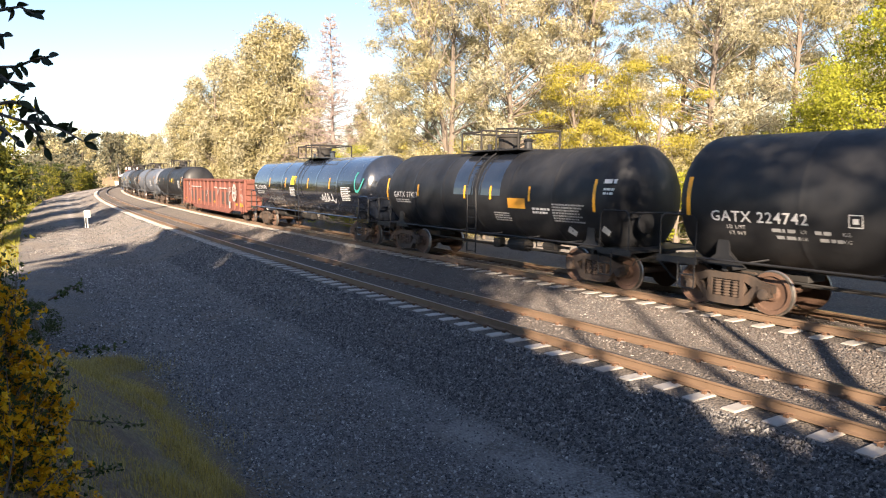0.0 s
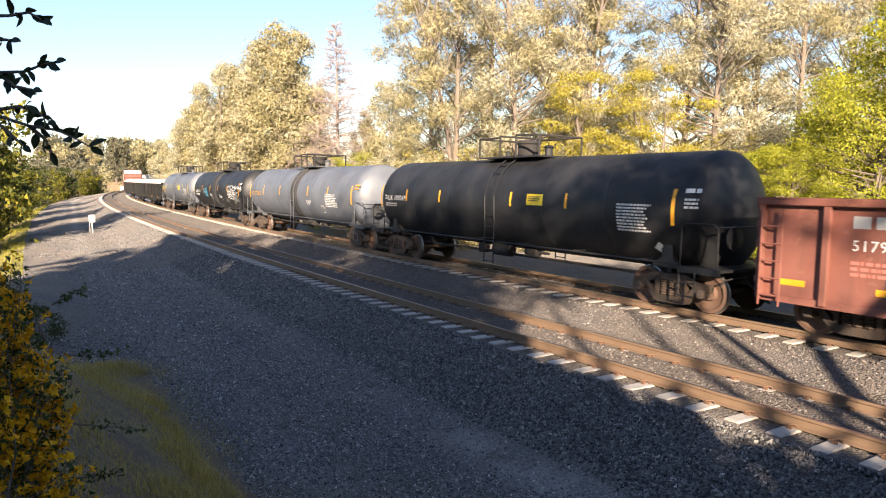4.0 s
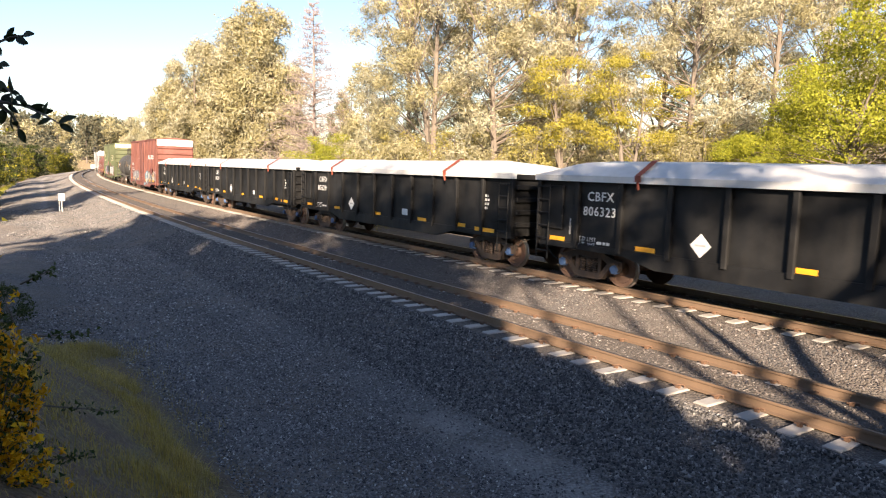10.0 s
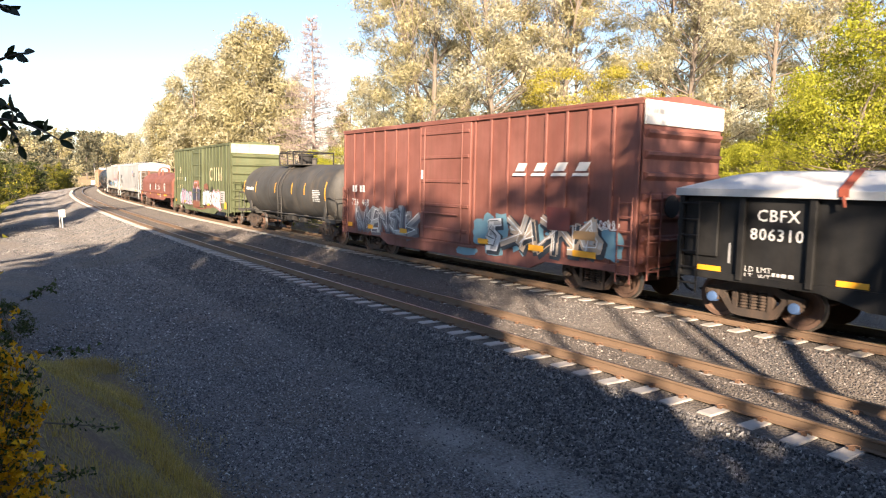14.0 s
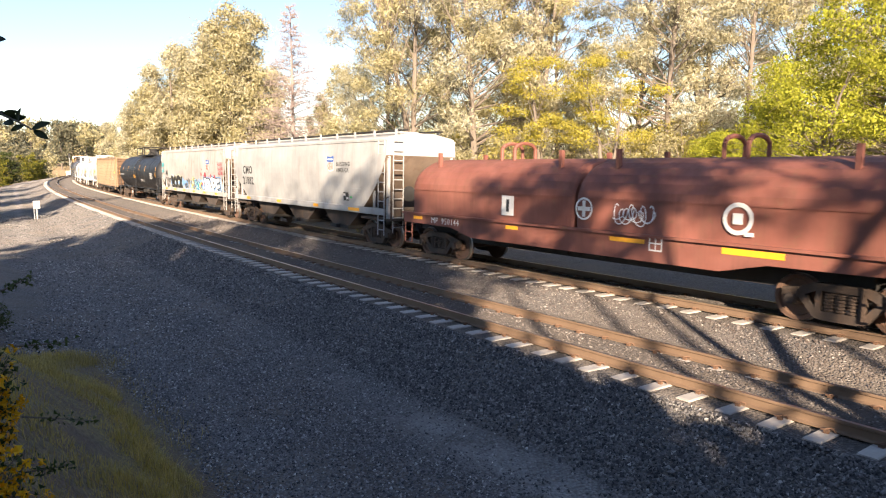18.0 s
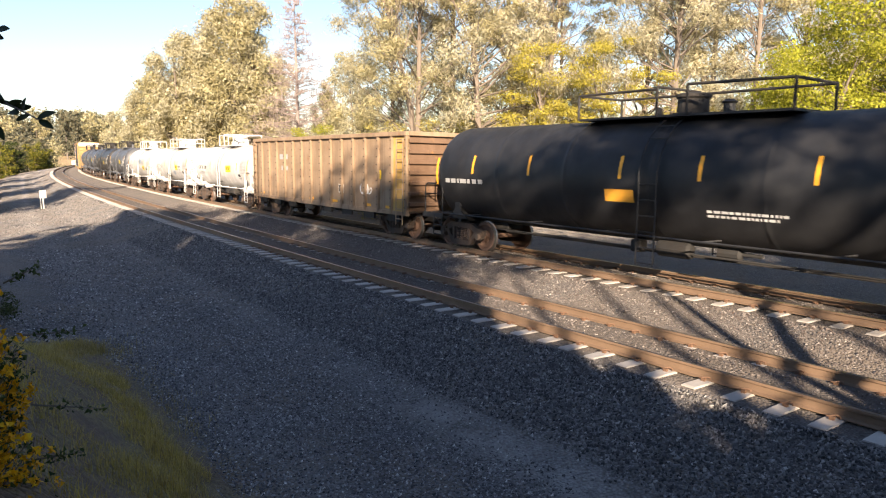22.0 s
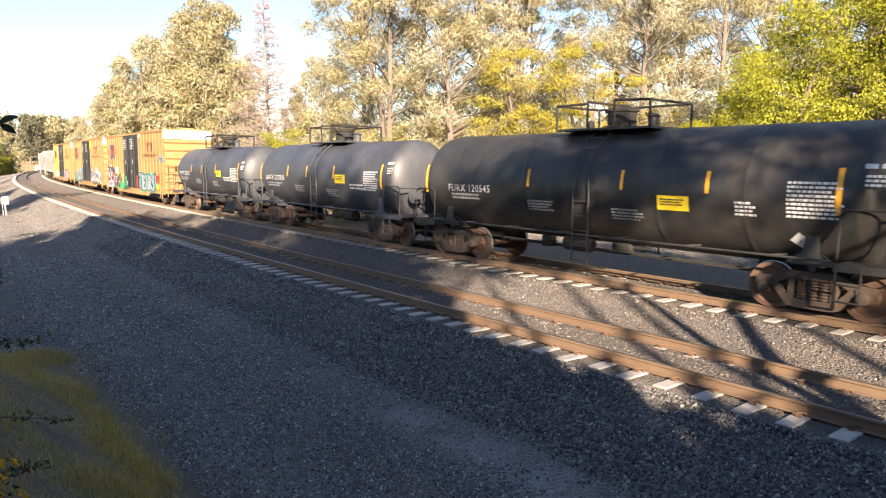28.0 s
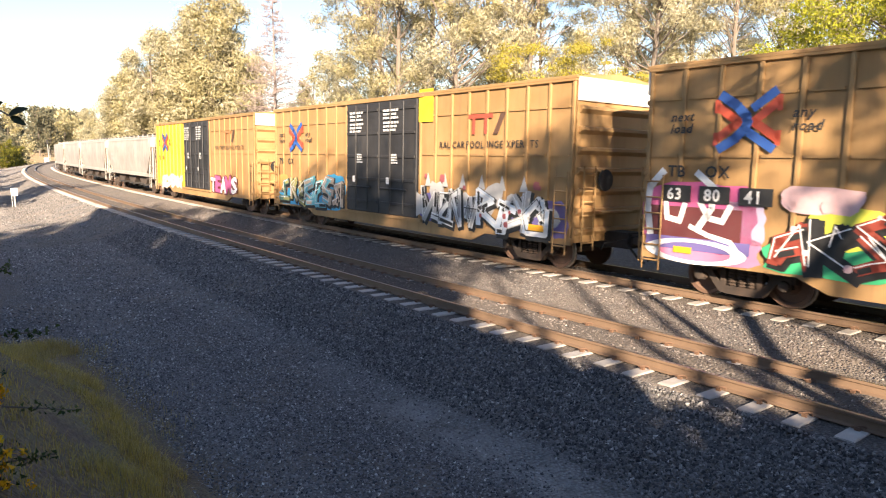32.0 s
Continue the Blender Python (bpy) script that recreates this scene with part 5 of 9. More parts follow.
def coil_car(gap0, gap1):
    car, half = car_base("coil_car", "rusty red steel-coil car with two rounded hoods", "coil car", gap0, gap1, 2.0)
    e = half - 0.55
    for y in (-1, 1):
        bm = bmesh.new()
        d = half - 2.0
        prism(bm, [(-e, 1.42), (-e, 1.12), (-d + 1.2, 1.08), (-d + 2.2, 0.85), (d - 2.2, 0.85), (d - 1.2, 1.08), (e, 1.12), (e, 1.42)], *sorted((y * 1.38, y * 1.48)))
        bmesh.ops.recalc_face_normals(bm, faces=bm.faces[:])
        part("side_sill", bm, COILRED, car)
        part("sill_flange", boxes((-e, e, *sorted((y * 1.36, y * 1.56)), 1.40, 1.46)), COILRED, car)
    part("deck", boxes((-e, e, -1.40, 1.40, 1.28, 1.36)), COILRED, car)
    part("trough", boxes((-e + 1.0, e - 1.0, -0.7, 0.7, 0.6, 1.28)), IRON, car)
    L = (2 * e - 1.0) / 2
    for k, s in enumerate((-1, 1)):
        x0, x1 = (-e + 0.45, -e + 0.45 + L) if s < 0 else (e - 0.45 - L, e - 0.45)
        prof = [(1.42, 1.46), (1.44, 2.25)]
        prof += [(1.44 * math.cos(a), 2.25 + 0.98 * math.sin(a)) for a in np.linspace(0.15, math.pi - 0.15, 14)]
        prof += [(-1.44, 2.25), (-1.42, 1.46)]
        bm = bmesh.new()
        rings = []
        for x, k_ in ((x0, 0.90), (x0 + 0.06, 0.97), (x0 + 0.2, 1.0), (x1 - 0.2, 1.0), (x1 - 0.06, 0.97), (x1, 0.90)):
            rings.append([bm.verts.new((x, y * k_ ** 0.4, 1.46 + (z - 1.46) * k_)) for y, z in prof])
        for a, b in zip(rings, rings[1:]):
            for i in range(len(prof) - 1):
                bm.faces.new((a[i], a[i + 1], b[i + 1], b[i]))
        bm.faces.new(rings[0])
        bm.faces.new(rings[-1][::-1])
        bmesh.ops.recalc_face_normals(bm, faces=bm.faces[:])
        hood = part("hood", bm, COILRED, car)
        part("hood_bead", boxes((x0 + 0.15, x1 - 0.15, -1.462, -1.43, 2.20, 2.24)), COILRED, hood)
        xm = (x0 + x1) / 2
        bm = bmesh.new()
        for dx in (-0.28, 0.28):
            for y0 in (-0.25,):
                pts = [(xm + dx, -0.42, 3.15), (xm + dx, -0.42, 3.5)] + [(xm + dx, -0.42 + 0.42 * (1 - math.cos(a)), 3.5 + 0.2 * math.sin(a)) for a in np.linspace(0.3, math.pi - 0.3, 6)] + [(xm + dx, 0.42, 3.5), (xm + dx, 0.42, 3.15)]
                for a, b in zip(pts, pts[1:]):
                    rod(bm, a, b, 0.055, 6)
        part("lifting_hoop", bm, COILRED, hood)
        for x in (x0 + 0.9, x1 - 0.9):
            part("stacking_post", boxes((x - 0.05, x + 0.05, -1.02, -0.9, 2.75, 3.42), (x - 0.05, x + 0.05, 0.9, 1.02, 2.75, 3.42)), COILRED, hood)
    for s in (-1, 1):
        part("end_platform", boxes((*sorted((s * (e - 0.02), s * (half - 0.42))), -1.2, 1.2, 1.2, 1.26)), COILRED, car)
        part("step", rods(((s * (e - 0.1), -1.48, 1.1), (s * (e - 0.1), -1.48, 0.45), (s * (e - 0.5), -1.48, 0.45), (s * (e - 0.5), -1.48, 1.1)), ((s * (e - 0.1), -1.48, 0.78), (s * (e - 0.5), -1.48, 0.78)), r=0.022), COILRED, car)
        part("draft_sill", boxes((*sorted((s * (e - 1.0), s * (half - 0.45))), -0.3, 0.3, 0.66, 1.1)), IRON, car)
    clutter(car, half, IRON, 11)

    def lay(name, shape, x, z, material, off=0.008, label=""):
        return on_side(name, shape, x, z, material, car, -1.47 if z > 1.47 else -1.482, label, off)
    lay("lettering", letters("MP", 0.20), -e + 1.6, 1.16, LETTERWHITE)
    lay("lettering", letters("950144", 0.20), -e + 2.15, 1.16, LETTERWHITE)
    lay("notice", rect(0.5, 0.55), -e + 5.0, 1.62, LETTERWHITE)
    lay("notice_mark", rect(0.12, 0.35), -e + 5.19, 1.72, LETTERBLACK, 0.012)
    lay("emblem", join((*ring_shape(0.23, 0.28), 0, 0), (*rect(0.1, 0.4), -0.05, -0.2), (*rect(0.4, 0.1), -0.2, -0.05)), 0.35, 1.95, LETTERWHITE)
    lay("emblem", join((*ring_shape(0.24, 0.33), 0, 0), (*rect(0.22, 0.22), -0.11, -0.11), (*rect(0.2, 0.08), 0.15, -0.34)), e - 3.3, 1.95, LETTERWHITE)
    tag_line(car, 1.35, 1.62, 1.0, 0.5, SPRAYWHITE, 21, lay, 0.04, 3)
    for x in (-e + 0.6, -e + 5.2, 1.2, e - 6.0):
        lay("reflector", rect(0.5, 0.10), x, 1.24, AMBER)
    lay("reflector", rect(1.3, 0.13), e - 3.6, 1.22, AMBER)
    lay("notice", join((*ring_shape(0.2, 0.25, 4, 0.785, 7.07), 0, 0), (*rect(0.03, 0.36), -0.015, -0.18), (*rect(0.36, 0.03), -0.18, -0.015)), e - 5.2, 1.28, LETTERWHITE, 0.012)


# ---- the train, front to back ----
def data_block(lay, x, h, w=0.9, rows=6, seed=0, mat=None, size=0.045):
    lay("lettering", bars(rows, w, size, seed), x, h, mat or LETTERGREY)


def diamond(lay, x, h, r=0.2):
    lay("placard", ([(0, -r), (r, 0), (0, r), (-r, 0)], [(0, 1, 2, 3)]), x, h, LETTERWHITE, 0.012)


def warning(lay, x, h, w=0.75, t=0.36, mat=None):
    lay("warning_label", rect(w, t, 1, 3), x, h, mat or LEMON, 0.010)
    lay("lettering", bars(3, w * 0.8, t * 0.1, 5), x + w * 0.1, h + t * 0.7, LETTERBLACK, 0.014)


def build_train():
    car, half, lay, R, zc = tank_car("black tank car with brown road dust on its lower shell", -14.6, 2.82, BLACK, 1.47, 2.36, inset=0.6, seed=1)
    e = half - 0.8
    strips(lay, half, (-e + 4.6,), -0.45, 0.5)
    lay("lettering", letters("GATX 224742", 0.23, 0, 0.004), -e + 1.0, -0.40, LETTERWHITE)
    lay("lettering", letters("LD LMT", 0.085), -e + 1.35, -0.56, LETTERWHITE)
    lay("lettering", letters("LT WT", 0.085), -e + 1.4, -0.70, LETTERWHITE)
    for k, (x, w, unit) in enumerate(((2.35, 0.5, "LB"), (3.2, 0.42, "KG"))):
        for j in range(2):
            lay("lettering", bars(1, w, 0.075, 2 + k + 3 * j), -e + x + 0.08 * j, -0.58 - 0.15 * j, LETTERGREY)
            lay("lettering", letters(unit, 0.08), -e + x + w + 0.08, -0.58 - 0.15 * j, LETTERGREY)
    lay("notice", ring_shape(0.15, 0.175, 4, 0.785, 7.07), -e + 3.95, -0.28, LETTERWHITE)
    lay("notice_mark", rect(0.1, 0.1), -e + 3.9, -0.33, LETTERWHITE)

    car, half, lay, R, zc = tank_car("black tank car with a shiny repainted panel beside its ladder", 2.82, 16.83, BLACK, 1.43, 2.30, seed=2)
    e = half - 0.8
    strips(lay, half, (-e + 2.7, -0.55, 0.85, 2.7), -0.12)
    lay("fresh_panel", rect(1.1, 1.7, 1, 8), -1.15, 0.0, GLOSS, 0.006)
    lay("fresh_panel", rect(1.1, 1.7, 1, 8), 0.28, 0.0, GLOSS, 0.006)
    lay("lettering", letters("GATX 37427", 0.21), -e + 0.95, -0.18, LETTERWHITE)
    data_block(lay, -e + 1.1, -0.30, 1.2, 2, 3)
    data_block(lay, 1.0, -0.55, 0.9, 4, 4)
    lay("warning_label", rect(0.8, 0.3, 1, 3), 1.75, -0.35, LETTERORANGE, 0.010)
    data_block(lay, 2.85, -0.36, 0.8, 2, 5, LETTERWHITE, 0.06)
    data_block(lay, 3.7, -0.2, 1.3, 7, 6)
    diamond(lay, e - 1.95, -0.98)
    diamond(lay, e - 0.65, -0.85, 0.17)
    data_block(lay, e - 0.62, 0.42, 0.5, 1, 8, LETTERWHITE, 0.11)
    data_block(lay, e - 0.6, 0.24, 0.42, 2, 9, LETTERWHITE, 0.06)

    car, half, lay, R, zc = tank_car("glossy blue-black tank car with white tags", 16.83, 33.97, GLOSS, 1.46, 2.36, inset=0.6, seed=3)
    e = half - 0.8
    strips(lay, half, (-4.55, -1.95, 1.3, 4.0), -0.05, 0.5, 0.10, tips=False)
    lay("lettering", letters("TCLX 290186", 0.24), -7.2, -0.2, LETTERWHITE)
    data_block(lay, -e + 1.0, -0.36, 1.5, 2, 3, LETTERGREY, 0.06)
    warning(lay, -1.08, 0.1, 0.72, 0.45)
    data_block(lay, -1.25, -0.1, 0.8, 6, 4, LETTERWHITE)
    tag_line(car, -e + 2.9, -0.85, 2.4, 0.4, LETTERGREY, 5, lay, 0.03, 2)
    tag_line(car, 3.0, -0.7, 1.6, 0.45, SPRAYWHITE, 6, lay, 0.05, 3)
    data_block(lay, e - 2.4, 0.0, 1.0, 8, 6, LETTERWHITE)
    lay("graffiti", stroke(curl(random.Random(3), 0, 0, 0.5, 0.9, 3), 0.10), e - 0.9, -0.2, plain("spray_teal", (0.05, 0.35, 0.3)), 0.012)

    red_gondola(33.97, 54.15)

    car, half, lay, R, zc = tank_car("black tank car with yellow label and dusty flank", 54.15, 71.3, BLACK, 1.45, 2.30, seed=4)
    e = half - 0.8
    strips(lay, half, (-e + 2.4, -e + 4.7, 0.9, 3.3), -0.05)
    lay("lettering", letters("TILX 190549", 0.20), -e + 0.75, -0.05, LETTERWHITE)
    data_block(lay, -e + 0.8, -0.2, 1.1, 2, 3)
    warning(lay, 1.7, 0.0, 0.7, 0.32)
    data_block(lay, e - 2.6, 0.1, 1.1, 9, 6, LETTERWHITE)
    diamond(lay, e - 1.4, -0.95)
    data_block(lay, e - 0.62, 0.44, 0.5, 1, 8, LETTERWHITE, 0.10)
    data_block(lay, e - 0.6, 0.26, 0.42, 3, 9, LETTERWHITE, 0.05)

    band = paint("band_dark", (0.05, 0.05, 0.055), rough=0.7, streak=0.6, amount=0.6)
    car, half, lay, R, zc = tank_car("grey-blue tank car with orange lettering and a dark band", 71.3, 89.43, GREYBLUE, 1.47, 2.26, trim=DARKGREY, band=band, seed=5)
    e = half - 0.8
    strips(lay, half, (-e + 3.1, -e + 6.0, 2.0, 4.6), -0.05, 0.5)
    lay("lettering", letters("UTLX 202926", 0.22), -e + 0.75, -0.12, LETTERORANGE)
    data_block(lay, 1.9, -0.3, 0.6, 3, 6, LETTERWHITE)
    data_block(lay, e - 3.9, 0.05, 1.4, 8, 7, LETTERWHITE)
    lay("notice", join((*ring_shape(0.22, 0.26, 4, 0.785, 7.07), 0, 0)), e - 4.4, -0.65, LETTERWHITE)
    data_block(lay, e - 0.62, 0.5, 0.5, 2, 9, LETTERORANGE, 0.08)

    car, half, lay, R, zc = tank_car("black tank car covered in white graffiti outlines", 89.43, 106.68, BLACK, 1.46, 2.28, band=band, seed=6)
    e = half - 0.8
    strips(lay, half, (-4.3, -1.5, 1.1, 3.75), -0.05, 0.42)
    lay("lettering", letters("GLNX 25535", 0.20), -6.55, -0.23, LETTERWHITE)
    data_block(lay, -6.5, -0.38, 1.5, 2, 3, LETTERWHITE, 0.05)
    lay("notice", ring_shape(0.15, 0.17, 4, 0.785, 7.07), -3.55, -0.1, LETTERWHITE)
    lay("lettering", letters("C", 0.12), -3.6, -0.17, LETTERWHITE)
    aqua_spray = plain("spray_blue", (0.09, 0.36, 0.55))
    for k in range(2):
        tag_line(car, -3.2, -0.25 - 0.3 * k, 0.8, 0.42, aqua_spray, 31 + k, lay, 0.05, 2)
    for x, h in ((-1.62, -0.5), (1.35, -0.55)):
        lay("graffiti", letters("Beem", 0.24, 0.25, 0.004), x, h, SPRAYWHITE, 0.012)
        lay("graffiti", stroke(curl(random.Random(7), 0, 0, 0.5, 0.16, 5), 0.03), x + 0.35, h - 0.22, SPRAYWHITE, 0.012)
    lay("graffiti", letters("2411", 0.26, 0.2, 0.004), 3.15, -0.8, LETTERGREY, 0.012)
    graffiti_outline(lay, 3.95, -0.62, 1.9, 1.05, 51)
    tag_line(car, 5.75, 0.12, 1.6, 0.3, SPRAYWHITE, 44, lay, 0.045, 2)
    lay("notice", ring_shape(0.2, 0.23, 4, 0.785, 7.07), 5.3, -0.75, LETTERWHITE)
    data_block(lay, e - 2.2, -0.1, 1.2, 9, 6, LETTERGREY)
    data_block(lay, e - 0.62, 0.45, 0.5, 1, 8, LETTERWHITE, 0.1)
    data_block(lay, e - 0.6, 0.27, 0.42, 4, 9, LETTERWHITE, 0.05)

    car, half, lay, R, zc = tank_car("grey-blue tank car with yellow lettering and peeling top paint", 106.68, 123.9, GREYBLUE, 1.48, 2.26, trim=DARKGREY, seed=7)
    e = half - 0.8
    strips(lay, half, (-e + 2.9, -e + 5.6, 1.5, 4.2), -0.1, 0.5, 0.10, LEMON)
    lay("lettering", letters("UTLX 662522", 0.22), -e + 0.75, -0.12, LEMON)
    data_block(lay, -e + 0.8, -0.3, 1.4, 3, 3, LETTERORANGE, 0.05)
    top = plain("worn_top_navy", (0.03, 0.045, 0.09), 0.4)
    v, f = rect(2 * e - 1.6, 0.9, 220, 3)
    rng = random.Random(6)
    v = [(a, b if i >= 221 else b + rng.uniform(-0.06, 0.06) + 0.10 * math.sin(a * 1.3)) for i, (a, b) in enumerate(v)]
    lay("worn_top_paint", (v, f), -e + 0.8, 1.42, top, 0.004)
    warning(lay, 1.95, -0.15, 0.9, 0.4)
    tag_line(car, 3.0, -0.95, 2.6, 0.9, LETTERGREY, 61, lay, 0.035, 3)
    data_block(lay, e - 2.9, 0.0, 1.4, 8, 6, LETTERWHITE)
    lay("notice", join((*ring_shape(0.2, 0.24, 4, 0.785, 7.07), 0, 0)), e - 3.4, -0.7, LETTERWHITE)

    for g0, g1, digits, k in ((123.9, 140.44, "806323", 1), (140.44, 156.63, "806295", 2), (156.63, 173.05, "806314", 3), (173.05, 189.6, "806310", 4)):
        covered_gondola(g0, g1, digits, k)

    # red boxcar
    car, half, e, lay = boxcar("faded oxide-red boxcar with silver graffiti and white end band", 189.6, 206.0, OXIDE, 0.78, 4.80, 1.50, 0.62, 2.4, (-1.68, 1.15), None, 1, SILVER, (8, 9), None, 3, OXIDE)
    for i in range(4):                                 # four slanted block marks over bars
        x = 3.2 + i * 0.78
        lay("emblem", ([(0, 0), (0.38, 0), (0.52, 0.22), (0.14, 0.22)], [(0, 1, 2, 3)]), x, 3.15, LETTERWHITE)
        lay("emblem", ([(0, 0), (0.55, 0), (0.60, 0.08), (0.05, 0.08)], [(0, 1, 2, 3)]), x - 0.12, 3.02, LETTERWHITE)
    lay("emblem", join((*rect(0.16, 0.26), 0, 0), (*rect(0.16, 0.26), 0.24, 0), (*rect(0.16, 0.26), 0.62, 0), (*rect(0.16, 0.26), 0.86, 0)), -6.75, 2.37, LETTERWHITE)
    lay("lettering", letters("726", 0.26), -6.8, 1.85, LETTERWHITE)
    lay("lettering", letters("468", 0.26), -5.95, 1.85, LETTERWHITE)
    data_block(lay, -0.8, 4.35, 1.3, 2, 5, LETTERWHITE, 0.07)
    data_block(lay, 4.7, 2.05, 0.55, 4, 6, LETTERWHITE, 0.06)
    data_block(lay, -0.7, 2.35, 0.4, 3, 16, LETTERWHITE, 0.09)
    lay("notice", rect(0.12, 0.3), -1.5, 2.9, LETTERWHITE, 0.12)
    lay("patch", rect(0.85, 0.6), 4.62, 1.6, plain("patch_maroon", (0.16, 0.035, 0.03)), 0.05)
    sil, grey = plain("spray_silver", (0.46, 0.45, 0.44)), plain("spray_grey", (0.27, 0.26, 0.27))
    aqua, ink = plain("spray_aqua", (0.16, 0.32, 0.40)), plain("spray_ink", (0.03, 0.04, 0.055))
    tan = plain("spray_tan", (0.46, 0.37, 0.29))
    graffiti(car, -6.3, 0.88, 4.3, 1.1, 7, (grey, sil), plain("spray_dusk", (0.12, 0.11, 0.13)), plain("spray_ash", (0.25, 0.20, 0.20)), 71, lay)
    graffiti(car, 2.0, 0.88, 4.5, 1.15, 6, (SPRAYWHITE, tan, sil, tan), ink, aqua, 72, lay)
    for x, z, w, h in ((1.3, 0.9, 0.75, 0.85), (1.9, 0.65, 0.9, 0.5), (6.5, 0.95, 0.75, 0.8), (5.9, 0.9, 0.6, 1.1), (0.4, 0.55, 1.2, 0.3)):
        lay("graffiti", (blob(random.Random(int(10 * x)), w, h, 18, 0.25), [tuple(range(18))]), x + w / 2, z + h / 2, aqua, 0.0035)
    tag_line(car, 6.45, 1.7, 0.55, 0.25, SPRAYWHITE, 75, lay, 0.04, 2)
    for x, w in ((-e + 0.5, 0.4), (-e + 2.2, 0.4), (-3.0, 0.5), (1.6, 0.5), (3.9, 0.6), (e - 2.0, 0.8)):
        lay("reflector", rect(w, 0.16), x, 0.98, AMBER, 0.034)
    lay("patch", rect(0.75, 0.22), e - 2.0, 1.42, plain("patch_ochre", (0.45, 0.27, 0.12)), 0.034)

    car, half, lay, R, zc = tank_car("short dull black tank car with dusty shell", 206.0, 220.2, paint("tank_dull_black", (0.045, 0.043, 0.04), rough=0.6, dirt=(0.16, 0.12, 0.08), streak=0.5), 1.36, 2.20, seed=8)
    e = half - 0.8
    strips(lay, half, (-e + 2.4, -0.9, 1.4, 3.0), -0.1, 0.55)
    data_block(lay, -e + 0.9, 0.0, 1.2, 1, 2, LETTERWHITE, 0.16)
    data_block(lay, e - 2.3, 0.1, 0.9, 7, 3, LETTERWHITE)

    # green boxcar
    car, half, e, lay = boxcar("faded green boxcar with pink and silver graffiti", 220.2, 237.1, GREEN, 0.78, 4.92, 1.50, 0.86, 2.54, (-1.72, 1.13), None, 1, paint("end_band_yellowed", (0.55, 0.50, 0.30)), (8, 9), None, 4, GREEN)
    cream = plain("lettering_cream", (0.60, 0.50, 0.30))
    lay("emblem", ring_shape(0.27, 0.42, 24, 0.75, 5.5), 3.35, 3.06, cream)          # three tall marks: an open ring, two bars, three bars
    lay("emblem", join((*rect(0.15, 0.84), 0, 0), (*rect(0.15, 0.84), 0.5, 0)), 4.05, 2.64, cream)
    lay("emblem", join((*rect(0.14, 0.84), 0, 0), (*rect(0.14, 0.5), 0.36, 0), (*rect(0.14, 0.84), 0.72, 0)), 5.0, 2.64, cream)
    lay("emblem", join((*ring_shape(0.14, 0.21), 0, 0), (*rect(0.6, 0.09), -0.3, -0.045)), -5.5, 3.37, cream)
    for i in range(3):
        lay("emblem", rect(0.15, 0.22), -6.55 + i * 0.75, 2.62, cream)
    for i, two in enumerate(("52", "00", "37")):
        lay("lettering", letters(two, 0.25), -6.6 + i * 0.78, 2.03, cream)
    pink, violet = plain("spray_pink", (0.60, 0.33, 0.44)), plain("spray_lilac", (0.40, 0.35, 0.48))
    wash, rusty = plain("spray_wash", (0.20, 0.075, 0.045)), plain("spray_rust", (0.30, 0.13, 0.07))
    mist = plain("spray_mist", (0.30, 0.52, 0.56))
    piece(lay, -5.35, 0.85, 3.4, 1.05, "ANLUZ", (pink, violet), LETTERBLACK, mist, 81, None, plain("spray_rose", (0.66, 0.42, 0.52)))
    over = lambda n, sh, x, z, m, o: lay(n, sh, x, z, m, o + 0.085)
    for x, z, w, h, m in ((-1.55, 0.72, 2.5, 1.0, wash), (-1.3, 1.3, 2.2, 1.1, wash), (-1.0, 2.2, 1.6, 0.45, rusty)):
        over("graffiti", (blob(random.Random(int(9 * z)), w, h, 20, 0.2), [tuple(range(20))]), x + w / 2, z + h / 2, m, 0.004)
    for x, w in ((-1.25, 0.95), (0.15, 0.72)):
        over("graffiti", rect(w, 0.8), x, 1.26, paint("navy_patch", (0.03, 0.04, 0.08)), 0.05)
    over("graffiti", stroke([(-1.35, 0.95), (-1.4, 1.7), (-0.9, 2.45), (-0.1, 2.5), (0.2, 2.1), (0.9, 2.0)], 0.07), 0, 0, pink, 0.012)
    over("graffiti", stroke([(-0.25, 1.2), (-0.2, 2.1), (0.1, 2.15), (0.05, 1.25)], 0.09), 0, 0, sil, 0.014)
    for x, z, w, h in ((1.1, 0.75, 2.6, 0.9), (1.3, 1.6, 1.3, 0.9), (3.4, 0.8, 2.2, 1.2), (-2.2, 0.62, 4.6, 0.4)):
        lay("graffiti", (blob(random.Random(int(11 * x)), w, h, 20, 0.25), [tuple(range(20))]), x + w / 2, z + h / 2, wash, 0.002)
    piece(lay, 1.12, 1.02, 2.4, 0.95, "iniS", (SPRAYWHITE, sil), LETTERBLACK, None, 82, None, plain("spray_pearl", (0.62, 0.62, 0.68)))
    piece(lay, 3.62, 0.95, 1.95, 1.05, "GSR", (SPRAYWHITE, plain("spray_shell", (0.70, 0.62, 0.60))), plain("spray_brown", (0.25, 0.13, 0.10)), None, 83, pink, None)
    lay("patch", rect(0.95, 0.74), 5.45, 1.26, sil, 0.002)
    lay("lettering", bars(5, 0.6, 0.07, 19), 5.6, 1.82, LETTERBLACK, 0.006)
    lay("notice", rect(0.22, 0.3), -4.0, 2.55, LETTERWHITE, 0.004)
    tag_line(car, 3.2, 1.95, 0.5, 0.3, LETTERBLACK, 84, lay, 0.05, 2)
    for x in (-e + 0.4, -4.2, 2.4):
        lay("reflector", rect(0.5, 0.16), x, 0.98, AMBER, 0.036)
    lay("reflector", rect(0.6, 0.42), 6.42, 0.92, AMBER, 0.036)

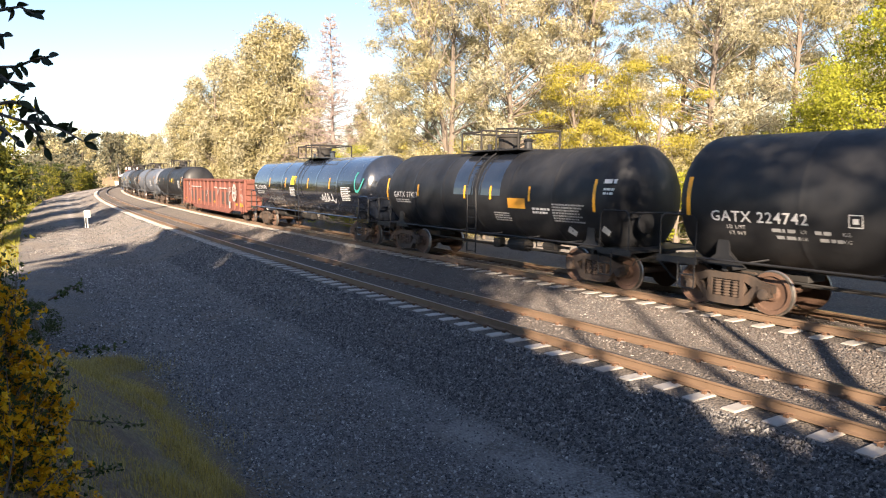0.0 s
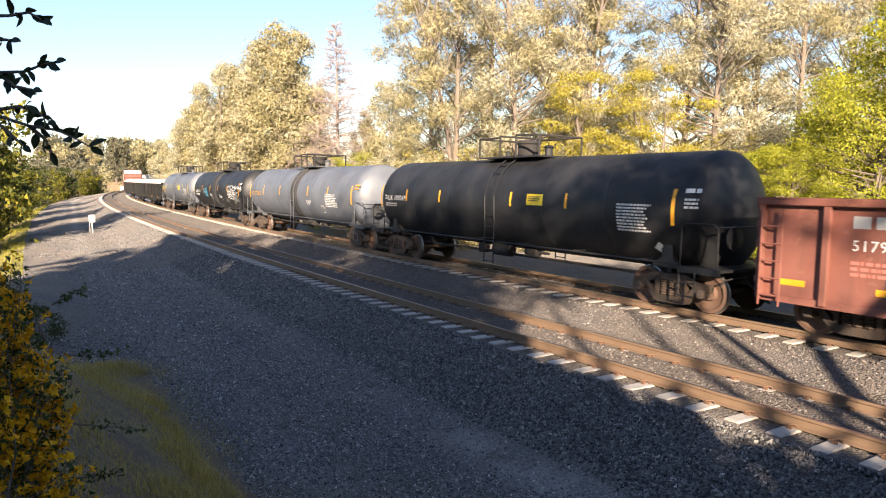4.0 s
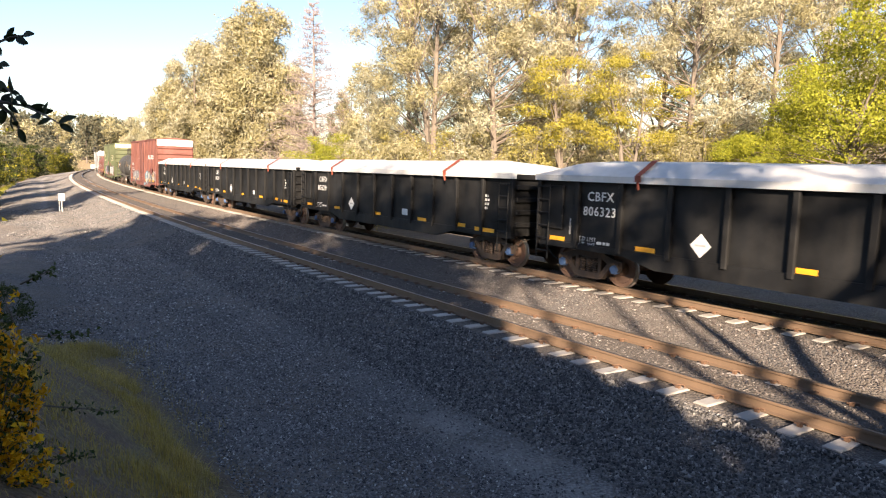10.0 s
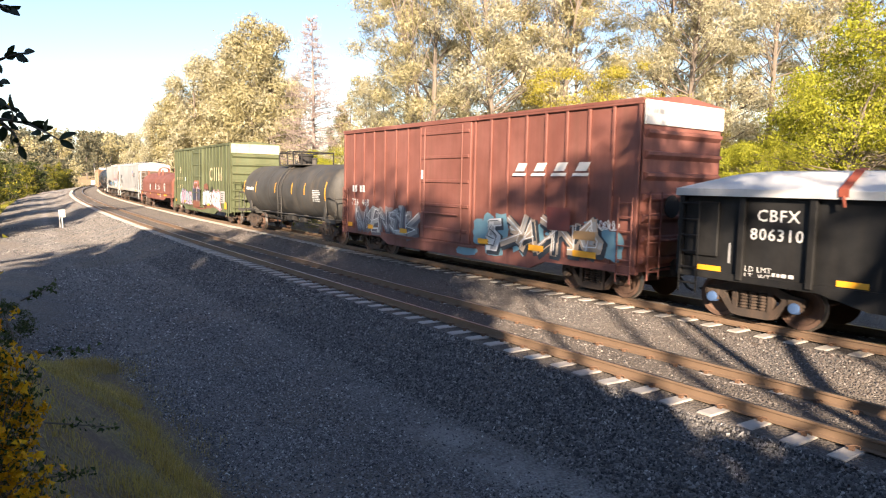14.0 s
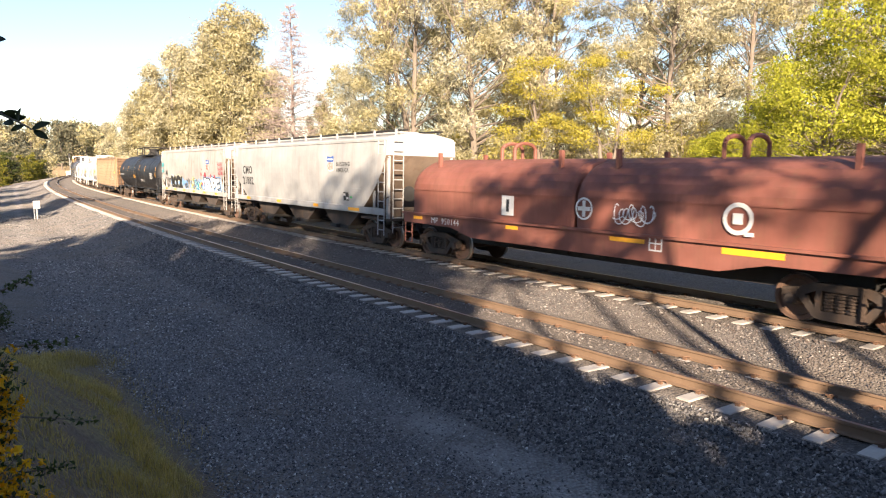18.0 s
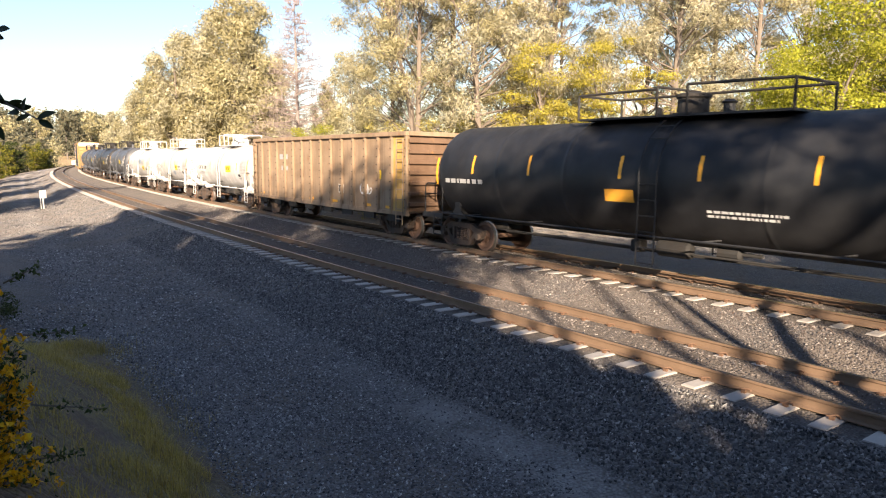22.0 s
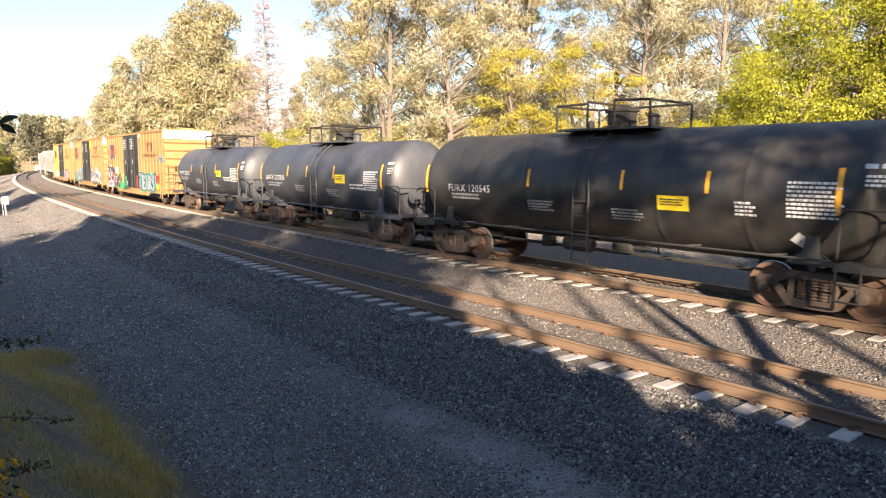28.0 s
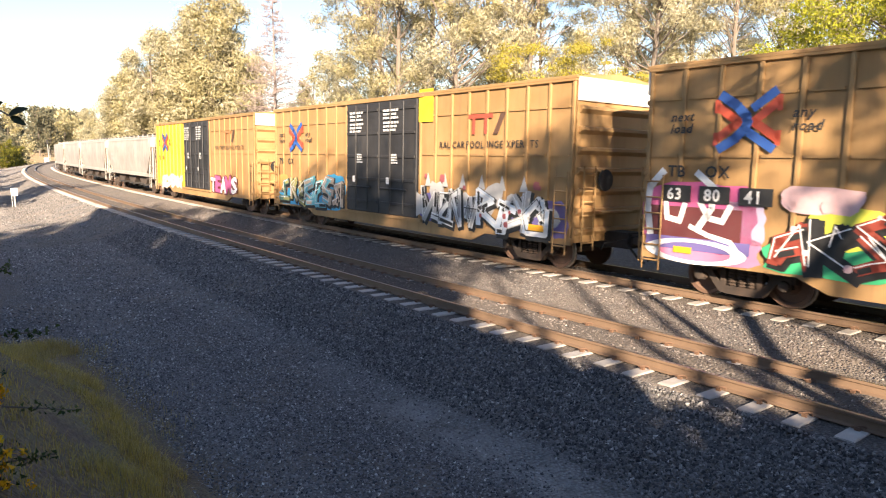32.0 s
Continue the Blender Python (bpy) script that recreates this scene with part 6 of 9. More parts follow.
    coil_car(237.1, 253.6)

    # grey curved-side hopper
    car, half, e, lay, wall = hopper("pale grey covered hopper with curved sides, dusty ends", 253.6, 270.9, HOPPERGREY, 12, 3.92)
    lay("lettering", letters("CMO", 0.40, 0, 0.014), -e + 1.5, 2.58, LETTERBLACK)
    lay("lettering", letters("21882", 0.40, 0, 0.014), -e + 1.45, 2.04, LETTERBLACK)
    lay("lettering", letters("LD LMT", 0.11), -e + 1.5, 1.84, LETTERGREY)
    lay("lettering", letters("LT WT", 0.11), -e + 1.5, 1.66, LETTERGREY)
    lay("lettering", bars(2, 0.5, 0.08, 3), -e + 2.1, 1.80, LETTERGREY)
    shield(lay, 3.38, 2.74, 0.56)
    lay("lettering", letters("BUILDING", 0.165, 0, 0.004), 4.19, 2.98, LETTERBLACK)
    lay("lettering", letters("AMERICA", 0.165, 0, 0.004), 4.19, 2.74, LETTERBLACK)
    lay("notice", rect(0.45, 0.32), 4.67, 1.64, LETTERBLACK)
    lay("notice_mark", join((*rect(0.17, 0.09), 0.03, 0.18), (*rect(0.17, 0.09), 0.24, 0.05)), 4.67, 1.64, LETTERWHITE, 0.012)
    lay("notice", rect(0.2, 0.08), 5.2, 1.74, plain("label_green", (0.05, 0.4, 0.12)), 0.01)
    lay("lettering", bars(3, 0.7, 0.05, 27), 5.5, 2.1, LETTERGREY)
    for x in (-e + 1.5, -3.0, 0.2, 3.0):
        lay("lettering", bars(1, 0.4, 0.06, int(x * 3) + 20), x, 1.75, LETTERGREY)
    for x, w in ((-e + 2.0, 0.5), (-e + 6, 0.5), (2.0, 0.5), (5.15, 0.9)):
        on_side("reflector", rect(w, 0.12), x, 1.28, AMBER, car, -1.503)

    # sprayed hopper
    car, half, e, lay, wall = hopper("rust-stained white covered hopper with bright graffiti", 270.9, 287.5, HOPPERPALE, 13, 3.92)
    lay("lettering", letters("MP", 0.36, 0, 0.01), -6.35, 2.27, LETTERBLACK)
    lay("lettering", letters("71809", 0.36, 0, 0.01), -6.36, 1.77, LETTERBLACK)
    blue, yel = plain("spray_sky", (0.20, 0.40, 0.72)), plain("spray_yellow", (0.72, 0.58, 0.10))
    teal, navyline = plain("spray_teal2", (0.06, 0.40, 0.46)), plain("spray_navy", (0.02, 0.06, 0.16))
    pale, straw = plain("spray_ice", (0.60, 0.67, 0.76)), plain("spray_straw", (0.68, 0.64, 0.45))
    tag_line(car, -7.35, 2.85, 0.6, 0.35, teal, 5, lay, 0.06, 2)
    tag_line(car, -7.3, 2.45, 0.5, 0.3, teal, 6, lay, 0.06, 2)
    tag_line(car, -6.35, 1.45, 0.7, 0.28, LETTERBLACK, 11, lay, 0.035, 2)
    tag_line(car, -7.0, 1.32, 0.6, 0.22, LETTERBLACK, 12, lay, 0.03, 2)
    piece(lay, -4.8, 1.36, 2.95, 0.9, "BOCK", (LETTERBLACK,), LETTERBLACK, blue, 91, straw)
    lay("graffiti", stroke([(0, 0.05), (0.4, 0.18), (0.8, 0.0), (1.3, 0.15), (1.8, -0.02), (2.4, 0.12), (3.1, 0.0)], 0.07), -4.85, 1.27, straw, 0.03)
    for x in (-1.5, -1.0):
        lay("graffiti", (blob(random.Random(int(-x * 10)), 0.9, 0.8, 18, 0.2), [tuple(range(18))]), x, 1.65, blue, 0.002)
    tag_line(car, -1.35, 1.5, 0.7, 0.35, LETTERBLACK, 15, lay, 0.05, 2)
    tag_line(car, -0.75, 1.75, 0.85, 0.4, LETTERBLACK, 16, lay, 0.05, 3)
    graffiti(car, 0.05, 1.27, 2.5, 0.95, 5, (teal, yel, plain("spray_azure", (0.05, 0.35, 0.62)), teal), navyline, blue, 92, lay)
    piece(lay, 2.95, 1.32, 3.4, 0.98, "JaPE", (SPRAYWHITE, pale), LETTERBLACK, (pale, blue), 93, blue, plain("spray_frost", (0.70, 0.74, 0.80)))
    red_spray = plain("spray_red", (0.42, 0.03, 0.05))
    for x, z, r in ((2.75, 2.45, 0.10), (3.6, 2.42, 0.15), (3.35, 2.38, 0.05), (4.7, 2.36, 0.11), (5.5, 2.32, 0.12), (2.85, 1.85, 0.10), (6.4, 1.3, 0.13), (2.9, 2.75, 0.05), (4.2, 2.3, 0.06)):
        lay("graffiti", (blob(random.Random(int(z * 99)), 2 * r, 2 * r, 14, 0.08), [tuple(range(14))]), x, z, red_spray, 0.034)
    for k in range(3):
        tag_line(car, 6.1 + 0.05 * k, 2.95 - 0.26 * k, 0.85, 0.26, red_spray, 17 + k, lay, 0.035, 2)
    tag_line(car, 6.45, 1.3, 0.8, 0.3, plain("spray_azure", (0.05, 0.35, 0.62)), 21, lay, 0.05, 2)
    shield(lay, 3.76, 2.62, 0.62)
    for x in np.linspace(-e + 1.2, e - 2.2, 6):
        on_side("reflector", rect(0.45, 0.12), x, 1.28, AMBER, car, -1.503)

    # long black gas tank
    car, half, lay, R, zc = tank_car("long black pressure tank car with full-length railing on top", 287.5, 306.3, BLACK, 1.50, 2.35, top_len=5.6, seed=9)
    e = half - 0.8
    strips(lay, half, (-e + 2.2, -e + 4.6, -0.9, 1.2, 3.6), 0.05, 0.55)
    data_block(lay, -e + 0.9, -0.25, 2.2, 1, 3, LETTERGREY, 0.13)
    lay("warning_label", rect(0.85, 0.3, 1, 2), -1.3, -0.5, LETTERORANGE, 0.01)
    data_block(lay, 1.4, -0.62, 1.9, 2, 5, LETTERWHITE, 0.06)
    data_block(lay, e - 3.0, -0.05, 1.1, 6, 6, LETTERWHITE)
    diamond(lay, e - 1.8, -1.0, 0.18)

    coal_gondola(306.3, 321.9)

    # three white tank cars
    car, half, lay, R, zc = tank_car("dirty white tank car with streaked shell and tall ladder", 321.9, 334.5, WHITE, 1.32, 2.18, trim=WHITE, top_len=2.6, inset=0.7, seed=10)
    e = half - 0.7
    strips(lay, half, (-1.9, 3.1), -0.08, 0.42, ends=0.6)
    lay("lettering", letters("GATX 1104", 0.22), -4.3, -0.1, LETTERBLACK)
    data_block(lay, -4.2, -0.28, 1.3, 3, 3)
    warning(lay, 1.2, -0.2, 0.9, 0.36)
    data_block(lay, 0.2, -0.5, 0.8, 5, 4)
    data_block(lay, 3.75, 0.38, 0.92, 9, 5)
    data_block(lay, 5.55, 0.5, 0.45, 3, 15, LETTERGREY, 0.05)
    lay("notice", rect(0.42, 0.26), 3.3, -0.56, LETTERBLACK)
    lay("notice_mark", join((*rect(0.13, 0.08), 0.04, 0.03), (*rect(0.13, 0.08), 0.24, 0.03)), 3.3, -0.56, LETTERWHITE, 0.012)
    diamond(lay, 4.15, -0.9)

    car, half, lay, R, zc = tank_car("white tank car with a boxy valve platform on top", 334.5, 346.8, WHITE, 1.30, 2.18, trim=WHITE, top="none", inset=0.7, seed=11)
    e = half - 0.7
    zt = zc + R
    part("platform", boxes((-1.5, 1.5, -0.9, 0.9, zt - 0.02, zt + 0.03)), WHITE, car)
    part("valve_housing", boxes((-0.5, 0.5, -0.5, 0.5, zt, zt + 0.55), (-0.56, 0.56, -0.56, 0.56, zt + 0.55, zt + 0.62), bevel=0.02), WHITE, car)
    part("platform_railing", rods(*[((sx * 1.5, sy * 0.88, zt), (sx * 1.5, sy * 0.88, zt + 0.62), (sx * 0.6, sy * 0.88, zt + 0.62), (sx * 0.6, sy * 0.88, zt + 0.72), (0, sy * 0.88, zt + 0.72)) for sx in (-1, 1) for sy in (-1, 1)],
                                  *[((sx * 1.5, -0.88, zt + 0.32), (sx * 1.5, 0.88, zt + 0.32)) for sx in (-1, 1)], *[((sx * 1.5, -0.88, zt + 0.62), (sx * 1.5, 0.88, zt + 0.62)) for sx in (-1, 1)], *[((sx * 0.6, sy * 0.88, zt), (sx * 0.6, sy * 0.88, zt + 0.62)) for sx in (-1, 1) for sy in (-1, 1)], r=0.028), WHITE, car)
    strips(lay, half, (-1.8, 1.34), -0.1, 0.45, ends=0.62)
    lay("lettering", letters("TILX 101125", 0.22), -4.35, -0.2, LETTERBLACK)
    tag_line(car, -1.85, -0.95, 1.3, 0.4, LETTERBLACK, 33, lay, 0.075, 3)
    tag_line(car, 0.75, -0.68, 0.6, 0.35, plain("spray_bluegrey", (0.22, 0.32, 0.42)), 38, lay, 0.05, 2)
    warning(lay, 1.5, -0.3, 0.7, 0.34)
    lay("lettering", letters("SULFURIC", 0.11, 0, 0.002), 2.38, -0.12, LETTERBLACK)
    lay("lettering", letters("ACID", 0.11, 0, 0.002), 2.72, -0.32, LETTERBLACK)
    data_block(lay, 2.38, -0.45, 0.9, 2, 14, LETTERGREY, 0.04)
    data_block(lay, -4.3, -0.34, 1.3, 2, 4, LETTERGREY, 0.06)
    data_block(lay, 3.7, 0.2, 0.95, 9, 5, LETTERGREY)
    data_block(lay, 5.3, 0.5, 0.45, 2, 6, LETTERGREY, 0.08)
    lay("notice", rect(0.42, 0.26), 3.36, -0.64, LETTERBLACK)
    lay("notice_mark", join((*rect(0.13, 0.08), 0.04, 0.03), (*rect(0.13, 0.08), 0.24, 0.03)), 3.36, -0.64, LETTERWHITE, 0.012)
    diamond(lay, 4.15, -0.95, 0.24)

    car, half, lay, R, zc = tank_car("white tank car with grey scribbles and rust stains", 346.8, 359.0, WHITE, 1.32, 2.18, trim=WHITE, top_len=2.6, inset=0.7, seed=12)
    e = half - 0.7
    strips(lay, half, (-3.75, -1.85, 0.66, 2.38), -0.1, 0.4, ends=0.62)
    lay("lettering", letters("GATX 1067", 0.20), -4.75, -0.25, LETTERBLACK)
    data_block(lay, -4.4, -0.38, 1.5, 2, 24, LETTERGREY, 0.06)
    tag_line(car, -0.3, -0.05, 1.4, 0.5, plain("spray_bluegrey", (0.22, 0.32, 0.42)), 34, lay, 0.07, 4)
    tag_line(car, 1.1, -0.12, 0.9, 0.4, LETTERGREY, 35, lay, 0.06, 3)
    tag_line(car, 0.3, -0.72, 0.6, 0.35, LETTERGREY, 36, lay, 0.04, 2)
    tag_line(car, -5.2, 0.0, 0.35, 0.4, LETTERBLACK, 37, lay, 0.06, 2)
    warning(lay, 1.45, -0.55, 0.8, 0.36)
    lay("notice", rect(0.42, 0.26), 2.97, -0.56, LETTERBLACK)
    data_block(lay, 3.34, 0.12, 0.95, 8, 5)

    for g0, g1, shell, text, k, r in ((359.0, 371.3, DARKGREY, "GATX 90899", 13, 1.40), (371.3, 385.8, paint("tank_deep_black", (0.018, 0.018, 0.019), rough=0.36, dirt=(0.12, 0.09, 0.06), streak=0.25), "FURX 120545", 14, 1.42),
                                      (385.8, 398.9, SLATE, "GATX 220315", 15, 1.38), (398.9, 411.8, SLATE, "GATX 220275", 16, 1.38)):
        lab = {13: "dark grey tank car with white numbers, dusty", 14: "black tank car with amber strips and yellow label", 15: "slate-blue tank car with amber strips", 16: "slate-blue tank car with amber strips and label"}[k]
        car, half, lay, R, zc = tank_car(lab, g0, g1, shell, r, 2.26, top_len=2.8, inset=0.6 if k == 14 else 0.85, seed=k)
        e = half - (0.6 if k == 14 else 0.85)
        if k == 14:                                    # the longer car
            marks, at_text, at_label, at_data = (-1.88, 1.08, 3.19), -5.15, 2.07, 4.85
            data_block(lay, 3.84, -0.2, 0.43, 4, 31, LETTERWHITE)
            diamond(lay, e - 1.6, -0.9)
        else:
            marks, at_text, at_label, at_data = (-2.56, -0.8, 1.45), -4.75, 1.62, 3.7
            data_block(lay, 2.7, -0.27, 1.1, 2, k + 1, LETTERWHITE, 0.07)
        strips(lay, half, marks, -0.02, 0.46, ends=0.7 if k == 14 else 0.9)
        lay("lettering", letters(text, 0.21), at_text, -0.18 if k > 14 else -0.24, LETTERWHITE)
        data_block(lay, at_text + 0.15, -0.36, 1.5, 2, k, LETTERGREY, 0.06)
        warning(lay, at_label, -0.2 if k != 14 else -0.42, 0.76, 0.32)
        data_block(lay, 0.8, -0.5, 0.9, 4, k + 7, LETTERGREY)
        data_block(lay, -1.9, -0.42, 0.9, 4, k + 9, LETTERGREY)
        data_block(lay, at_data, 0.22, 1.02, 9, k + 2, LETTERWHITE)
        data_block(lay, e - 0.55, 0.52, 0.45, 1, k + 3, LETTERWHITE, 0.09)
        data_block(lay, e - 0.5, 0.36, 0.38, 3, k + 4, LETTERWHITE, 0.045)

    # four faded yellow boxcars with black plug doors
    red, navy = plain("emblem_red", (0.50, 0.08, 0.04)), plain("emblem_blue", (0.03, 0.10, 0.36))
    for i, (g0, g1) in enumerate(((411.95, 431.55), (431.45, 451.3), (451.3, 471.5))):
        half_ = (g1 - g0) / 2
        e_ = half_ - (1.0, 1.2, 1.2)[i]
        d0, d1 = -2.25, 2.2
        panels = [(-e_, d0, BRIGHTYELLOW if i == 2 else TBOXYELLOW), (d0, d1, DOORBLACK), (d1, e_, TBOXYELLOW)]
        label = ("faded yellow boxcar with black doors and bright graffiti", "faded yellow boxcar with black doors and silver graffiti", "bright and faded yellow boxcar with black doors")[i]
        car, half, e, lay = boxcar(label, g0, g1, TBOXYELLOW, 0.80, 4.84, 1.52, half_ - e_, 3.1, (d0, d1), DOORBLACK, 2, SILVER, (9, 9), panels, 6 + i, TBOXYELLOW)
        for z in (2.92, 4.10):
            for a, b, n in ((-e + 0.08, d0 - 0.12, 8), (d1 + 0.12, e - 0.08, 8)):
                w = (b - a) / n
                for k in range(n):
                    part("side_rib", boxes((a + k * w + 0.1, a + (k + 1) * w - 0.1, -1.56, -1.52, z, z + 0.06)), BRIGHTYELLOW if (i == 2 and a < 0 and b < d0 + 0.1) else TBOXYELLOW, car)
        # crossed arrows emblem and slogans
        cx = -6.55
        lay("emblem", join((*stroke([(-0.58, 0.30), (-0.30, 0.10), (-0.16, 0.0), (-0.30, -0.10), (-0.58, -0.30)], 0.17), 0, 0), (*stroke([(-0.62, 0.42), (-0.62, 0.22)], 0.10), 0, 0), (*stroke([(-0.62, -0.42), (-0.62, -0.22)], 0.10), 0, 0),
                            (*stroke([(0.58, 0.36), (0.14, 0.0), (0.58, -0.30)], 0.17), 0, 0), (*stroke([(0.62, 0.46), (0.62, 0.22)], 0.10), 0, 0), (*stroke([(0.62, -0.42), (0.62, -0.2)], 0.10), 0, 0)), cx, 3.6, red, 0.006)
        lay("emblem", join((*stroke([(-0.52, 0.52), (-0.22, 0.32), (-0.02, 0.12), (0.02, 0.0), (-0.02, -0.12), (-0.22, -0.32), (-0.52, -0.50)], 0.19), 0, 0), (*stroke([(0.52, 0.55), (0.14, 0.27)], 0.17), 0, 0), (*stroke([(0.52, -0.50), (0.08, -0.22)], 0.17), 0, 0)), cx, 3.6, navy, 0.010)
        for x, z, word in ((-8.2, 3.66, "next"), (-8.2, 3.42, "load"), (cx + 0.85, 3.66, "any"), (cx + 0.85, 3.42, "road")):
            lay("lettering", letters(word, 0.19, 0.25, 0.006), x, z, LETTERBLACK)
        lay("lettering", letters("TB", 0.24, 0, 0.006), -8.2, 2.52, LETTERBLACK)
        lay("lettering", letters("OX", 0.24, 0, 0.006), -7.35, 2.52, LETTERBLACK)
        for k, two in enumerate(("63", "80", "41") if i == 0 else ()):
            lay("number_panel", rect(0.66, 0.34), -8.27 + k * 0.85, 2.0, LETTERBLACK, 0.040)
            lay("lettering", letters(two, 0.24, 0, 0.008), -8.17 + k * 0.85, 2.05, LETTERWHITE, 0.044)
        # block marks and the slogan on the other panel
        worn = plain("emblem_brick", (0.34, 0.07, 0.04)) if i < 2 else plain("emblem_faded_red", (0.42, 0.17, 0.06))
        lay("emblem", join((*rect(1.05, 0.12), 0, 0.44), (*rect(0.13, 0.44), 0.18, 0), (*rect(0.13, 0.44), 0.70, 0)), 4.7, 3.52, worn, 0.006)
        lay("emblem", ([(0, 0), (0.2, 0), (0.5, 0.56), (0.3, 0.56)], [(0, 1, 2, 3)]), 5.78, 3.52, plain("emblem_umber", (0.10, 0.05, 0.03)), 0.006)
        for x, word in ((3.35, "RAL"), (3.98, "CAR"), (4.62, "POOL"), (5.52, "INGE"), (6.32, "XPER"), (7.22, "TS")):
            lay("lettering", letters(word, 0.2, 0, 0.003), x, 3.14, LETTERBLACK)
        # door stencils
        for xd in (d0 + 0.35, d0 + 0.35 + (d1 - d0) / 2):
            lay("lettering", bars(3, 0.95, 0.07, 5), xd, 4.35, LETTERWHITE, 0.10)
            lay("lettering", bars(3, 0.95, 0.07, 6), xd, 3.95, LETTERWHITE, 0.10)
            lay("notice", rect(0.22, 0.22), xd + 0.2, 1.95, LETTERWHITE, 0.10)
            lay("lettering", bars(4, 0.4, 0.05, 8), xd + 0.5, 2.9, LETTERWHITE, 0.10)
        mag, lime, grn = plain("spray_magenta", (0.50, 0.10, 0.25)), plain("spray_lime", (0.72, 0.72, 0.08)), plain("spray_green", (0.04, 0.42, 0.18))
        blush, cyan, purple = plain("spray_blush", (0.75, 0.5, 0.5)), plain("spray_cyan", (0.15, 0.50, 0.58)), plain("spray_purple", (0.15, 0.12, 0.32))
        wine, teal_line = plain("spray_wine", (0.13, 0.02, 0.035)), plain("spray_petrol", (0.03, 0.10, 0.13))
        over_door = lambda n, sh, x, z, m, o: lay(n, sh, x, z, m, o + 0.09)
        if i == 0:
            # a pink cloud with white tusks, a dark red band and a white hoop
            for x, z, w, h, m in ((-8.85, 0.95, 2.7, 1.5, mag), (-8.6, 0.75, 2.6, 0.7, plain("spray_hot_pink", (0.62, 0.22, 0.36))), (-6.9, 1.2, 0.9, 0.9, plain("spray_lilac", (0.40, 0.35, 0.48)))):
                lay("graffiti", (blob(random.Random(int(-9 * x)), w, h, 22, 0.14), [tuple(range(22))]), x + w / 2, z + h / 2, m, 0.003)
            lay("graffiti", rect(2.1, 0.72), -8.6, 1.18, plain("spray_maroon", (0.12, 0.03, 0.03)), 0.008)
            lay("graffiti", rect(2.35, 0.26), -8.65, 1.0, purple, 0.010)
            for pts, w in (([(-8.55, 1.3), (-8.65, 1.9), (-8.6, 2.3), (-8.3, 2.62)], 0.16), ([(-7.4, 1.5), (-7.15, 1.9), (-7.1, 2.3), (-7.5, 2.6)], 0.14), ([(-7.6, 1.5), (-7.2, 1.35), (-6.7, 1.25), (-6.45, 0.95)], 0.10), ([(-8.2, 2.0), (-8.15, 1.65), (-7.85, 1.6), (-7.75, 1.95)], 0.12), ([(-7.4, 2.0), (-7.2, 1.7), (-6.9, 1.65), (-6.75, 1.95)], 0.12)):
                lay("graffiti", stroke(pts, w), 0, 0, SPRAYWHITE, 0.016)
            v, f = ring_shape(0.72, 1.0, 30)
            lay("graffiti", ([(1.15 * a, 0.26 * b) for a, b in v], f), -7.5, 0.98, SPRAYWHITE, 0.018)
            lay("reflector", rect(0.42, 0.13), -7.95, 0.93, AMBER, 0.024)
            # yellow and green arrows over the door's edge
            for x, z, w, h, m in ((-6.1, 0.75, 2.6, 0.7, grn), (-3.6, 0.7, 2.2, 0.55, grn), (-5.9, 1.9, 1.6, 0.55, blush), (-5.3, 1.25, 1.5, 0.9, lime), (-3.9, 1.0, 1.5, 0.9, lime)):
                (over_door if x + w > -2.3 else lay)("graffiti", (blob(random.Random(int(-7 * x)), w, h, 20, 0.22), [tuple(range(20))]), x + w / 2, z + h / 2, m, 0.003 + 0.001 * abs(z))
            graffiti(car, -5.9, 0.85, 3.5, 1.15, 5, (lime, plain("spray_brick", (0.28, 0.05, 0.03)), lime, LETTERBLACK), LETTERBLACK, None, 102, lay, ((blush, 14),))
            graffiti(car, -2.2, 0.85, 1.6, 1.0, 3, (grn, purple), LETTERBLACK, None, 104, over_door)
            # silver letters with a green rim
            for x, m in ((1.95, plain("spray_brick", (0.28, 0.05, 0.03))), (6.6, teal_line)):
                (over_door if x < 2.2 else lay)("graffiti", (blob(random.Random(int(5 * x)), 0.8, 1.0, 18, 0.2), [tuple(range(18))]), x + 0.2, 1.4, m, 0.002)
            piece(lay, 2.35, 0.88, 4.4, 1.15, "TEARS", (plain("spray_lead", (0.27, 0.27, 0.29)), plain("spray_zinc", (0.34, 0.35, 0.37))), LETTERBLACK, cyan, 103, plain("spray_mint", (0.10, 0.42, 0.30)), None)
            for k in range(5):
                lay("graffiti", stroke([(0, 0.1), (0.12, 0.5), (0.05, 0.9)], 0.13), 2.75 + 0.9 * k, 0.95, cyan, 0.036)
            for k in range(2):
                tag_line(car, 6.75 + 0.3 * k, 1.35, 0.9, 0.65, red, 8 + k, lay, 0.09, 2)
            tag_line(car, 8.05, 2.8, 0.6, 0.42, plain("spray_sky", (0.20, 0.40, 0.72)), 9, lay, 0.07, 2)
            tag_line(car, 2.4, 4.45, 0.6, 0.3, SPRAYWHITE, 13, lay, 0.05, 3)
            lay("patch", rect(0.9, 0.62), 7.0, 1.0, plain("patch_yellow", (0.62, 0.36, 0.06)), 0.004)
            lay("warning_label", rect(0.6, 0.2), 7.2, 1.03, LEMON, 0.03)
        elif i == 1:
